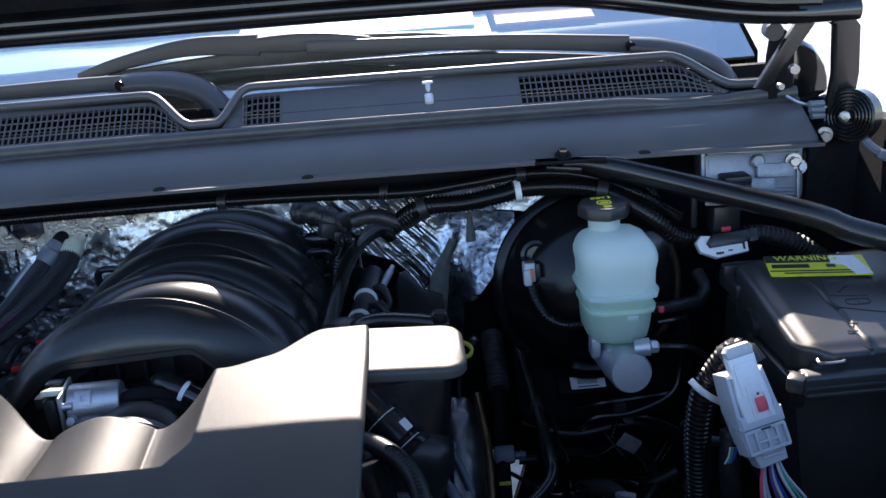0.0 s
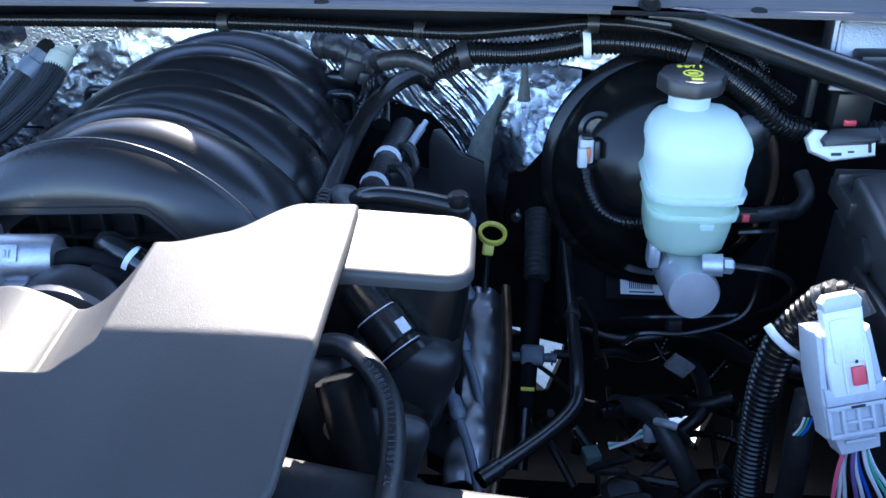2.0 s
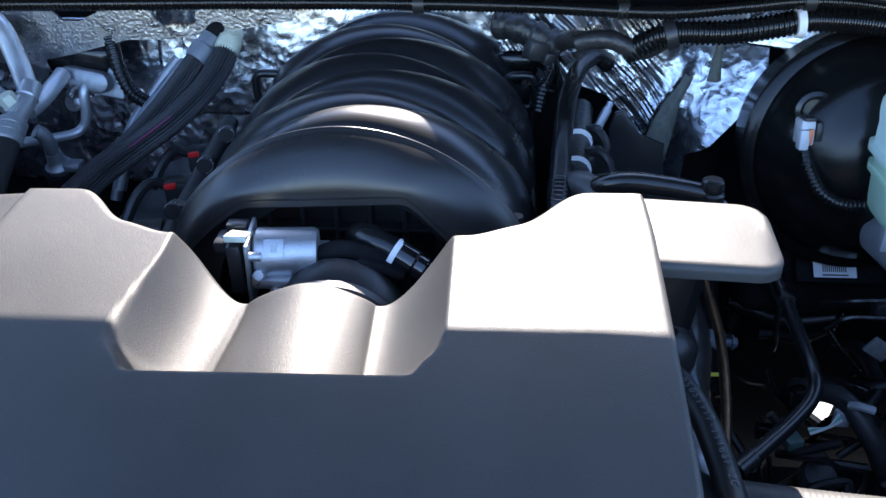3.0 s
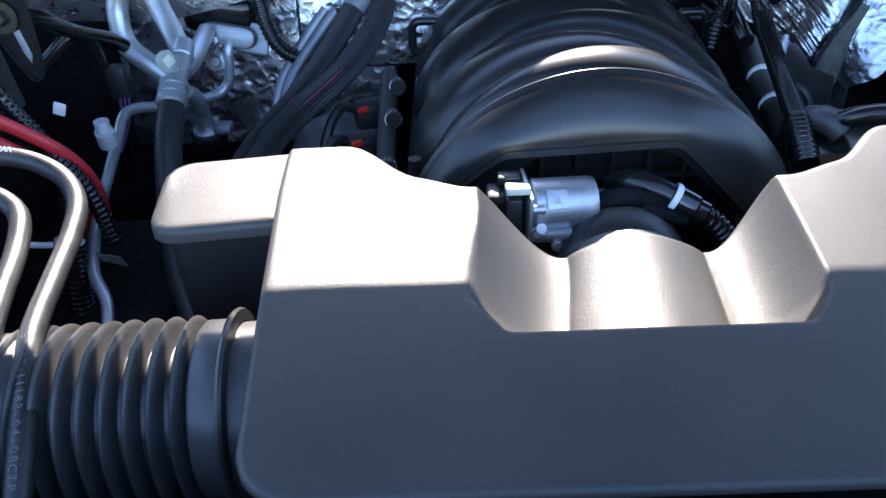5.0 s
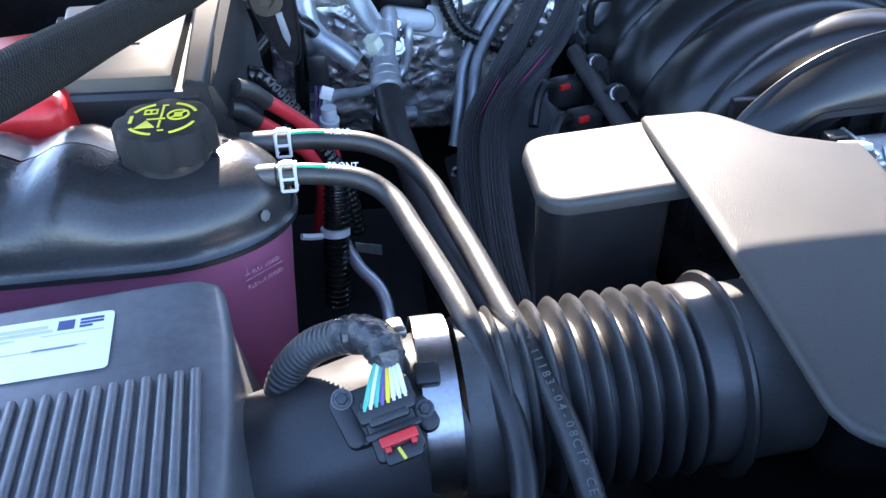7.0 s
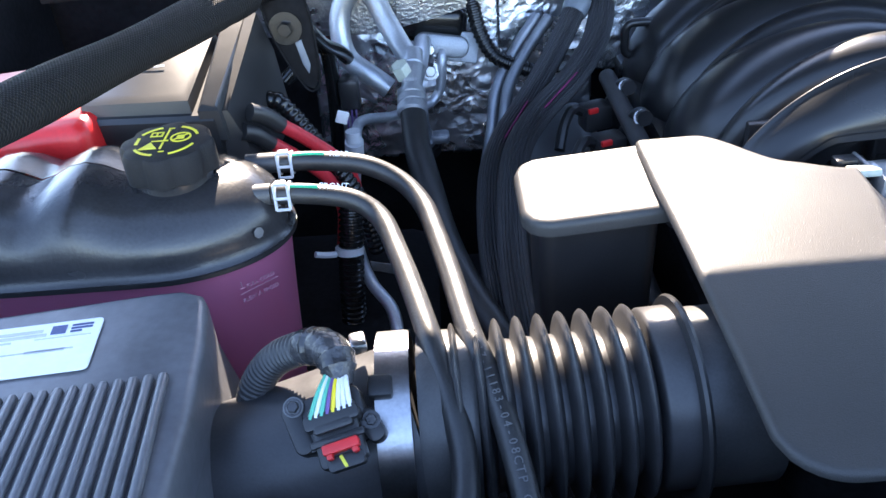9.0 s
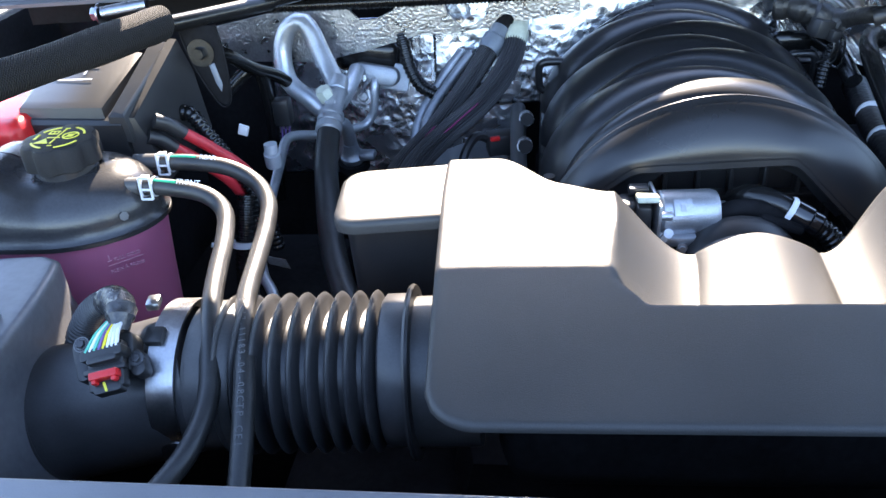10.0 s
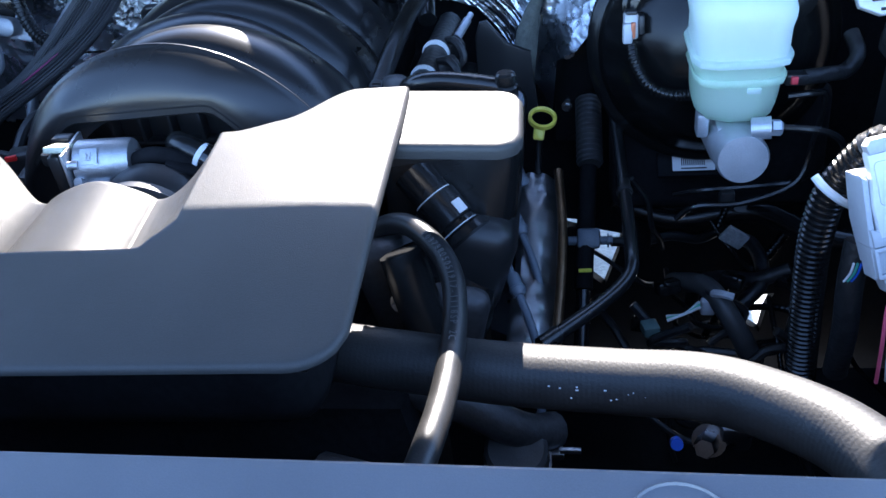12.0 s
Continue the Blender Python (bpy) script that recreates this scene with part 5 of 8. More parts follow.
part("tail_rib", slab(rounded(0.034, 0.003, 0.001, 2), -0.003, 0.001, 0.0008, gm @ pose(0.002, -0.059, 0)), "grey", gc)
wires = ["wire_p", "wire_w", "wire_w", "wire_v", "wire_w", "wire_b", "wire_w", "wire_g", "wire_w"]
for i, c in enumerate(wires):
    a = gm @ Vector((-0.013 + 0.0035 * i, -0.068, -0.010 - 0.004 * (i % 3)))
    part("wire", tube([a, a + Vector((0.0015 * i - 0.002, -0.004, -0.02)), a + Vector((0.004 * i, -0.006, -0.05)), a + Vector((0.007 * i + 0.006, 0.0, -0.1))], 0.0016, 6), c, gc)
for i, c in enumerate(("wire_w", "wire_g", "wire_b")):
    part("wire", tube([(0.611 + 0.003 * i, 0.720, 1.062), (0.610 + 0.003 * i, 0.720, 1.052), (0.607 + 0.003 * i, 0.722, 1.042)], 0.0010, 6), c, gc)
moved(gc, -0.008, 0.009, 0.008)
cl = thing("harness_loom", (0.6, 0.76, 0.9), "thick black corrugated wiring loom with a white cable tie", "wiring loom")
part("sleeve", tube([(0.628, 0.766, 1.156), (0.619, 0.770, 1.156), (0.608, 0.775, 1.140), (0.594, 0.78, 1.109), (0.588, 0.78, 1.073), (0.588, 0.78, 1.022), (0.594, 0.78, 0.933), (0.6, 0.78, 0.85)], 0.0145, 18, rib=0.0055, depth=0.12), "loom", cl)
part("end_tape", tube([(0.634, 0.758, 1.146), (0.630, 0.764, 1.154), (0.621, 0.769, 1.157), (0.612, 0.773, 1.148)], 0.0150, 14), "tape", cl)
part("tie", tube([(0.574, 0.77, 1.128), (0.580, 0.763, 1.122), (0.592, 0.760, 1.112), (0.605, 0.764, 1.102)], 0.0035, 6, flat=0.5), "white", cl)
part("taped_branch", tube([(0.615, 0.76, 1.07), (0.612, 0.75, 1.03), (0.616, 0.75, 0.98), (0.62, 0.76, 0.92)], 0.011, 10), "tape", cl)

# strut brace, module, upper looms
sb = thing("strut_brace", (0.7, 0.96, 1.2), "black tubular strut brace running from cowl to fender", "brace")
part("tube", tube([(0.500, 1.058, 1.294), (0.54, 1.045, 1.293), (0.649, 1.007, 1.266), (0.769, 0.929, 1.241), (0.816, 0.905, 1.223), (0.974, 0.827, 1.187)], 0.0150, 18, radius=lambda f: 0.5 + 0.5 * ease(0, 0.12, f)), "satin", sb)
part("flat_end", rbox((0.503, 1.058, 1.290), (0.05, 0.026, 0.008), 0.003, rz=-30), "satin", sb)
em = thing("control_module", (0.75, 1.14, 1.2), "bare aluminium control module with black connectors", "control module")
part("case", slab(rounded(0.135, 0.075, 0.008), 0, 0.03, 0.004, basis((0.742, 1.075, 1.259), (1, 0, -0.05), (0, 0.25, 1))), "module", em)
emb = basis((0.742, 1.0455, 1.259), (1, 0, -0.05), (0, 0.25, 1))
part("case_rim", joined(*[slab(rounded(w, h, 0.002, 2), -0.001, 0.004, 0.001, emb @ pose(x, y, 0)) for x, y, w, h in ((0, 0.033, 0.125, 0.005), (0, -0.033, 0.125, 0.005), (0.06, 0, 0.005, 0.062), (-0.06, 0, 0.005, 0.062))]), "module", em)
part("clear_cover", slab(rounded(0.048, 0.018, 0.003), 0, 0.009, 0.002, emb @ pose(0.028, 0.008, 0)), "clear", em)
part("clear_cover", slab(rounded(0.032, 0.016, 0.003), 0, 0.007, 0.002, emb @ pose(0.012, -0.010, 0)), "clear", em)
part("case_post", lathe([(0.009, 0), (0.009, 0.006), (0.007, 0.008), (0.004, 0.008)], emb @ Vector((0.006, 0.020, 0)), (0, -1, 0.25), 20), "module", em)
for k in range(4):
    part("case_rib", slab(rounded(0.05, 0.002, 0.0008, 2), 0, 0.003, 0.0006, emb @ pose(0.03, -0.014 - 0.005 * k, 0)), "module", em)
part("grey_insert", rbox((0.715, 1.0145, 1.2445), (0.020, 0.003, 0.016), 0.001), "lead", em)
part("module_plug", joined(rbox((0.715, 1.035, 1.262), (0.036, 0.03, 0.012), 0.003), rbox((0.713, 1.03, 1.247), (0.03, 0.03, 0.024), 0.003)), "plastic", em)
part("module_bolt", bolt((0.806, 1.05, 1.266), (0, -1, 0.2), 0.008, 0.01), "steel", em)
part("module_lug", joined(rbox((0.708, 1.05, 1.205), (0.036, 0.03, 0.04), 0.003), rbox((0.668, 1.05, 1.225), (0.008, 0.01, 0.06), 0.002)), "plastic", em)
part("red_lock", rbox((0.706, 1.033, 1.195), (0.012, 0.004, 0.006), 0.001), "pinkred", em)
wp = thing("white_plug", (0.72, 1.03, 1.15), "white and black harness plug on a taped cable", "connector")
wpm = basis((0.694, 1.020, 1.178), (1, 0, 0.05), (0, 0.6, 1))
part("plug_frame", joined(slab([(-0.034, 0.006), (-0.026, 0.014), (-0.012, 0.012), (-0.020, 0.003), (-0.018, -0.002), (0.026, 0.001), (0.033, 0.004), (0.032, -0.014), (-0.010, -0.018), (-0.018, -0.014), (-0.030, -0.008)], 0, 0.012, 0.003, wpm)), "white", wp)
part("plug_body", joined(slab([(-0.021, 0.002), (-0.012, 0.013), (0.034, 0.014), (0.036, 0.0), (0.024, -0.003), (-0.018, -0.004)], 0.002, 0.018, 0.004, wpm), slab(rounded(0.012, 0.018, 0.003), -0.002, 0.016, 0.002, wpm @ pose(0.040, 0.006, 0))), "plastic", wp)
# Black bars stand in for the shade in the plug's slots.
part("plug_slot_shade", bars([(-0.006, -0.012, 0.010, 0.003), (0.026, -0.006, 0.003, 0.010), (0.008, -0.010, 0.006, 0.002)], wpm @ pose(0, 0, 0.0122)), "ink", wp)
part("plug_cable", tube([(0.730, 1.045, 1.180), (0.755, 1.04, 1.182), (0.80, 1.035, 1.168), (0.84, 1.03, 1.14)], 0.013, 12, rib=0.006), "tape", wp)
up = thing("firewall_loom", (0.2, 1.13, 1.25), "slim corrugated wiring loom along the firewall", "wiring loom", group="firewall looms")
part("sleeve", tube([(-0.5, 1.125, 1.262), (-0.3, 1.13, 1.262), (-0.17, 1.135, 1.262), (0.02, 1.13, 1.263), (0.17, 1.135, 1.258), (0.30, 1.125, 1.255), (0.38, 1.12, 1.262), (0.455, 1.115, 1.270), (0.53, 1.10, 1.266), (0.60, 1.08, 1.24), (0.66, 1.08, 1.20)], 0.0085, 12, rib=0.0048), "loom", up)
for x in (0.04, 0.262, 0.45):
    part("clip", lathe([(0.0105, -0.006), (0.0105, 0.006)], (x, 1.131 if x < 0.4 else 1.115, 1.262 if x < 0.2 else (1.256 if x < 0.4 else 1.270)), (1, 0, 0), 14), "plastic", up)
lo = thing("firewall_loom", (0.4, 1.1, 1.22), "thick corrugated wiring loom below the cowl with a white tie", "wiring loom", group="firewall looms")
part("sleeve", tube([(0.27, 1.135, 1.205), (0.285, 1.13, 1.216), (0.315, 1.118, 1.234), (0.37, 1.115, 1.236), (0.42, 1.118, 1.242), (0.46, 1.115, 1.250), (0.52, 1.09, 1.253), (0.56, 1.07, 1.247), (0.605, 1.05, 1.22), (0.64, 1.045, 1.19), (0.675, 1.045, 1.178)], 0.0135, 14, rib=0.0055), "loom", lo)
part("end_boot", tube([(0.215, 1.14, 1.216), (0.235, 1.135, 1.222), (0.255, 1.13, 1.222), (0.275, 1.13, 1.212), (0.292, 1.13, 1.212), (0.31, 1.12, 1.228)], 0.0105, 12), "tape", lo)
part("clip", lathe([(0.016, -0.006), (0.016, 0.006)], (0.313, 1.118, 1.233), (1, 0, 0.3), 16), "plastic", lo)
part("tie", lathe([(0.0155, -0.004), (0.0155, 0.004)], (0.445, 1.116, 1.247), (1, 0, 0.1), 16), "white", lo)
part("clip_rear", lathe([(0.0165, -0.007), (0.0165, 0.007)], (0.553, 1.073, 1.249), (1, -0.3, -0.2), 16), "plastic", lo)
solo("branch_loom", tube([(0.60, 1.12, 1.26), (0.625, 1.10, 1.235), (0.635, 1.09, 1.2), (0.62, 1.08, 1.16)], 0.009, 10, rib=0.005), "loom", "short black corrugated loom branch behind the brace", "wiring loom")

# hood hinge
hh = thing("spring_hinge", (0.88, 1.1, 1.2), "black steel hood hinge with a coiled round spring", "hinge")
HC, HN = Vector((0.866, 1.055, 1.326)), Vector((-0.80, -0.58, 0.10)).normalized()
part("drum", lathe([(0.0, -0.024), (0.032, -0.024), (0.0355, -0.021), (0.0355, 0.0), (0.033, 0.002), (0.0325, -0.003), (0.0, -0.003)], HC, HN, 40), "satin", hh)
part("coil", joined(*[lathe([(r, -0.003), (r, 0.001), (r - 0.0014, 0.0022), (r - 0.0026, 0.001), (r - 0.0026, -0.003)], HC, HN, 36, caps=False) for r in (0.031, 0.0265, 0.022, 0.0175, 0.013)]), "satin", hh, "tightly wound flat spring")
part("spindle", lathe([(0.0085, -0.002), (0.0075, 0.007), (0.004, 0.008), (0, 0.0075)], HC, HN, 14), "steel", hh)
part("drum_bracket", joined(slab([(-0.05, -0.14), (0.03, -0.14), (0.034, -0.03), (0.012, 0.012), (-0.02, 0.01), (-0.05, -0.03)], -0.005, 0.005, 0.002, basis((0.872, 1.085, 1.315), (1, 0.3, 0), (0, 0, 1))), rod((0.833, 1.052, 1.309), (0.880, 1.085, 1.305), 0.007)), "dark", hh)
part("front_arm", slab([(-0.020, -0.100), (0.016, -0.100), (0.020, -0.050), (0.014, 0.010), (-0.004, 0.030), (0.002, 0.075), (-0.030, 0.110), (-0.066, 0.070), (-0.050, 0.030), (-0.022, 0.012), (-0.016, -0.050)], -0.006, 0.006, 0.003, basis((0.868, 1.075, 1.428), (1, 0.12, 0), (0, -0.05, 1))), "satin", hh)
part("cross_link", joined(slab([(-0.062, -0.056), (-0.046, -0.062), (0.036, 0.048), (0.026, 0.062), (0.012, 0.058)], -0.005, 0.005, 0.002, basis((0.806, 1.065, 1.428), (1, 0.1, 0), (0, 0, 1))), rod((0.763, 1.05, 1.440), (0.772, 1.085, 1.440), 0.011, 16), rod((0.828, 1.045, 1.474), (0.832, 1.085, 1.474), 0.010, 16)), "satin", hh)
part("link_rivet", joined(rod((0.792, 1.050, 1.392), (0.793, 1.06, 1.392), 0.006, 12), rod((0.776, 1.050, 1.372), (0.777, 1.06, 1.372), 0.004, 12)), "steel", hh)
part("tower", slab([(0.002, -0.11), (0.038, -0.11), (0.036, 0.045), (0.022, 0.064), (0.006, 0.060), (0.002, 0.03)], -0.008, 0.008, 0.003, basis((0.778, 1.105, 1.372), (1, 0.15, 0), (0, 0, 1))), "dark", hh)
part("hinge_shell", loft([[(0.826 + k * 0.052 * math.sin(a) * (1 if math.sin(a) > 0 else 0.62), 1.125 + d, 1.350 + k * 0.070 * math.cos(a) * (1 if math.cos(a) > 0 else 0.2)) for a in np.linspace(0, 2 * math.pi, 25)[:-1]] for k, d in ((0.97, 0.03), (1.0, 0.02), (0.97, 0.008), (0.88, 0.0), (0.4, -0.004))]), "gloss", hh)
part("hinge_edge", tube([(0.800, 1.09, 1.352), (0.815, 1.085, 1.343), (0.835, 1.08, 1.337), (0.858, 1.075, 1.335)], 0.0022, 8), "steel", hh)
part("adjuster", joined(*[rod((0.822 + 0.002 * k, 1.07, 1.343 - 0.008 * k), (0.842 + 0.001 * k, 1.072, 1.342 - 0.008 * k), 0.0042, 10) for k in range(3)]), "lead", hh)
part("hinge_nut", bolt((0.833, 1.045, 1.307), (-0.3, -1, 0), 0.0085, 0.012), "steel", hh)
part("hinge_nut", bolt((0.796, 1.046, 1.2755), (-0.2, -1, 0.1), 0.0085, 0.010), "steel", hh)
part("strut_foot", joined(tube([(0.884, 1.05, 1.300), (0.898, 1.045, 1.284), (0.917, 1.04, 1.272)], 0.006, 8), rbox((0.915, 1.04, 1.272), (0.03, 0.012, 0.012), 0.003, ry=28)), "lead", hh)

# ---- firewall insulation ----
def crumpled(outline_fn, nu, nv, amp, seed, thick=0.003):
    """A sheet of crumpled foil: outline_fn(u, v) gives its smooth place."""
    bm = bmesh.new()
    v = []
    for i in range(nu + 1):
        col = []
        for j in range(nv + 1):
            p = Vector(outline_fn(i / nu, j / nv))
            d = noise.fractal(p * 22 + Vector((seed, 0, 0)), 1.0, 2.0, 4) + 0.6 * abs(noise.noise(p * 60 + Vector((0, seed, 0))))
            col.append(bm.verts.new(p + Vector((0.2 * d, -d, 0.3 * d)) * amp))
        v.append(col)
    for i in range(nu):
        for j in range(nv):
            bm.faces.new((v[i][j], v[i + 1][j], v[i + 1][j + 1], v[i][j + 1]))
    g = bmesh.ops.extrude_face_region(bm, geom=bm.faces[:])
    bmesh.ops.translate(bm, verts=[q for q in g["geom"] if isinstance(q, bmesh.types.BMVert)], vec=(0, thick, 0))
    return bm


ins = thing("firewall_insulation", (0, 1.25, 1.0), "crumpled silver foil insulation on the firewall", "insulation")


def foil_right(u, v):
    x = 0.13 + 0.32 * u
    low = float(np.interp(x, (0.13, 0.19, 0.235, 0.264, 0.302, 0.33, 0.358, 0.365, 0.39, 0.41, 0.43, 0.45), (1.17, 1.148, 1.131, 1.12, 1.074, 1.02, 0.985, 1.052, 1.07, 1.095, 1.12, 1.14)))
    top = 1.232 + 0.02 * u
    z = low + (top - low) * v
    # long creases run down towards the strap, dimples beyond it
    run, side = x - z + 0.85, x + 0.85 * z - 1.25
    left = ease(0.37, 0.31, x)
    side += 0.006 * noise.noise(Vector((run * 12, side * 8, 7.7)))
    crease = 1 - 2 * abs(noise.noise(Vector((side * 55, run * 7, 0.3))))
    thin = 1 - 2 * abs(noise.noise(Vector((side * 150, run * 14, 4.1))))
    pleat = left * (0.0014 * crease + 0.0009 * thin) + (1 - left) * (0.0016 * noise.noise(Vector((x * 38, z * 46, 2.2))) + 0.0004 * noise.noise(Vector((x * 110, z * 130, 5.2))))
    fold = 0.010 * math.exp(-((x - 0.335 - 0.5 * (z - 1.12)) / 0.014) ** 2) * ease(1.19, 1.12, z)
    return (x, 1.225 + (0.04 + 0.46 * ease(0.33, 0.39, x)) * (z - 1.12) - pleat - fold - 0.045 * ease(0.34, 0.46, x), z)


part("foil", crumpled(foil_right, 230, 150, 0.0003, 3.1), "foil", ins, sharp=180)
part("foil", crumpled(lambda u, v: (0.0 + 0.30 * u, 1.258 + 0.008 * v, 1.12 + 0.15 * v), 60, 30, 0.0015, 7.7), "foil", ins, sharp=180)
part("foil", crumpled(lambda u, v: (-0.32 + 0.36 * u, 1.245 + 0.030 * v, 1.08 + 0.19 * v), 90, 56, 0.0015, 1.9), "foil", ins, sharp=180)
part("foil", crumpled(lambda u, v: (-0.56 + 0.36 * u, 1.237 + 0.042 * v, 0.98 + 0.22 * v), 90, 60, 0.0014, 5.3), "foil", ins, sharp=180)
part("foil", crumpled(lambda u, v: (0.42 + 0.13 * u, 1.215 - 0.06 * u + 0.02 * v, 1.19 + 0.065 * v), 40, 24, 0.002, 9.3), "foil", ins, sharp=180)
strap_line = [(0.354, 1.178, 1.162), (0.349, 1.178, 1.150), (0.338, 1.178, 1.128), (0.329, 1.180, 1.095), (0.322, 1.184, 1.045)]


def strap_point(u, v):
    """A felt strap, kinked once and widening downwards."""
    z = 1.162 - 0.117 * v
    zs = [p[2] for p in strap_line][::-1]
    x = float(np.interp(z, zs, [p[0] for p in strap_line][::-1]))
    y = float(np.interp(z, zs, [p[1] for p in strap_line][::-1]))
    w = 0.010 + 0.018 * ease(0.0, 0.7, v)
    return (x + w * (u - 0.5), y - 0.006 * math.sin(math.pi * u) + 0.006 * (1 - v), z + 0.4 * w * (0.5 - u))


part("felt_strap", crumpled(strap_point, 10, 40, 0.0012, 2.2), "strapfelt", ins, "grey green felt strap", sharp=180)
part("felt_tab", crumpled(lambda u, v: (0.380 + (0.006 + 0.010 * v) * (u - 0.5), 1.172 - 0.004 * math.sin(math.pi * u), 1.205 - 0.045 * v), 8, 16, 0.001, 6.2), "strapfelt", ins, "grey green felt tab", sharp=180)
# upper shelf of foil with two scalloped cut-outs
shelf_out = [(-0.63, 1.175), (-0.60, 1.172), (-0.47, 1.166), (-0.40, 1.180), (-0.33, 1.198), (-0.28, 1.199), (-0.20, 1.210), (-0.12, 1.222), (-0.12, 1.275), (-0.235, 1.275), (-0.238, 1.222), (-0.255, 1.208), (-0.272, 1.206), (-0.290, 1.225), (-0.298, 1.25), (-0.355, 1.25), (-0.36, 1.232), (-0.385, 1.221), (-0.405, 1.221), (-0.425, 1.24), (-0.47, 1.245), (-0.56, 1.228), (-0.63, 1.215)]
part("foil_shelf", holed_sheet(shelf_out, [], 0.004, basis((0, 1.2, 0), (1, 0, 0), (0, 0, 1))), "speckle", ins)

# ---- engine, exhaust side ----
vc = thing("valve_cover", (0.25, 1.0, 0.95), "black moulded valve cover with an oil filler tube", "valve cover")
part("cover", rbox((0.262, 1.03, 0.985), (0.11, 0.40, 0.12), 0.025, 3, ry=18), "plastic", vc)
part("rear_panel", slab([(0.262, 0.99), (0.264, 1.100), (0.270, 1.118), (0.280, 1.120), (0.303, 1.090), (0.333, 1.077), (0.340, 0.99)], -0.004, 0.004, 0.002, basis((0, 1.176, 0), (1, 0, 0), (0, 0, 1))), "plastic", vc)
front_rows = []
for y, top, r in ((0.806, 0.930, 0.280), (0.812, 0.955, 0.288), (0.830, 0.985, 0.298), (0.850, 1.020, 0.308), (0.866, 1.060, 0.318), (0.878, 1.100, 0.327), (0.890, 1.134, 0.331), (0.92, 1.142, 0.333), (0.97, 1.135, 0.333)):
    foot = 0.90 if r < 0.3 else 0.90 + 2.2 * (r - 0.3)
    front_rows.append([(0.195, y, top - 0.01), (0.205, y, top), (r - 0.026, y, top - 0.004), (r - 0.008, y, top - 0.016), (r, y, top - 0.03), (r - 0.012, y, foot - 0.001), (0.25, y, 0.895), (0.195, y, 0.89)])
part("cover_front", loft(front_rows), "satin", vc, sharp=50)
oa, ob = Vector((0.224, 0.868, 1.086)), Vector((0.294, 0.817, 1.016))
od = (ob - oa).normalized()
part("filler_tube", lathe([(0.020, 0), (0.020, 0.034), (0.0228, 0.036), (0.0228, 0.066), (0.020, 0.068), (0.021, 0.074), (0.027, 0.078), (0.029, 0.086)], oa, od, 36), "satin", vc)
part("white_ring", lathe([(0.0207, 0), (0.0207, 0.0014)], oa + od * 0.0335, od, 32), "white", vc)
part("white_ring", lathe([(0.0215, 0), (0.0215, 0.0010)], oa + od * 0.0735, od, 32), "white", vc)
side = Vector((0.70, -0.45, 0.25)).normalized()
part("white_arrow", slab(rounded(0.012, 0.014, 0.001, 2), 0.0228, 0.0236, 0, Matrix.Translation(oa + od * 0.058) @ basis((0, 0, 0), od.cross(side), od)), "white", vc)
pv = thing("breather_pipe", (0.28, 0.89, 1.13), "shiny black breather pipe with a ribbed quick connector", "pipe")
part("pipe", tube([(0.215, 0.915, 1.150), (0.233, 0.900, 1.165), (0.255, 0.894, 1.170), (0.29, 0.889, 1.168), (0.316, 0.886, 1.164)], 0.0095, 14, radius=lambda f: 1.0 + (0.07 if 0.52 < f < 0.56 or 0.74 < f < 0.78 else 0.0)), "satin", pv)
part("connector", joined(lathe([(0.0115, 0), (0.0115, 0.010), (0.0095, 0.012), (0.0105, 0.016), (0.0095, 0.022), (0.007, 0.024)], (0.3215, 0.884, 1.156), (0, 0, 1), 16)), "satin", pv)
part("connector_foot", lathe([(0.0165, 0), (0.0165, 0.004), (0.015, 0.009)], (0.3215, 0.884, 1.147), (0, 0, 1), 20), "lead", pv)
part("boot", tube([(0.226, 0.904, 1.147), (0.216, 0.914, 1.154), (0.204, 0.926, 1.150), (0.199, 0.936, 1.132)], 0.0135, 12), "rubber", pv)
ch = thing("corrugated_hose", (0.21, 1.05, 1.1), "black corrugated vacuum hose curving back along the manifold", "hose")
part("hose", tube([(0.190, 0.92, 1.150), (0.196, 1.0, 1.165), (0.205, 1.08, 1.175), (0.222, 1.16, 1.178), (0.245, 1.21, 1.176), (0.262, 1.225, 1.160)], 0.0102, 16, rib=0.0042, depth=0.06), "loom", ch)
part("sleeve", tube([(0.188, 0.88, 1.13), (0.1885, 0.90, 1.142), (0.1905, 0.925, 1.152)], 0.0115, 14, rib=0.005, depth=0.08), "loom", ch)
fr = thing("fuel_rail", (0.22, 1.0, 1.06), "black fuel rail and coil harness with small white bands", "fuel rail", group="fuel rails")
part("rail", tube([(0.205, 0.88, 1.09), (0.212, 1.0, 1.10), (0.222, 1.12, 1.105), (0.23, 1.2, 1.11)], 0.016, 12), "tape", fr)
for y in (0.93, 1.01, 1.08, 1.14):
    part("coil", joined(rbox((0.235, y, 1.10), (0.035, 0.03, 0.025), 0.005, rz=20), tube([(0.225, y, 1.11), (0.245, y - 0.02, 1.118), (0.255, y - 0.03, 1.10), (0.24, y - 0.035, 1.085)], 0.005, 8)), "plastic", fr)
for p, d in (((0.216, 1.045, 1.105), (0.1, 1, 0)), ((0.222, 1.11, 1.108), (0.1, 1, 0))):
    part("band", lathe([(0.0168, -0.002), (0.0168, 0.002)], p, d, 18), "white", fr)
part("silver_fitting", joined(rod((0.246, 1.135, 1.116), (0.258, 1.158, 1.129), 0.0055, 12), rod((0.258, 1.158, 1.129), (0.262, 1.167, 1.133), 0.0038, 12)), "alu", fr)
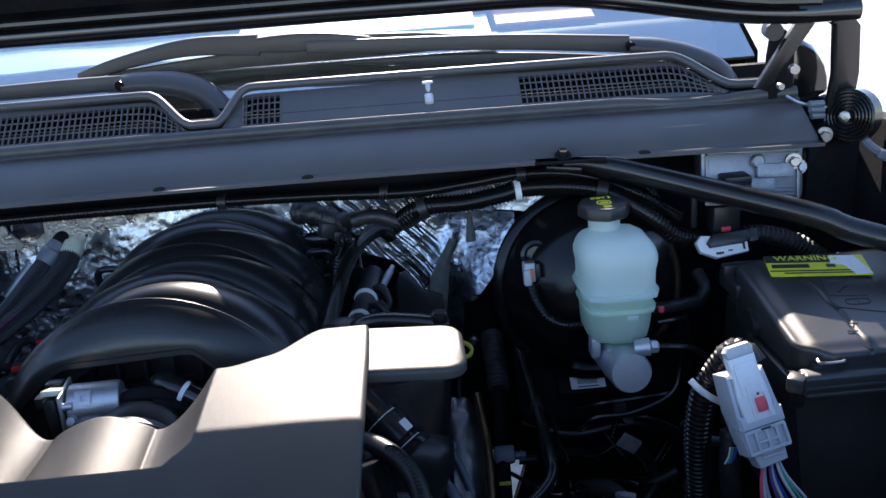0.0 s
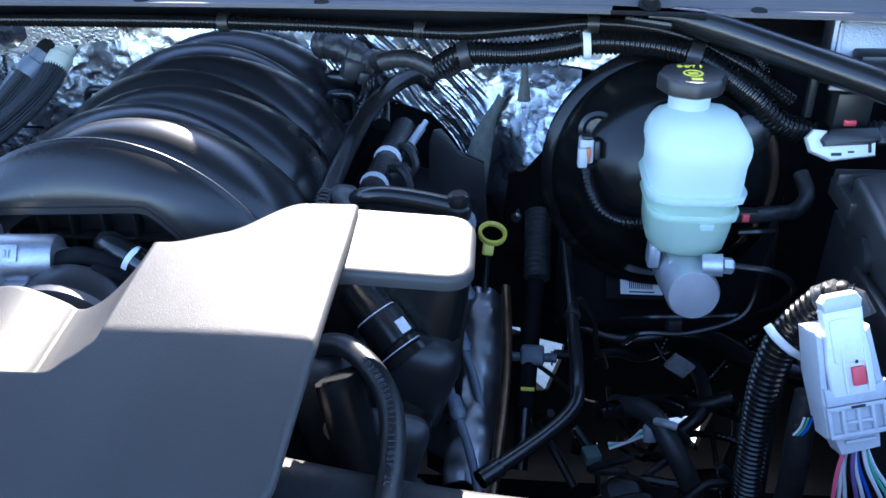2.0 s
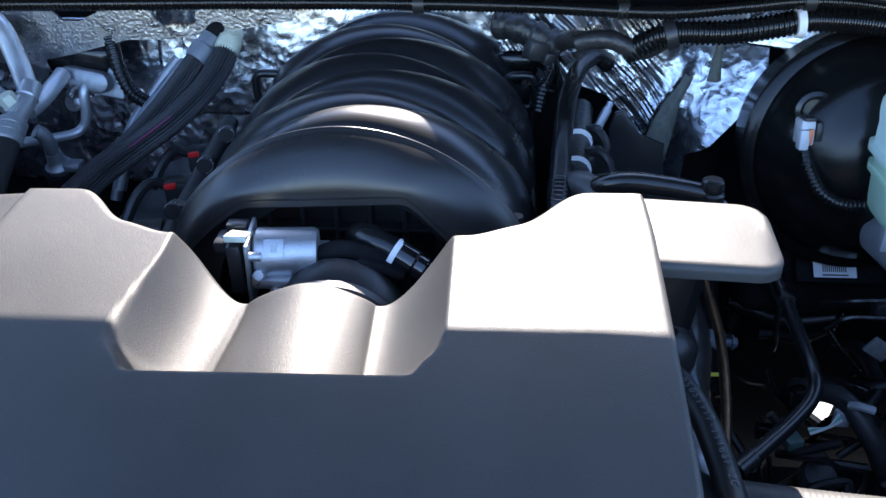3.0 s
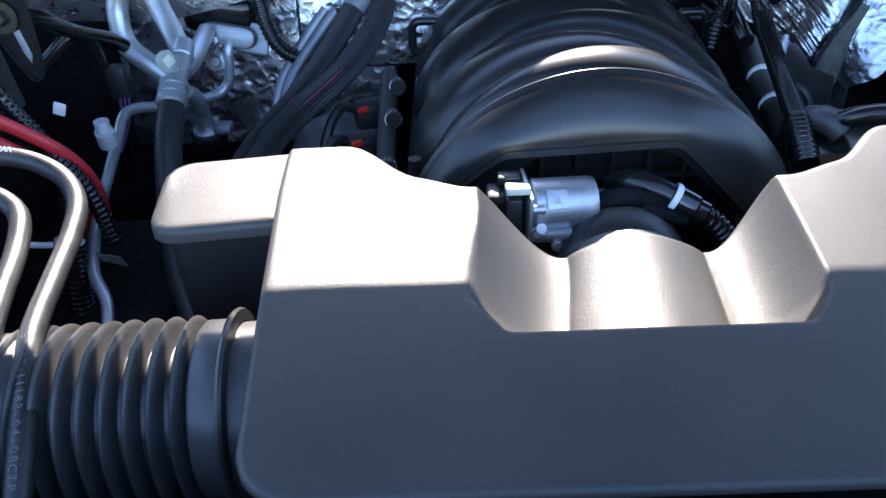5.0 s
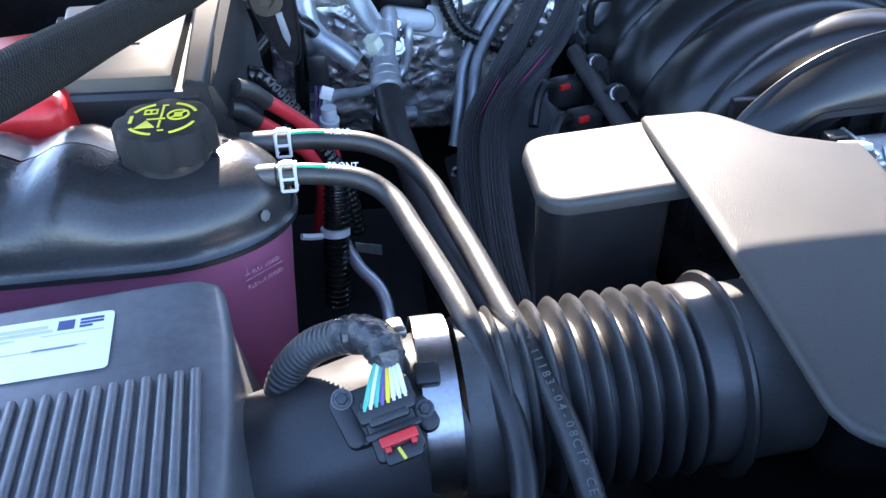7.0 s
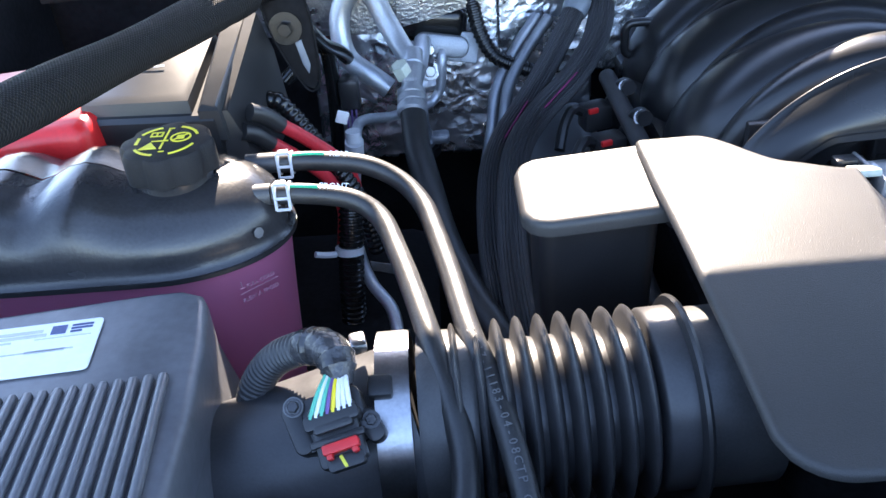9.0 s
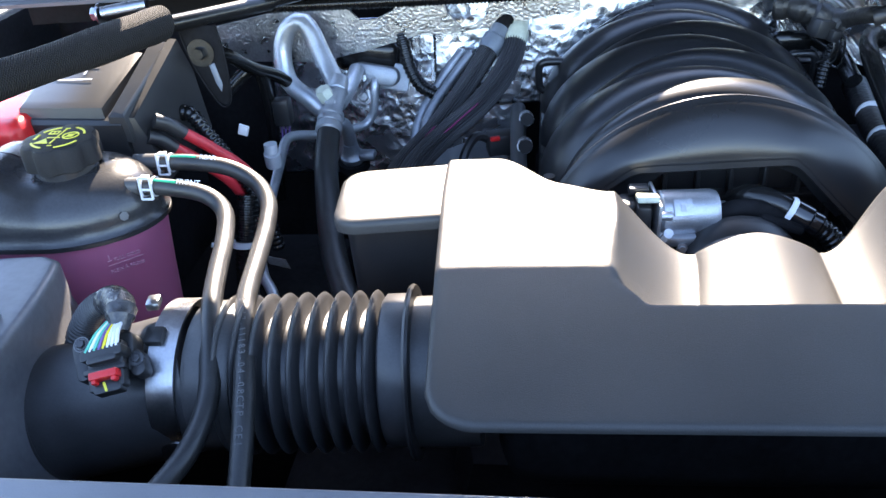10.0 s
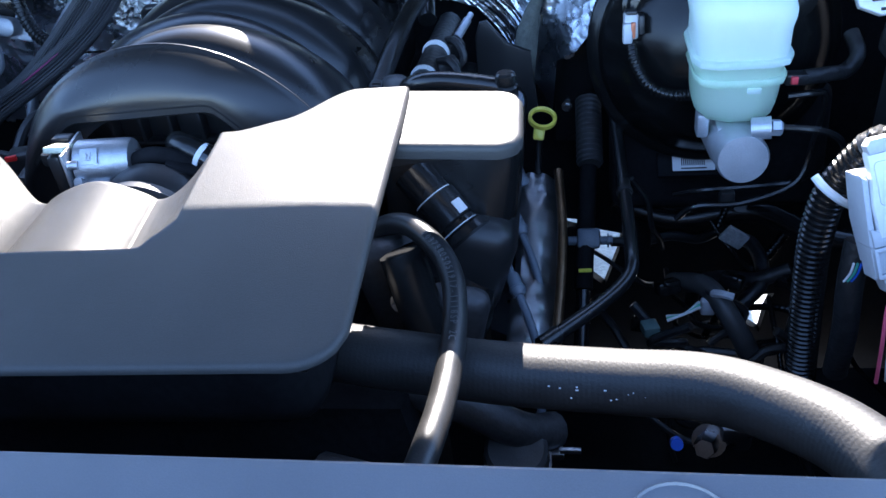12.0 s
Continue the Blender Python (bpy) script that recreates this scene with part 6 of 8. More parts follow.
rb = thing("rear_harness", (0.17, 1.2, 1.2), "taped black wiring bundle behind the intake manifold", "wiring loom")
part("trunk", tube([(0.125, 1.222, 1.212), (0.145, 1.212, 1.212), (0.168, 1.205, 1.204), (0.188, 1.200, 1.196), (0.203, 1.196, 1.190)], 0.0175, 16, step=0.004, radius=lambda f: 1.0 + 0.09 * math.sin(f * 23) + 0.06 * math.sin(f * 57)), "tape", rb)
part("branch", tube([(0.196, 1.196, 1.194), (0.205, 1.178, 1.206), (0.213, 1.155, 1.215), (0.224, 1.140, 1.219)], 0.0102, 12), "tape", rb)
part("branch", tube([(0.190, 1.196, 1.190), (0.192, 1.186, 1.170), (0.182, 1.178, 1.148), (0.176, 1.170, 1.12)], 0.0085, 12, rib=0.005, depth=0.08), "loom", rb)
part("plug", joined(rbox((0.172, 1.183, 1.192), (0.026, 0.020, 0.022), 0.003, rz=25, ry=15), rbox((0.186, 1.176, 1.184), (0.014, 0.012, 0.014), 0.002, rz=25, ry=15)), "plastic", rb)
for dx in (0.0, 0.006, 0.013):
    part("wire", tube([(0.176 + dx, 1.182, 1.190), (0.186 + dx, 1.172, 1.178), (0.183 + dx, 1.170, 1.160 - dx), (0.170 + dx, 1.176, 1.15)], 0.0016, 6), "satin", rb)
ex = thing("exhaust_shield", (0.33, 0.9, 0.9), "stamped bright metal exhaust heat shield beside the valve cover", "heat shield")


def shield_pt(u, v):
    y = 0.800 + 0.24 * u
    z0 = 0.905 + 0.075 * u
    a = radians(-25 + 120 * v)
    r = 0.037 + 0.004 * math.sin(u * 11) + 0.001 * abs(math.sin(u * 31))
    return Vector((0.328 + 0.010 * u + r * math.sin(a) * 0.9, y, z0 - 0.035 + r * math.cos(a) + 0.004 * noise.noise(Vector((u * 13, v * 6, 0)))))


rows = [[shield_pt(i / 40, j / 14) for j in range(15)] + [shield_pt(i / 40, j / 14) - Vector((0.003, 0, 0.003)) for j in range(14, -1, -1)] for i in range(41)]
part("shield", loft(rows), "shield", ex)
part("front_tab", loft([[(x, y + 0.012 * abs(x - 0.325) / 0.02, z) for x in xs] + [(x, y + 0.003 + 0.012 * abs(x - 0.325) / 0.02, z) for x in reversed(xs)] for xs, y, z in (((0.298, 0.306, 0.314, 0.322), 0.893, 0.925), ((0.297, 0.306, 0.316, 0.326), 0.888, 0.905), ((0.292, 0.306, 0.322, 0.334), 0.872, 0.893), ((0.288, 0.306, 0.326, 0.343), 0.850, 0.876), ((0.288, 0.306, 0.326, 0.345), 0.846, 0.855))]), "shield", ex, sharp=25)
# The tab's slot is a black block, its inner shade put into colour.
part("tab_slot_shade", rbox((0.314, 0.8815, 0.908), (0.012, 0.003, 0.003), 0.0008), "ink", ex)
part("pipe_edge", tube([(0.366, 1.03, 0.985), (0.370, 0.94, 0.965), (0.367, 0.87, 0.935), (0.360, 0.80, 0.89)], 0.0055, 10), "rust", ex)
for y, dx in ((1.0, 0.0), (0.915, 0.0), (0.82, 0.0)):
    lead = thing("spark_lead", (0.33 + dx, y, 0.9), "blue grey spark plug lead with a rubber boot", "spark plug lead", group="spark plug leads")
    k = (y - 0.915) * 0.12 - 0.040
    part("wire", tube([(0.312 + dx, y + 0.055, 1.015 + k), (0.322 + dx, y + 0.03, 1.0 + k), (0.335 + dx, y, 0.985 + k), (0.345 + dx, y - 0.03, 0.965 + k), (0.350 + dx, y - 0.055, 0.935 + k), (0.34 + dx, y - 0.075, 0.90 + k)], 0.0045, 10), "lead", lead)
    part("boot", lathe([(0.006, 0), (0.0075, 0.003), (0.0075, 0.016), (0.009, 0.017), (0.009, 0.020), (0.006, 0.026)], (0.316 + dx, y + 0.045, 1.010 + k), (0.35, -0.8, -0.45), 14), "lead", lead)
ds = thing("dipstick", (0.338, 1.16, 0.9), "yellow ring handle of the oil dipstick", "dipstick")
part("ring", lathe([(0.014, -0.0035), (0.0166, -0.0026), (0.0166, 0.0026), (0.014, 0.0035), (0.0123, 0.0018), (0.0123, -0.0018)], (0.343, 1.106, 1.020), (0.15, -0.30, 0.9), 28, caps=False), "dipyellow", ds)
part("stem_cap", joined(rbox((0.339, 1.094, 1.008), (0.013, 0.006, 0.018), 0.0025, 2, rx=-30, ry=8)), "dipyellow", ds)
part("tube", rod((0.338, 1.098, 1.000), (0.325, 1.15, 0.7), 0.0045), "satin", ds)
moved(ds, 0.006, -0.066, 0.031)

ss = thing("steering_shaft", (0.395, 1.0, 0.8), "black steering shaft with a clamped steel joint", "steering shaft")
part("upper_boot", tube([(0.40, 1.20, 1.0), (0.40, 1.15, 0.975), (0.40, 1.11, 0.952)], 0.018, 14, rib=0.008), "rubber", ss)
part("shaft", rod((0.40, 1.14, 0.965), (0.388, 0.985, 0.84), 0.012, 14), "dark", ss)
part("lower_shaft", rod((0.39, 1.01, 0.86), (0.384, 0.94, 0.78), 0.010, 14), "satin", ss)
part("clamp", joined(rbox((0.396, 1.035, 0.885), (0.03, 0.02, 0.026), 0.004, rx=-40), rod((0.37, 1.035, 0.882), (0.42, 1.035, 0.882), 0.006, 10), bolt((0.421, 1.035, 0.882), (1, 0, 0), 0.008, 0.006)), "lead", ss)
part("paint_mark", rbox((0.3905, 0.984, 0.872), (0.017, 0.004, 0.005), 0.001, rx=-40), "capink", ss)
moved(ss, 0.006, 0.03, -0.024)
tl = thing("transmission_line", (0.435, 1.0, 1.0), "bent black steel fluid line with a crimped end", "pipe")
part("pipe", tube([(0.435, 1.10, 1.02), (0.438, 0.98, 1.0), (0.440, 0.87, 0.985), (0.436, 0.84, 0.975), (0.41, 0.81, 0.966), (0.352, 0.757, 0.958)], 0.0075, 12), "satin", tl)
part("end_sleeve", rod((0.366, 0.7695, 0.9597), (0.349, 0.7545, 0.9575), 0.0090, 14), "satin", tl)
part("collar", lathe([(0.0086, -0.003), (0.0092, 0), (0.0086, 0.003)], (0.4385, 0.96, 0.9975), (0, 1, 0.14), 16), "plastic", tl)
solo("lower_panel", joined(rbox((0.478, 1.18, 0.92), (0.03, 0.06, 0.30), 0.01), rbox((0.56, 1.20, 0.86), (0.2, 0.03, 0.14), 0.02)), "dark", "dark pressed steel wall panels low in the bay", "panel", kind="structure")
cluster = thing("wiring_cluster", (0.5, 0.95, 0.8), "tangle of dark wiring and small plugs low in the bay", "wiring")
random.seed(5)
for k in range(12):
    a = Vector((random.uniform(0.46, 0.60), random.uniform(0.88, 1.0), random.uniform(0.70, 0.78)))
    pts = [a]
    for q in range(3):
        pts.append(pts[-1] + Vector((random.uniform(-0.05, 0.05), random.uniform(-0.04, 0.04), random.uniform(-0.03, 0.04))))
    part("cable", tube(pts, random.uniform(0.003, 0.007), 8), "tape", cluster)
part("grey_plug", rbox((0.470, 0.93, 0.825), (0.020, 0.02, 0.014), 0.003, rz=15), "teal", cluster)
for k, c in enumerate(("wire_w", "wire_g", "wire_w")):
    part("wire", tube([(0.49, 0.935 + 0.004 * k, 0.832), (0.51, 0.94, 0.838), (0.53, 0.955 + 0.005 * k, 0.835)], 0.0018, 6), c, cluster)
part("hose_elbow", tube([(0.51, 1.05, 0.80), (0.545, 1.0, 0.83), (0.575, 0.96, 0.80), (0.60, 0.95, 0.75)], 0.013, 12), "rubber", cluster)
part("grey_clip", joined(tube([(0.548, 0.985, 0.832), (0.556, 0.972, 0.842), (0.570, 0.968, 0.84)], 0.005, 8), rbox((0.545, 0.985, 0.812), (0.018, 0.012, 0.022), 0.003)), "grey", cluster)
part("blue_grey_tab", rbox((0.57, 1.0, 0.905), (0.03, 0.006, 0.022), 0.002, ry=35), "felt", cluster)
part("ring_boot", lathe([(0.022, 0), (0.024, 0.01), (0.018, 0.02), (0.01, 0.022)], (0.51, 0.93, 0.76), (0, -0.3, 1), 20), "rubber", cluster)

random.seed(23)
for k in range(18):
    a = Vector((random.uniform(0.44, 0.74), random.uniform(1.0, 1.2), random.uniform(0.62, 0.84)))
    pts = [a]
    way = Vector((random.uniform(-1, 1), random.uniform(-0.4, 0.4), random.uniform(-0.8, 0.5))).normalized()
    for q in range(4):
        way = (way + Vector((random.uniform(-0.6, 0.6), random.uniform(-0.5, 0.5), random.uniform(-0.7, 0.4)))).normalized()
        pts.append(pts[-1] + way * 0.045)
    part("cable", tube(pts, random.choice((0.0035, 0.005, 0.0075, 0.010)), 10, rib=0.006 if k % 3 == 0 else 0.0), "loom" if k % 3 == 0 else "tape", cluster)
for p, w in (((0.50, 1.02, 0.815), 20), ((0.585, 1.05, 0.80), -30), ((0.66, 1.08, 0.78), 50), ((0.63, 1.0, 0.73), 10), ((0.47, 1.0, 0.77), -15)):
    part("small_plug", joined(rbox(p, (0.030, 0.020, 0.018), 0.003, rz=w, rx=-20), rbox((p[0], p[1] - 0.006, p[2] + 0.010), (0.014, 0.012, 0.006), 0.002, rz=w, rx=-20)), "satin", cluster)
part("bracket_rail", joined(tube([(0.44, 1.16, 0.86), (0.52, 1.15, 0.835), (0.62, 1.15, 0.845), (0.70, 1.14, 0.81), (0.78, 1.12, 0.80)], 0.016, 12, flat=0.6), rod((0.60, 1.135, 0.86), (0.60, 1.12, 0.87), 0.009, 12)), "satin", cluster)

# hoses at the front on that side
rh = thing("radiator_hose", (0.4, 0.6, 1.0), "thick black upper radiator hose bending to the front", "hose")
RH = [Vector((0.378, 0.159, 1.504)).lerp(Vector(q), 0.955) for q in ((0.13, 0.680, 1.030), (0.21, 0.658, 1.035), (0.32, 0.640, 1.034), (0.412, 0.626, 1.039), (0.470, 0.612, 1.048), (0.512, 0.590, 1.054), (0.553, 0.552, 1.062), (0.580, 0.495, 1.070), (0.596, 0.43, 1.08))]
part("hose", tube(RH, 0.0240, 36, rib=0.0042, depth=0.0035), "bighose", rh)
random.seed(11)
hose_line = [q for q in along(RH, 0.004) if 0.36 < q.x < 0.50]
specks = []
for k in range(16):
    q, a = random.choice(hose_line), radians(random.uniform(8, 40))
    specks.append(rbox(q + Vector((0, -0.0241 * math.cos(a), 0.0241 * math.sin(a))), (0.001 + 0.0014 * random.random(), 0.0008, 0.0009), 0, rx=-30))
tagged(part("chalk_marks", joined(*specks), "label", rh), kind="stuff")
bh = thing("bypass_hose", (0.29, 0.65, 1.0), "slim black coolant hose looping beside the resonator", "hose")
BH = [Vector(q) for q in ((0.178, 0.785, 1.052), (0.208, 0.780, 1.080), (0.233, 0.766, 1.093), (0.256, 0.742, 1.095), (0.275, 0.712, 1.094), (0.286, 0.678, 1.092), (0.291, 0.634, 1.090), (0.292, 0.590, 1.091), (0.291, 0.545, 1.096), (0.287, 0.505, 1.100), (0.277, 0.465, 1.092), (0.262, 0.42, 1.06))]
part("hose", tube(BH, 0.0098, 16, step=0.006), "hose", bh)
part("part_print", lettering("20378805051917-1118SP 2C", BH[3:8], 0.0080, (0.05, -0.60, 0.75), 0.0098), "pale", bh, "pale part number print")
wpump = thing("water_pump_outlet", (0.35, 0.7, 0.85), "cast outlet with a hose clamp below the radiator hose", "pump")
part("outlet", lathe([(0.03, 0), (0.03, 0.05), (0.026, 0.055), (0.0, 0.056)], (0.325, 0.70, 0.845), (0, -0.35, 1), 28), "rubber", wpump)
part("clamp", joined(lathe([(0.031, 0.02), (0.0325, 0.021), (0.0325, 0.03), (0.031, 0.031)], (0.325, 0.70, 0.845), (0, -0.35, 1), 28, caps=False), rbox((0.358, 0.70, 0.87), (0.022, 0.012, 0.008), 0.002), rbox((0.375, 0.69, 0.885), (0.02, 0.005, 0.005), 0.001)), "steel", wpump)
part("bolt_head", joined(bolt((0.51, 0.74, 0.845), (-0.3, -0.8, 0.5), 0.014, 0.03), rbox((0.535, 0.75, 0.85), (0.03, 0.03, 0.03), 0.005)), "steel", wpump)
part("cast_arm", joined(tube([(0.2, 0.70, 0.96), (0.26, 0.69, 0.955), (0.33, 0.70, 0.90), (0.36, 0.72, 0.88)], 0.018, 12), tube([(0.16, 0.62, 0.93), (0.22, 0.60, 0.935), (0.25, 0.6, 0.92)], 0.02, 12)), "grime", wpump)
part("blue_cap", rod((0.475, 0.72, 0.865), (0.475, 0.712, 0.87), 0.006), "wire_b", wpump)
alt = thing("front_bracket", (0.24, 0.75, 0.9), "dusty cast engine bracket with bolts", "bracket")
part("casting", joined(rbox((0.225, 0.76, 1.0), (0.06, 0.05, 0.16), 0.02, 3, ry=-12), rbox((0.262, 0.755, 0.96), (0.06, 0.03, 0.14), 0.015, 3, ry=14), rbox((0.245, 0.74, 0.93), (0.12, 0.05, 0.06), 0.02, 3)), "grime", alt)
for p in ((0.228, 0.728, 1.035), (0.25, 0.72, 0.985), (0.276, 0.712, 0.95)):
    part("bolt", bolt(p, (0.1, -1, 0.4), 0.008, 0.014), "steel", alt)
part("strap", tube([(0.235, 0.73, 1.09), (0.25, 0.715, 1.03), (0.275, 0.705, 0.95)], 0.022, 12, flat=0.5), "satin", alt)

# ---- intake side ----
duct = thing("intake_duct", (-0.35, 0.58, 1.05), "black ribbed rubber intake duct between airbox and resonator", "air duct")
AX_Z, AX_Y, BR = 1.124, 0.596, 0.057
prof = [(BR * 0.98, 0.0), (BR * 0.98, 0.010)]
n_rib, h = 9, 0.010
for i in range(n_rib):
    for r, d in ((0.82, 0.0004), (0.81, 0.0028), (0.85, 0.0040), (0.98, 0.0053), (1.04, 0.0066), (1.06, 0.0079), (1.04, 0.0092), (0.98, 0.0105), (0.85, 0.0120), (0.82, 0.0131)):
        prof.append((BR * r, h + d))
    h += 0.0136
prof += [(BR * 0.96, h + 0.001), (BR * 1.0, h + 0.003), (BR * 1.0, h + 0.02)]
DX = -0.413
part("bellows", lathe(prof, (DX, AX_Y, AX_Z), (1, 0.04, 0.02), 56), "bellows", duct, sharp=50)
part("cuff", lathe([(BR * 0.98, 0), (BR * 0.98, 0.05)], (DX + h + 0.02, AX_Y + 0.005, AX_Z + 0.002), (1, 0.04, 0.02), 48), "rubber", duct)
part("ring_clamp", lathe([(BR * 1.0, -0.003), (BR * 1.13, -0.002), (BR * 1.15, 0), (BR * 1.13, 0.002), (BR * 1.0, 0.003)], (DX + h + 0.022, AX_Y + 0.005, AX_Z + 0.002), (1, 0.04, 0.02), 48, caps=False), "plastic", duct)
part("worm_clamp", lathe([(BR * 0.99, -0.010), (BR * 1.03, -0.010), (BR * 1.03, 0.010), (BR * 0.99, 0.010)], (DX - 0.020, AX_Y, AX_Z), (1, 0.02, 0), 56, caps=False), "steel", duct, "bright steel worm drive clamp")
part("clamp_screw", rbox((DX - 0.020, AX_Y - 0.052, AX_Z - 0.028), (0.018, 0.010, 0.022), 0.002), "steel", duct)
part("clamp_tab", rbox((DX - 0.040, AX_Y + 0.010, AX_Z + 0.060), (0.010, 0.014, 0.007), 0.002, rz=12), "steel", duct)
part("clamp_clip", rbox((DX - 0.026, AX_Y - 0.024, AX_Z + 0.0545), (0.014, 0.014, 0.008), 0.002, rx=20), "plastic", duct)
part("rear_cuff", lathe([(BR * 0.97, 0), (BR * 1.0, 0.004), (BR * 1.0, 0.03), (BR * 0.95, 0.034)], (DX - 0.006, AX_Y, AX_Z), (1, 0.02, 0), 48), "rubber", duct)

ab = thing("air_filter_box", (-0.68, 0.55, 1.0), "black air filter box with a ribbed lid and white sticker", "air filter box")
LID_Z = 1.190


def box_lid(u, v):
    x0 = -0.93
    rear = lambda x: 0.664 + 0.14 * (x + 0.557)
    right = lambda y: float(np.interp(y, (0.40, 0.503, 0.555, 0.611, 0.654, 0.67), (-0.546, -0.546, -0.547, -0.552, -0.559, -0.563)))
    y = 0.40 + (rear(-0.565) - 0.40) * v
    c = max(0, y - (rear(-0.565) - 0.012)) / 0.012
    xr = right(y) - 0.012 * (1 - math.sqrt(max(0, 1 - c * c)))
    x = x0 + (xr - x0) * u
    return Vector((x, y + (rear(x) - rear(-0.565)) * ease(0.5, 0.664, y), LID_Z - 0.0015 * ease(-0.60, -0.555, x)))


part("lid", lidded(box_lid, 60, 40, 0.006, 0.03, 0.0, 1.06, 0.018), "airlid", ab, sharp=60)
for i in range(30):
    x = -0.5585 - 0.0085 * i
    y0, y1 = 0.582 - 0.001 * i, 0.415
    part("rib", rbox((x + 0.004, (y0 + y1) / 2, LID_Z + 0.0008), (0.0056, y0 - y1, 0.0055), 0.0020, 3, rz=5 - 0.1 * i), "airlid", ab)
part("box", rbox((-0.75, 0.50, 1.05), (0.34, 0.28, 0.12), 0.02, 3), "plastic", ab)
stm = pose(-0.6675, 0.610, LID_Z + 0.0008, 0, 0, 5.3)
stp = stm @ pose(0, 0, 0.0005)
st = part("sticker", slab(rounded(0.112, 0.049, 0.003, 3), 0, 0.0007, 0, stm), "label", ab, "white emission information sticker")
part("sticker_title", bars([(0.0, 0.017, 0.04, 0.0026), (-0.002, 0.0128, 0.05, 0.0026), (-0.012, 0.0085, 0.03, 0.0014)], stp), "greyink", st)
part("sticker_print", bars([(-0.04, 0.004 - 0.0035 * i, 0.026 - 0.003 * (i % 3), 0.0012) for i in range(6)] + [(0.018, -0.003, 0.05, 0.0009), (0.026, -0.0032, 0.024, 0.0024), (0.034, 0.0088, 0.034, 0.0007)], stp), "greyink", st)
part("sticker_mark", bars([(0.030, 0.0165, 0.009, 0.008)], stp), "blueink", st)
part("sticker_bars", bars([(0.044, 0.0195, 0.013, 0.0016), (0.044, 0.0165, 0.013, 0.0016), (0.041, 0.0135, 0.007, 0.0016)], stp), "blueink", st)

mf = thing("airflow_tube", (-0.49, 0.57, 1.05), "black airflow meter tube with its sensor and wiring plug", "air duct")
part("tube", lathe([(BR * 0.955, 0), (BR * 0.95, 0.05), (BR * 0.93, 0.13)], (-0.422, AX_Y - 0.001, AX_Z), (-1, -0.14, -0.22), 48), "bellows", mf)
part("flare", lathe([(BR * 0.93, 0), (BR * 0.96, 0.03), (BR * 1.04, 0.06)], (-0.540, AX_Y - 0.018, AX_Z - 0.026), (-1, -0.14, -0.22), 48), "bellows", mf)
fm = basis((-0.470, 0.550, 1.172), (1, 0.02, 0.05), (0.1, 1, 0.75)) @ pose(0, 0, 0, 0, 0, 12)
sensor = part("sensor", joined(slab(rounded(0.040, 0.030, 0.006), -0.012, 0.005, 0.002, fm @ pose(0, 0.004, 0)), slab(rounded(0.026, 0.034, 0.003), 0.003, 0.013, 0.002, fm @ pose(0.003, -0.006, 0)), slab(rounded(0.022, 0.006, 0.002), 0.012, 0.019, 0.0015, fm @ pose(0.003, -0.002, 0)), slab(rounded(0.030, 0.004, 0.001), 0.010, 0.015, 0.001, fm @ pose(0.003, -0.009, 0))), "plastic", mf)
part("sensor_ear", slab(rounded(0.011, 0.030, 0.005), -0.008, 0.006, 0.002, fm @ pose(-0.018, 0.004, 0, 0, 0, 8)), "plastic", sensor)
part("sensor_ear", slab(rounded(0.011, 0.020, 0.005), -0.008, 0.005, 0.002, fm @ pose(0.021, -0.006, 0, 0, 0, 14)), "plastic", sensor)
part("screw", bolt(fm @ Vector((-0.017, 0.016, 0.006)), (0, -0.6, 0.8), 0.0042, 0.003), "greytape", sensor)
part("sensor_washer", lathe([(0.0058, 0), (0.0058, 0.001), (0.004, 0.0012)], fm @ Vector((-0.017, 0.016, 0.0058)), (0, -0.6, 0.8), 20), "pale", sensor)
part("screw", bolt(fm @ Vector((0.022, -0.004, 0.005)), (0, -0.6, 0.8), 0.0042, 0.003), "greytape", sensor)
part("plug_face", slab(rounded(0.030, 0.008, 0.002), 0.004, 0.019, 0.001, fm @ pose(0.003, 0.002, 0)), "plastic", sensor)
part("red_lock", joined(slab(rounded(0.020, 0.0055, 0.001, 2), 0.012, 0.020, 0.001, fm @ pose(0.004, -0.014, 0)), slab(rounded(0.0035, 0.004, 0.001, 2), 0.012, 0.019, 0.001, fm @ pose(-0.003, -0.0175, 0)), slab(rounded(0.0035, 0.004, 0.001, 2), 0.012, 0.019, 0.001, fm @ pose(0.011, -0.0175, 0))), "red", sensor, "red lock tab")
part("plug_foot", slab(rounded(0.020, 0.008, 0.002, 2), 0.004, 0.014, 0.001, fm @ pose(0.004, -0.0215, 0)), "plastic", sensor)
part("yellow_mark", slab(rounded(0.0018, 0.007, 0.0005, 2), 0.0138, 0.0144, 0, fm @ pose(0.003, -0.0215, 0, 0, 0, 15)), "capink", sensor)
top = Vector((-0.466, 0.570, 1.197))
for i, c in enumerate(("wire_g", "wire_w", "wire_g", "wire_v", "wire_y", "wire_w", "wire_w", "wire_w")):
    a = fm @ Vector((-0.008 + 0.0032 * i, 0.004, 0.018))
    e = top + Vector((-0.004 + 0.0012 * i, 0, 0))
    part("wire", tube([a, a.lerp(e, 0.45) + Vector((0, -0.001, 0.003)), e], 0.0014, 6), c, sensor)
part("taped_cable", tube([(-0.464, 0.563, 1.190), (-0.465, 0.570, 1.196), (-0.468, 0.579, 1.199), (-0.476, 0.588, 1.198), (-0.488, 0.596, 1.192)], 0.0098, 14, step=0.003, radius=lambda f: (0.72 + 0.36 * ease(0, 0.3, f)) * (1 + 0.07 * math.sin(f * 41) + 0.04 * math.sin(f * 97))), "greytape", sensor)
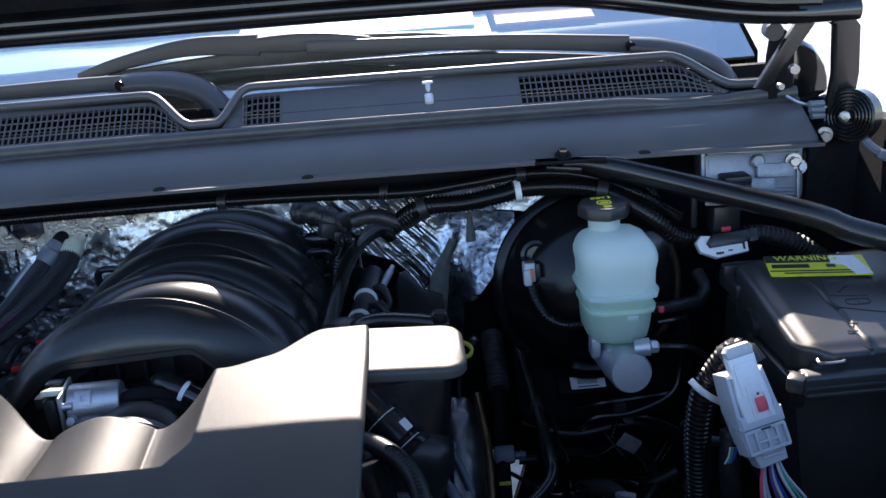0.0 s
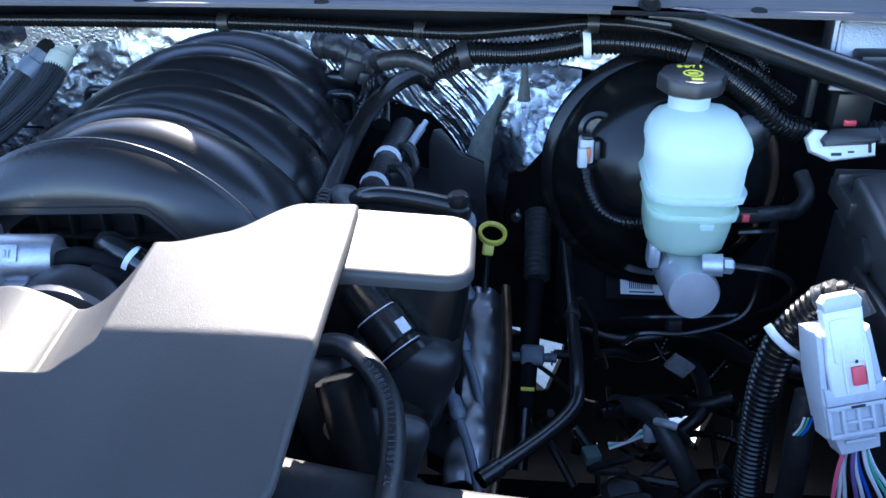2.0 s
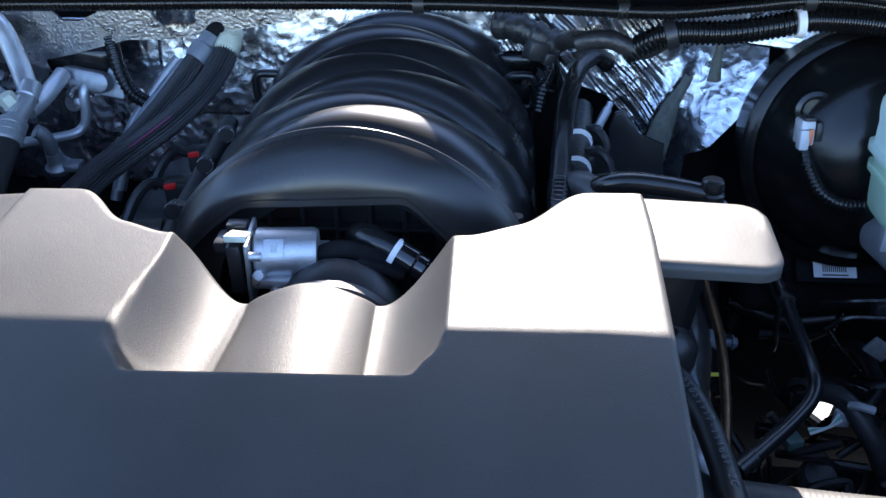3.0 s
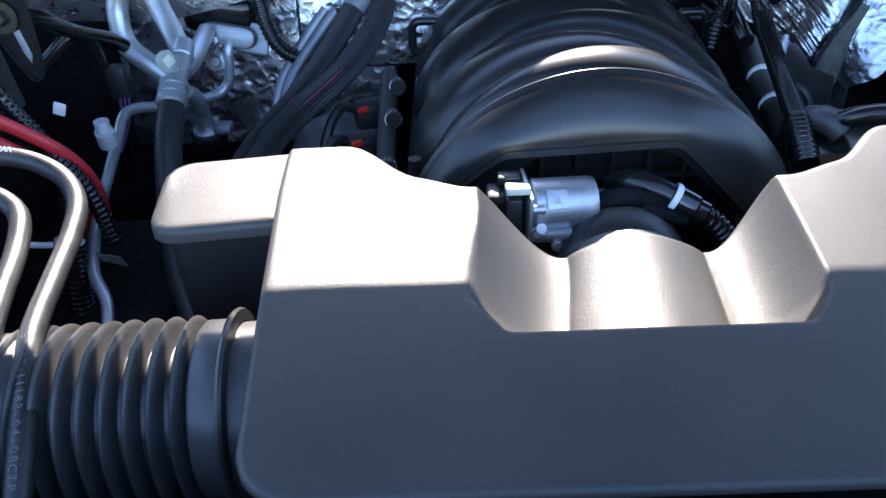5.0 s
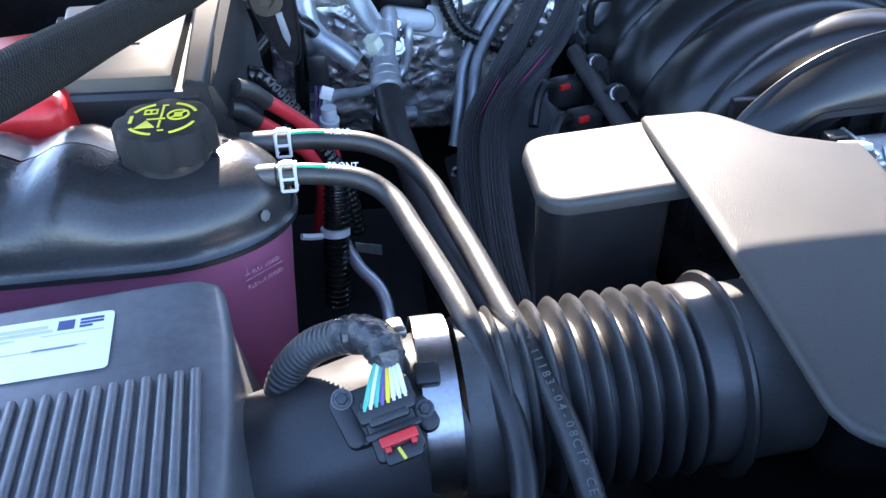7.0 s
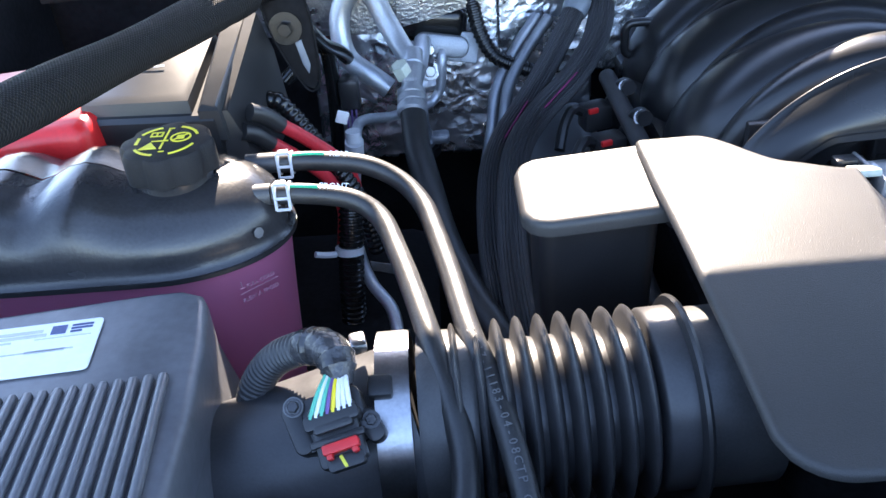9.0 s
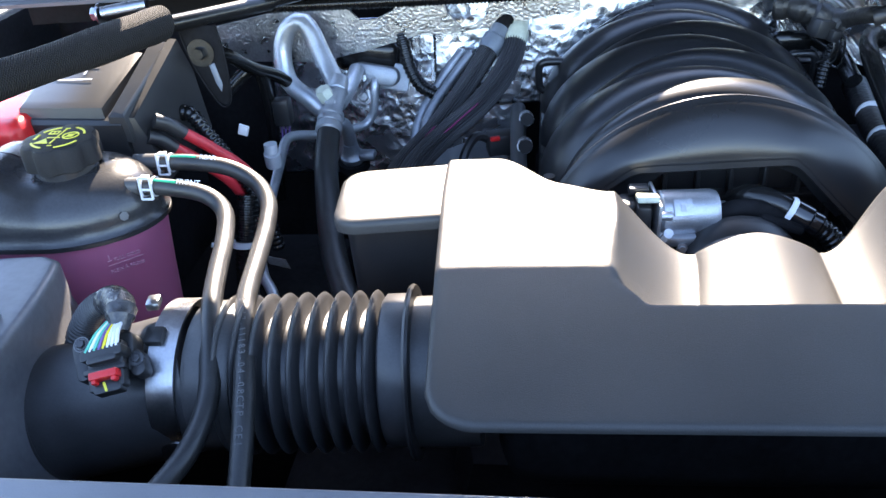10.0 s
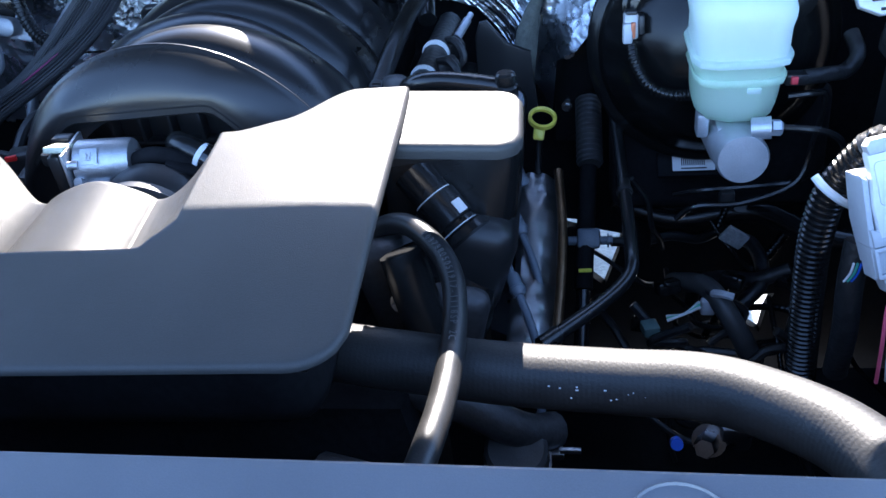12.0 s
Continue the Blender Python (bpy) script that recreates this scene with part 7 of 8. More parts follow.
part("cable_sleeve", tube([(-0.480, 0.591, 1.196), (-0.492, 0.598, 1.189), (-0.507, 0.604, 1.178), (-0.520, 0.606, 1.163), (-0.528, 0.604, 1.147), (-0.530, 0.602, 1.125)], 0.0105, 18, rib=0.0036, depth=0.09), "rubber", sensor)

moved(mf, 0.005, 0.0, 0.0)

# coolant tank
tk = thing("coolant_tank", (-0.68, 0.76, 1.0), "black topped coolant tank holding pink coolant", "coolant tank")
def lobe(x):
    """Swellings of the tank's top, with grooves between them."""
    k = ease(-0.622, -0.632, x)
    return k * (math.sqrt(math.sin(math.pi * (x + 0.625) / 0.064) ** 2 + 0.06) - 0.245) / 0.78


def tank_ring(z, grow, n=120, swell=0.0):
    ring = []
    for i in range(n):
        a = 2 * math.pi * i / n
        ca, sa = math.cos(a), math.sin(a)
        if ca > 0:
            x, y = -0.607 + (0.089 + grow) * ca, 0.770 + (0.064 + grow) * sa
        else:
            x, y = -0.607 - (0.30 + grow) * abs(ca), 0.770 + (0.064 + grow) * abs(sa) ** 0.3 * (1 if sa > 0 else -1) - 0.004 * abs(ca) * (1 if sa < 0 else 0)
        b = lobe(x) * swell
        ring.append((x, y - (0.35 * b if sa < 0 and grow > -0.035 else 0), z + b))
    return ring


part("upper_shell", loft([tank_ring(1.170, 0.004), tank_ring(1.173, 0.006), tank_ring(1.177, 0.002), tank_ring(1.185, 0.002), tank_ring(1.194, 0.0, swell=0.002), tank_ring(1.203, -0.005, swell=0.005), tank_ring(1.211, -0.012, swell=0.009), tank_ring(1.2165, -0.020, swell=0.011), tank_ring(1.220, -0.030, swell=0.012), tank_ring(1.2225, -0.042, swell=0.012), tank_ring(1.2235, -0.0636, swell=0.012)], caps=False), "tank", tk, "glossy black moulded upper shell", sharp=75)
part("lower_shell", loft([tank_ring(1.0, -0.012), tank_ring(1.05, -0.008), tank_ring(1.11, -0.004), tank_ring(1.171, 0.001)]), "coolant", tk, "translucent lower shell tinted by pink coolant", sharp=70)
part("mould_seam", loft([tank_ring(1.168, 0.001), tank_ring(1.1685, 0.006), tank_ring(1.172, 0.006), tank_ring(1.173, 0.001)], caps=False), "plastic", tk)
part("filler_neck", lathe([(0.04, 0), (0.034, 0.010), (0.028, 0.014), (0.028, 0.03)], (-0.592, 0.765, 1.205), (0, 0, 1), 32), "tank", tk)
TC = (-0.592, 0.765, 1.226)
tcap = part("cap", lathe([(0.029, 0), (0.0325, 0.002), (0.0325, 0.020), (0.0305, 0.0235), (0.029, 0.024), (0.0, 0.024)], TC, (0, 0, 1), 64, wobble=lambda a: 1 + 0.055 * math.cos(8 * a) - 0.015 * math.cos(16 * a)), "capmat", tk, "black scalloped cap with yellow pictograms")
tm = pose(TC[0], TC[1], TC[2] + 0.0241)


def arc_band(r, a0, a1, w, n=14, at=(0, 0)):
    inner = [(at[0] + r * math.cos(radians(a0 + (a1 - a0) * i / n)), at[1] + r * math.sin(radians(a0 + (a1 - a0) * i / n))) for i in range(n + 1)]
    outer = [(at[0] + (r + w) * math.cos(radians(a0 + (a1 - a0) * i / n)), at[1] + (r + w) * math.sin(radians(a0 + (a1 - a0) * i / n))) for i in range(n + 1)]
    return slab(inner + outer[::-1], 0.0001, 0.0006)


marks = [arc_band(0.0215, 20, 72, 0.002), arc_band(0.0215, 108, 150, 0.002), arc_band(0.0215, 212, 258, 0.002), arc_band(0.0215, 288, 340, 0.002),
         rbox((-0.001, 0.010, 0.0004), (0.0014, 0.02, 0.0005), 0), rbox((-0.001, -0.008, 0.0004), (0.0014, 0.010, 0.0005), 0), rbox((-0.004, -0.0005, 0.0004), (0.012, 0.0012, 0.0005), 0),
         slab([(-0.0165, -0.0125), (-0.0035, -0.0125), (-0.010, -0.0022)], 0.0001, 0.0006),
         rbox((-0.0085, 0.0075, 0.0004), (0.009, 0.0012, 0.0005), 0), rbox((-0.0085, 0.0135, 0.0004), (0.008, 0.0012, 0.0005), 0), rbox((-0.0125, 0.0105, 0.0004), (0.0012, 0.007, 0.0005), 0), rbox((-0.0045, 0.0105, 0.0004), (0.0012, 0.007, 0.0005), 0), rbox((-0.0085, 0.010, 0.0004), (0.0012, 0.005, 0.0005), 0),
         arc_band(0.0062, 0, 178, 0.0014, 16, (0.010, 0.004)), arc_band(0.0062, 182, 358, 0.0014, 16, (0.010, 0.004)), rbox((0.010, 0.004, 0.0004), (0.0055, 0.006, 0.0005), 0), rbox((0.010, 0.004, 0.0005), (0.015, 0.0011, 0.0005), 0, rz=45),
         rbox((0.0, 0.0195, 0.0004), (0.004, 0.001, 0.0005), 0), rbox((0.001, -0.0175, 0.0004), (0.004, 0.001, 0.0005), 0), rbox((-0.0205, 0.001, 0.0004), (0.0022, 0.010, 0.0005), 0)]
allm = joined(*marks)
allm.transform(tm)
part("cap_print", allm, "capink", tcap)
LVM = basis((-0.5385, 0.724, 1.145), (1, 0.85, 0), (0, 0.05, 1)) @ pose(0, 0, 0.0015)
part("level_print", joined(bars([(-0.0135, 0.0075, 0.004, 0.0006), (-0.0135, 0.0105, 0.0008, 0.005), (0, 0.003, 0.032, 0.0006)], LVM), text_bm("FULL COLD", 0.0046, LVM @ pose(0.002, 0.0072, 0.0004)), text_bm("PLEIN \u00c0 FROID", 0.0046, LVM @ pose(0.0, -0.0035, 0.0004))), "coolprint", tk)
part("date_code", bars([(0.0, 0.006 - 0.004 * i, 0.006, 0.0022) for i in range(4)], pose(-0.5555, 0.776, 1.2205, 4, 12, 8)), "ink", tk)
part("date_wheel", lathe([(0.0042, 0), (0.0042, 0.0006), (0.003, 0.0008)], (-0.5315, 0.7305, 1.189), (0.75, -0.65, 0.2), 7), "pale", tk)
for nm, p in (("rear", (-0.535, 0.807, 1.205)), ("front", (-0.535, 0.757, 1.205))):
    part("nipple", rod((p[0] - 0.015, p[1], p[2]), (p[0] + 0.012, p[1], p[2]), 0.008, 14), "rubber", tk)

HOSES = {
    "rear": [(-0.527, 0.807, 1.204), (-0.50, 0.807, 1.204), (-0.46, 0.805, 1.199), (-0.432, 0.796, 1.188), (-0.414, 0.772, 1.179), (-0.404, 0.730, 1.176), (-0.395, 0.675, 1.178), (-0.386, 0.616, 1.178), (-0.375, 0.575, 1.170), (-0.366, 0.535, 1.156), (-0.360, 0.495, 1.134), (-0.356, 0.44, 1.10)],
    "front": [(-0.522, 0.756, 1.205), (-0.50, 0.756, 1.204), (-0.465, 0.755, 1.197), (-0.444, 0.742, 1.187), (-0.431, 0.702, 1.182), (-0.419, 0.650, 1.183), (-0.410, 0.610, 1.180), (-0.400, 0.570, 1.168), (-0.394, 0.540, 1.152), (-0.396, 0.510, 1.140), (-0.405, 0.485, 1.132), (-0.43, 0.450, 1.118), (-0.47, 0.41, 1.10)],
}
for nm, word in (("rear", "REAR"), ("front", "FRONT")):
    pts = HOSES[nm]
    vhose = thing("coolant_vent_hose", pts[0], "black rubber coolant vent hose with a white spring clamp", "hose", group="coolant vent hoses")
    part("hose", tube(pts, 0.0078, 14), "hose", vhose)
    c = Vector(pts[0]) + Vector((0.008, 0, 0))
    ringset = [lathe([(0.0083, 0), (0.0092, 0), (0.0092, 0.0022), (0.0083, 0.0022)], c + Vector((dx, 0, 0)), (1, 0, 0), 20, caps=False) for dx in (-0.006, 0.004)]
    cage = [rod(c + Vector((dx, -0.0095, -0.008)), c + Vector((dx, -0.0075, 0.012)), 0.0012, 6) for dx in (-0.005, 0.005)] + [rod(c + Vector((-0.005, y, z)), c + Vector((0.005, y, z)), 0.0012, 6) for y, z in ((-0.0095, -0.008), (-0.009, 0.001), (-0.0075, 0.012))]
    part("clamp", joined(*ringset, *cage, rbox(c + Vector((0, -0.005, 0.0115)), (0.008, 0.006, 0.003), 0.001)), "grey", vhose)
    part("stripe", tube([Vector(p) + Vector((0, -0.002, 0.0068)) for p in ((pts[0][0] + 0.014, pts[0][1], pts[0][2]), (pts[1][0], pts[1][1], pts[1][2] + 0.0002), (pts[1][0] + 0.012, pts[1][1], pts[1][2] - 0.0008))], 0.0016, 6, step=0.003), "green", vhose)
    part("print_word", text_bm(word, 0.0066, basis((pts[1][0] + 0.024, pts[1][1] - 0.0035, pts[1][2] + 0.0062), (1, 0, -0.1), (0, 0.8, 0.6))), "white", vhose)
    if nm == "rear":
        part("part_print", lettering("51917-11183-04-08CTP CE1", pts[7:12], 0.0070, (0.0, -0.50, 0.80), 0.0078), "pale", vhose, "pale part number print")

# battery with its fuse block
bt = thing("battery", (-0.72, 0.93, 1.0), "car battery with a red terminal cover and black fuse block", "battery")
part("case", rbox((-0.72, 0.95, 1.08), (0.26, 0.2, 0.22), 0.012), "dark", bt)
part("red_cover", rbox((-0.775, 0.915, 1.195), (0.20, 0.17, 0.07), 0.012, 3, ry=-4), "red", bt, "red plastic terminal cover")
part("fuse_block", loft([[(-0.700, 0.858, 1.170), (-0.578, 0.858, 1.170), (-0.572, 0.965, 1.185), (-0.705, 0.965, 1.185)], [(-0.703, 0.856, 1.226), (-0.582, 0.856, 1.222), (-0.566, 0.965, 1.250), (-0.707, 0.965, 1.250)], [(-0.700, 0.859, 1.230), (-0.585, 0.859, 1.226), (-0.569, 0.965, 1.254), (-0.704, 0.965, 1.254)]]), "plastic", bt)
part("block_lid", loft([[(-0.692, 0.862, 1.228), (-0.600, 0.862, 1.226), (-0.592, 0.962, 1.250), (-0.696, 0.962, 1.250)], [(-0.690, 0.864, 1.240), (-0.602, 0.864, 1.238), (-0.594, 0.960, 1.262), (-0.694, 0.960, 1.262)], [(-0.685, 0.872, 1.2445), (-0.607, 0.872, 1.2425), (-0.600, 0.956, 1.265), (-0.690, 0.956, 1.265)]]), "fuselid", bt)
part("block_sign", bars([(0, 0.012, 0.04, 0.002), (0, -0.012, 0.04, 0.002), (-0.02, 0, 0.002, 0.026), (0.008, 0.004, 0.002, 0.014)], pose(-0.648, 0.918, 1.2562, 14.5)), "greyink", bt)
part("block_rail", loft([[(-0.593, 0.857, 1.205), (-0.574, 0.857, 1.203), (-0.560, 0.966, 1.240), (-0.585, 0.966, 1.240)], [(-0.594, 0.857, 1.231), (-0.577, 0.857, 1.230), (-0.563, 0.966, 1.268), (-0.587, 0.966, 1.268)], [(-0.591, 0.862, 1.235), (-0.580, 0.862, 1.234), (-0.566, 0.964, 1.272), (-0.584, 0.964, 1.272)]]), "fuselid", bt)
part("block_side", loft([[(-0.580, 0.860, 1.150), (-0.556, 0.872, 1.150), (-0.540, 0.972, 1.170), (-0.575, 0.972, 1.170)], [(-0.578, 0.860, 1.205), (-0.562, 0.866, 1.200), (-0.546, 0.970, 1.238), (-0.568, 0.970, 1.240)], [(-0.577, 0.862, 1.228), (-0.572, 0.866, 1.226), (-0.555, 0.966, 1.274), (-0.564, 0.966, 1.275)]]), "plastic", bt)
for k, (a, b) in enumerate((((-0.550, 0.878, 1.192), (-0.488, 0.925, 1.105)), ((-0.541, 0.886, 1.205), (-0.472, 0.938, 1.112)))):
    a, b = Vector(a), Vector(b)
    bcab = thing("battery_cable", tuple(a), "red battery cable with a black heat shrink end", "cable", group="battery cables")
    part("jacket", tube([a, a.lerp(b, 0.35) + Vector((0, 0, 0.003)), a.lerp(b, 0.72), a.lerp(b, 0.80) + Vector((0.0, 0.02, -0.04)), a.lerp(b, 0.80) + Vector((-0.01, 0.04, -0.10))], 0.0062, 12), "redcable", bcab)
    part("shrink_end", tube([a - (b - a) * 0.22 + Vector((0, 0, -0.006)), a - (b - a) * 0.08, a.lerp(b, 0.03), a.lerp(b, 0.08)], 0.0076, 12), "plastic", bcab)
solo("ground_cable", tube([(-0.56, 0.93, 1.20), (-0.545, 0.93, 1.205), (-0.53, 0.925, 1.19), (-0.505, 0.92, 1.15), (-0.48, 0.92, 1.10), (-0.47, 0.92, 1.04)], 0.0085, 12, rib=0.006), "loom", "black corrugated battery cable sleeve", "cable")
solo("wiring_loom", tube([(-0.485, 0.90, 1.12), (-0.488, 0.885, 1.085), (-0.492, 0.875, 1.05), (-0.495, 0.865, 1.0), (-0.50, 0.86, 0.92)], 0.0125, 12, rib=0.0055), "loom", "black corrugated harness going down beside the battery", "wiring loom")
solo("cable_tie", joined(lathe([(0.0135, -0.003), (0.0135, 0.003)], (-0.491, 0.877, 1.072), (0.05, 0.25, 1), 18), tube([(-0.503, 0.868, 1.074), (-0.512, 0.862, 1.078), (-0.520, 0.858, 1.082)], 0.003, 6)), "grey", "pale grey cable tie round a corrugated harness", "cable tie")

# hood strut and its bracket
hs = thing("hood_strut", (-0.56, 0.94, 1.28), "hood gas strut in a dusty woven black sleeve", "gas strut")
d0, d1 = Vector((-0.80, 0.385, 1.31)), Vector((-0.557, 0.945, 1.2975))
part("sleeve", tube([d0, d0.lerp(d1, 0.4) + Vector((-0.004, 0, 0.002)), d0.lerp(d1, 0.8), d1], 0.0195, 18, flat=0.8, radius=lambda f: 1.05 + 0.06 * math.sin(f * 23) + 0.08 * (f > 0.96)), "weave", hs)
part("rod", rod(d1 - (d1 - d0) * 0.05, (-0.473, 1.05, 1.287), 0.009, 16), "satin", hs)
part("rod", rod((-0.475, 1.047, 1.287), (-0.30, 1.30, 1.275), 0.007, 16), "satin", hs)
bk = thing("fender_bracket", (-0.525, 0.965, 1.2), "black stamped bracket with a flange bolt", "bracket")
bmx = basis((-0.531, 0.967, 1.258), (1, 0.12, 0), (0.02, 0.1, 1))
part("plate", slab([(-0.020, 0.028), (0.020, 0.028), (0.024, 0.0), (0.024, -0.046), (0.018, -0.060), (0.008, -0.055), (-0.012, -0.010)], -0.004, 0.0, 0.001, bmx), "dark", bk)
part("plate_rim", tube([bmx @ Vector(q) for q in ((-0.020, 0.028, 0.001), (-0.012, -0.01, 0.001), (0.008, -0.055, 0.001), (0.018, -0.060, 0.001), (0.024, -0.046, 0.001), (0.024, 0.0, 0.001), (0.020, 0.028, 0.001))], 0.0011, 8), "dark", bk)
# Pale raised patch that paints the reflection at the bracket's slot.
part("slot_glint", slab([(0.006, -0.014), (0.012, -0.012), (0.017, -0.036), (0.0145, -0.044), (0.010, -0.034)], 0.0, 0.0012, 0.0004, bmx), "lead", bk)
part("bolt", joined(bolt(bmx @ Vector((0, 0, 0.001)), (0, -1, 0.1), 0.009, 0.010), lathe([(0.015, 0), (0.015, 0.003)], bmx @ Vector((0, 0, 0)), (0, -1, 0.1), 24)), "satin", bk)
solo("bracket_stud", joined(rod((-0.66, 1.02, 1.29), (-0.61, 1.03, 1.295), 0.008, 12), bolt((-0.662, 1.02, 1.29), (-1, 0, 0), 0.010, 0.010)), "steel", "plated stud behind the battery", "stud")

# air conditioning lines
ac = thing("ac_line", (-0.43, 1.1, 1.05), "bare aluminium air conditioning pipes on a bolted block", "pipe")
part("loop_pipe", tube([(-0.452, 1.128, 1.120), (-0.47, 1.132, 1.135), (-0.497, 1.145, 1.155), (-0.503, 1.158, 1.19), (-0.492, 1.162, 1.218), (-0.472, 1.160, 1.229), (-0.460, 1.155, 1.218), (-0.449, 1.145, 1.196), (-0.436, 1.13, 1.174), (-0.423, 1.11, 1.157)], 0.012, 16), "alu", ac)
part("tee", joined(tube([(-0.421, 1.118, 1.165), (-0.421, 1.098, 1.153), (-0.423, 1.075, 1.143), (-0.424, 1.05, 1.131)], 0.0118, 16), tube([(-0.410, 1.172, 1.158), (-0.412, 1.150, 1.152), (-0.416, 1.125, 1.144), (-0.421, 1.095, 1.140)], 0.0100, 14), lathe([(0.0128, 0), (0.0138, 0.002), (0.0128, 0.004)], (-0.4215, 1.102, 1.1555), (0, -0.9, -0.45), 18, caps=False)), "alu", ac)
part("service_cap", joined(lathe([(0.0085, 0), (0.0105, 0.002), (0.0105, 0.016), (0.009, 0.018), (0, 0.018)], (-0.430, 1.085, 1.150), (-0.30, -0.25, 0.9), 6)), "beige", ac, "pale green service cap")
part("hose_print", bars([(-0.006 + 0.003 * i, 0, 0.0016, 0.004) for i in range(5)], basis((-0.4235, 1.068, 1.1535), (1, 0, 0), (0, 0.85, 0.5))), "greyink", ac)
part("crimp", lathe([(0.0130, 0), (0.0160, 0.001), (0.0160, 0.007), (0.0148, 0.008), (0.0148, 0.010), (0.0162, 0.011), (0.0162, 0.017), (0.0150, 0.018), (0.0150, 0.020), (0.0165, 0.021), (0.0165, 0.028), (0.014, 0.030)], (-0.4235, 1.066, 1.140), (-0.01, -0.87, -0.5), 24), "alu", ac)
part("rubber_hose", tube([(-0.4235, 1.045, 1.127), (-0.420, 1.00, 1.105), (-0.412, 0.96, 1.088), (-0.398, 0.90, 1.058), (-0.378, 0.845, 1.035), (-0.35, 0.79, 1.01), (-0.33, 0.74, 0.97)], 0.0142, 18), "hose", ac)
part("block", slab(rounded(0.066, 0.026, 0.0125, 6), -0.008, 0.012, 0.004, basis((-0.388, 1.186, 1.146), (1, -0.08, -0.17), (0, 0.3, 1))), "dullalu", ac)
part("block_plate", slab(rounded(0.084, 0.036, 0.003), -0.014, -0.009, 0.001, basis((-0.385, 1.186, 1.145), (1, -0.08, -0.17), (0, 0.3, 1))), "dullalu", ac)
part("block_stud", rod((-0.401, 1.176, 1.141), (-0.402, 1.158, 1.133), 0.0035, 10), "steel", ac)
part("block_nut", joined(bolt((-0.402, 1.176, 1.145), (0, -1, 0.3), 0.008, 0.012), bolt((-0.403, 1.166, 1.122), (0, -1, 0.3), 0.009, 0.008)), "steel", ac)
part("small_pipe", tube([(-0.388, 1.178, 1.142), (-0.389, 1.170, 1.132), (-0.392, 1.168, 1.105), (-0.398, 1.166, 1.09), (-0.412, 1.155, 1.083), (-0.45, 1.11, 1.093), (-0.477, 1.08, 1.105), (-0.487, 1.062, 1.105), (-0.488, 1.03, 1.09), (-0.489, 0.985, 1.07), (-0.488, 0.94, 1.055), (-0.482, 0.90, 1.042), (-0.469, 0.86, 1.036), (-0.450, 0.83, 1.026), (-0.445, 0.80, 1.004), (-0.443, 0.77, 0.96)], 0.006, 12), "alu", ac)
part("service_port", joined(rod((-0.487, 1.006, 1.10), (-0.485, 1.0, 1.118), 0.010, 12), rod((-0.485, 1.0, 1.118), (-0.485, 1.0, 1.130), 0.008, 12)), "grey", ac, "pale grey service port cap")
part("valve", joined(lathe([(0.015, 0), (0.0165, 0.003), (0.0165, 0.008), (0.013, 0.011), (0.0105, 0.018), (0.0095, 0.028)], (-0.418, 1.122, 1.050), (0, -0.25, 1), 24), rbox((-0.397, 1.118, 1.058), (0.022, 0.02, 0.012), 0.004), tube([(-0.418, 1.115, 1.078), (-0.417, 1.110, 1.095), (-0.420, 1.105, 1.108), (-0.424, 1.102, 1.112)], 0.0088, 14)), "dullalu", ac)
part("valve_seat", lathe([(0.021, -0.012), (0.021, 0.0)], (-0.418, 1.122, 1.050), (0, -0.25, 1), 24), "dark", ac)
part("foil_tag", crumpled(lambda u, v: (-0.470 + 0.024 * u, 0.884 - 0.01 * v, 1.034 + 0.018 * v - 0.006 * u), 10, 8, 0.004, 6.1, 0.0008), "felt", ac)
part("seal_boot", rbox((-0.40, 1.21, 1.165), (0.09, 0.03, 0.05), 0.015, 3, ry=8), "loom", ac)
moved(ac, -0.004, 0.007, 0.002)
cs = thing("corrugated_hose", (-0.32, 1.18, 1.1), "black corrugated hose in front of the foil", "hose")
part("sleeve", tube([(-0.356, 1.21, 1.215), (-0.352, 1.20, 1.19), (-0.345, 1.19, 1.16), (-0.33, 1.18, 1.135), (-0.305, 1.172, 1.123), (-0.275, 1.165, 1.113)], 0.0095, 14, rib=0.006), "loom", cs)
bpl = [[(-0.235, 1.175, 1.185), (-0.250, 1.155, 1.166), (-0.275, 1.125, 1.137), (-0.305, 1.09, 1.108), (-0.335, 1.04, 1.09), (-0.352, 0.98, 1.075), (-0.357, 0.9, 1.045), (-0.352, 0.83, 1.01), (-0.345, 0.76, 0.95)],
       [(-0.203, 1.185, 1.19), (-0.207, 1.165, 1.177), (-0.222, 1.13, 1.157), (-0.25, 1.095, 1.135), (-0.29, 1.06, 1.112), (-0.318, 1.01, 1.098), (-0.333, 0.94, 1.080), (-0.338, 0.86, 1.045), (-0.332, 0.79, 1.0), (-0.325, 0.74, 0.94)]]
for k, pts in enumerate(bpl):
    hb = thing("heater_hose", pts[0], "black braided heater hose with a crimped fitting", "hose", group="heater hoses")
    part("braid", tube(pts, 0.0148 if k else 0.0128, 52, step=0.005, flute=0.09), "braid", hb, sharp=12)
    e = Vector(pts[0])
    dv = (e - Vector(pts[1])).normalized()
    part("fitting", lathe([(0.014, -0.006), (0.0155, 0), (0.0155, 0.014), (0.013, 0.016), (0.013, 0.03)], e, dv, 22), "beige" if k else "lead", hb)
    part("stripe", tube([Vector(p) + Vector((0.004, -0.009, 0.0095)) for p in pts[3:5]], 0.0009, 6), "magenta", hb)
    part("pipe", rod(e + dv * 0.03, e + dv * 0.06, 0.012), "plastic" if k else "dark", hb)
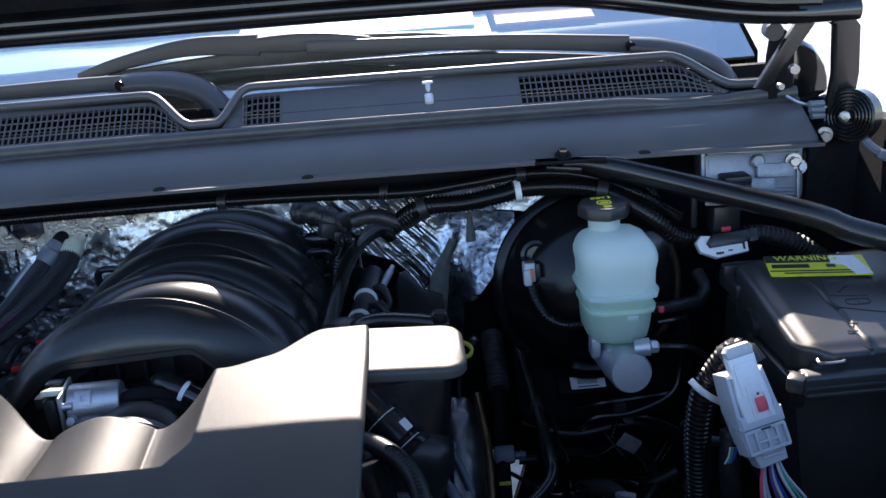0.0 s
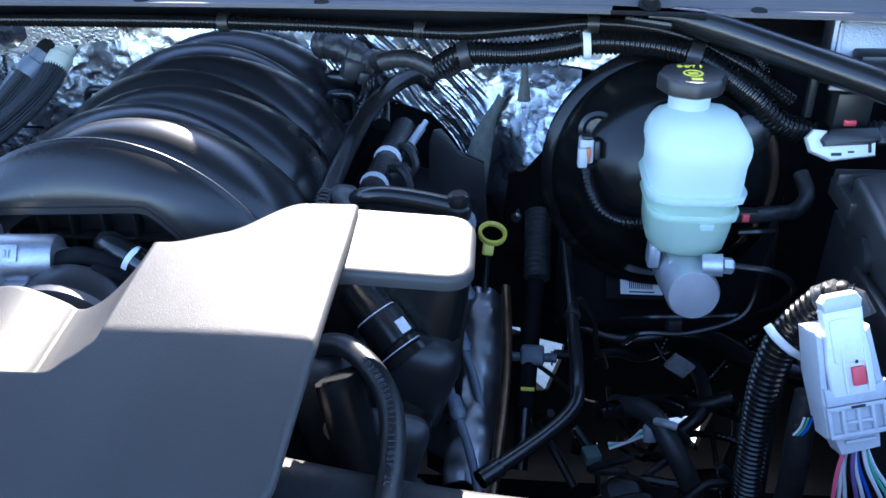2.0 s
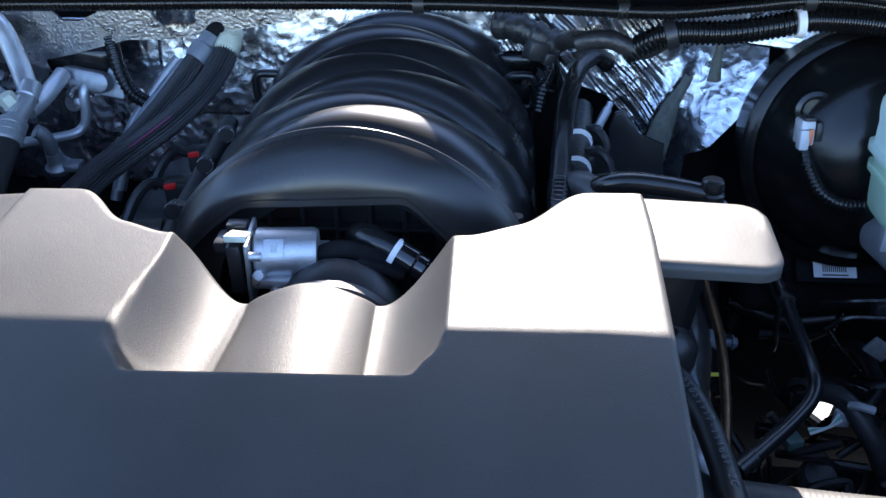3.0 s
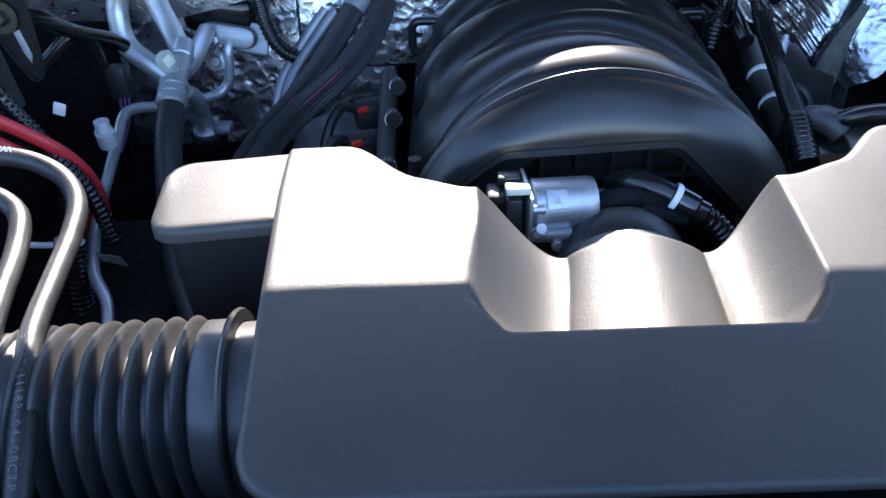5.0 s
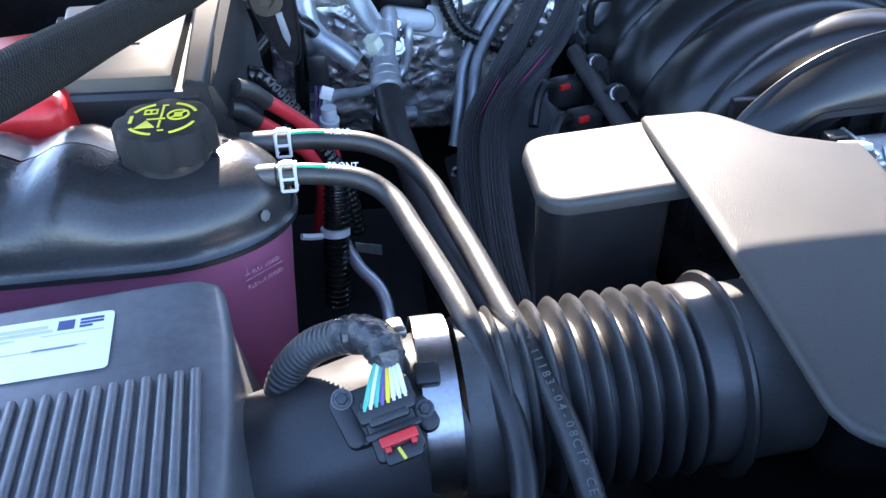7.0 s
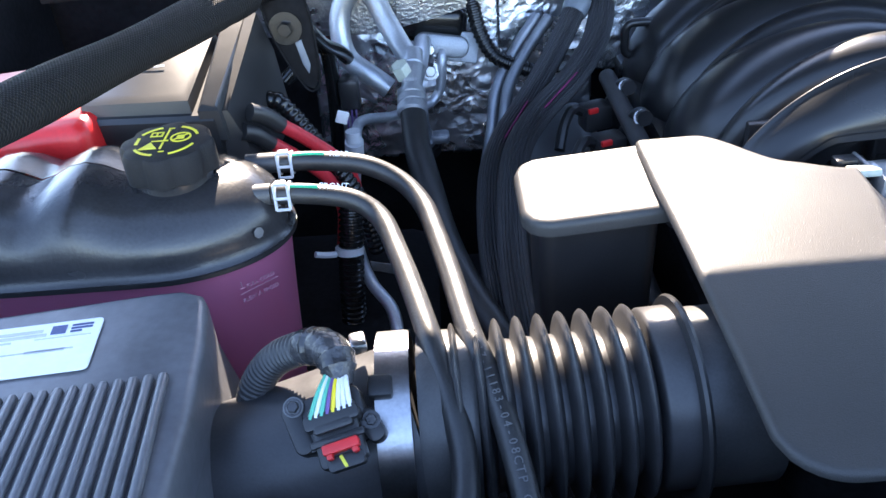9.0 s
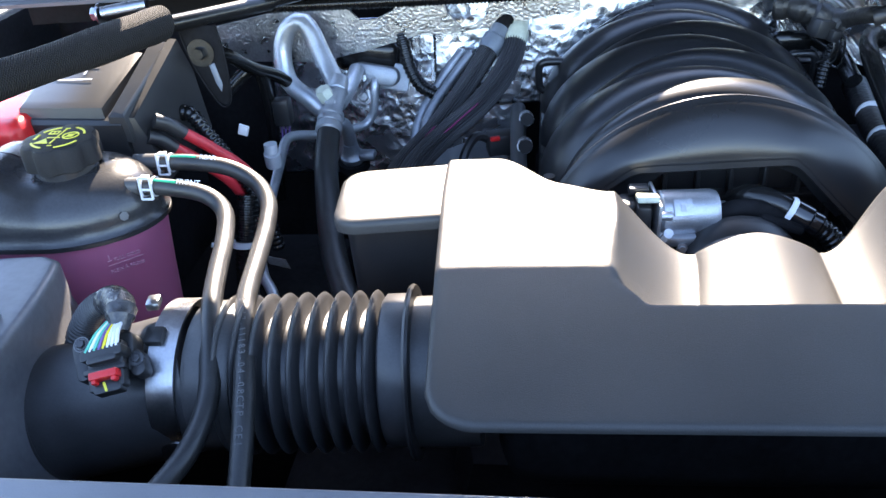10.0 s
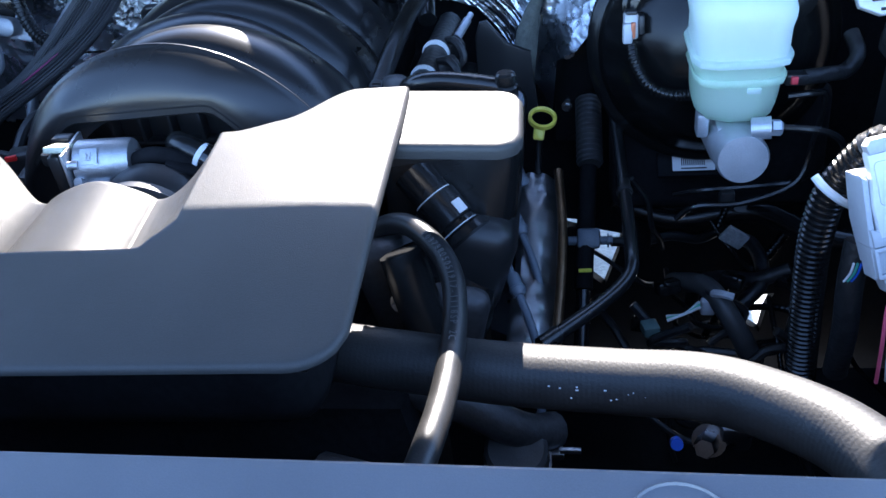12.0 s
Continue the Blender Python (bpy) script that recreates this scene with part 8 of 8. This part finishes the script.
for pts in ([(-0.262, 1.20, 1.17), (-0.29, 1.18, 1.14), (-0.315, 1.15, 1.11), (-0.325, 1.12, 1.08), (-0.335, 1.10, 1.04)], [(-0.275, 1.21, 1.17), (-0.305, 1.19, 1.135), (-0.33, 1.16, 1.10), (-0.34, 1.13, 1.06), (-0.35, 1.11, 1.02)]):
    solo("heater_pipe", tube(pts, 0.007, 12), "dullalu", "bare aluminium heater pipe beside the braided hoses", "pipe", group="heater pipes")

# injectors and plugs on that bank
inj = thing("fuel_rail", (-0.20, 1.0, 1.05), "black fuel rail with injector plugs and red locks", "fuel rail", group="fuel rails")
part("rail", tube([(-0.19, 0.86, 1.09), (-0.193, 0.95, 1.10), (-0.197, 1.05, 1.105), (-0.2, 1.15, 1.11)], 0.010, 12), "rubber", inj)
for y in (0.92, 1.02, 1.10):
    pl = part("injector_plug", joined(rbox((-0.222, y, 1.085), (0.034, 0.028, 0.03), 0.005, rz=15), tube([(-0.235, y, 1.09), (-0.25, y - 0.012, 1.10), (-0.262, y - 0.03, 1.09), (-0.27, y - 0.05, 1.07)], 0.006, 8), tube([(-0.20, y + 0.02, 1.09), (-0.19, y + 0.01, 1.115), (-0.187, y - 0.01, 1.12)], 0.0085, 10)), "plastic", inj)
    part("red_lock", rbox((-0.227, y - 0.016, 1.098), (0.012, 0.005, 0.006), 0.001, rz=20), "red", pl)
    part("white_band", lathe([(0.0092, -0.002), (0.0092, 0.002)], (-0.188, y - 0.003, 1.118), (0, 1, -0.3), 14), "white", pl)
vl = thing("valve_cover_left", (-0.262, 1.0, 0.95), "black moulded valve cover under the heater hoses", "valve cover")
part("cover", rbox((-0.262, 1.0, 1.0), (0.125, 0.43, 0.09), 0.02, 3, ry=-20), "plastic", vl)
part("flange", rbox((-0.277, 1.0, 0.962), (0.150, 0.445, 0.012), 0.004, 2, ry=-20), "plastic", vl)
for y in (0.83, 0.94, 1.06, 1.17):
    part("cover_bolt", bolt((-0.338, y, 0.947), (-0.34, 0, 0.94), 0.007, 0.008), "steel", vl)
sp = thing("pressure_plug", (-0.50, 1.11, 1.1), "black pressure switch plug with violet wires", "connector")
part("plug", rbox((-0.498, 1.10, 1.135), (0.022, 0.022, 0.035), 0.004), "plastic", sp)
for k in range(3):
    part("wire", tube([(-0.503 + 0.005 * k, 1.10, 1.118), (-0.505 + 0.004 * k, 1.095, 1.09), (-0.515, 1.09, 1.05)], 0.0012, 6), "wire_v", sp)
solo("white_clip", rbox((-0.487, 0.93, 1.183), (0.011, 0.003, 0.012), 0.001, ry=20), "grey", "small white tape flag on a cable", "tape flag")
solo("dark_cable", tube([(-0.56, 1.06, 1.17), (-0.52, 1.08, 1.20), (-0.515, 1.10, 1.16), (-0.52, 1.11, 1.08), (-0.53, 1.12, 1.0)], 0.008, 10), "loom", "black cable beside the air conditioning pipes", "cable")
solo("dark_cable", tube([(-0.53, 0.985, 1.252), (-0.52, 1.01, 1.240), (-0.515, 1.07, 1.203), (-0.504, 1.13, 1.17), (-0.49, 1.17, 1.13)], 0.008, 10), "loom", "black cable crossing below the foil shelf", "cable")
latch = thing("latch_wiring", (-0.27, 0.70, 0.9), "small row of pale plugs low behind the radiator cover", "connector")
part("plug_row", joined(*[rbox((-0.285 + 0.013 * i, 0.716, 0.902), (0.006, 0.012, 0.022), 0.001) for i in range(5)], rbox((-0.26, 0.722, 0.895), (0.075, 0.01, 0.02), 0.002)), "teal", latch)
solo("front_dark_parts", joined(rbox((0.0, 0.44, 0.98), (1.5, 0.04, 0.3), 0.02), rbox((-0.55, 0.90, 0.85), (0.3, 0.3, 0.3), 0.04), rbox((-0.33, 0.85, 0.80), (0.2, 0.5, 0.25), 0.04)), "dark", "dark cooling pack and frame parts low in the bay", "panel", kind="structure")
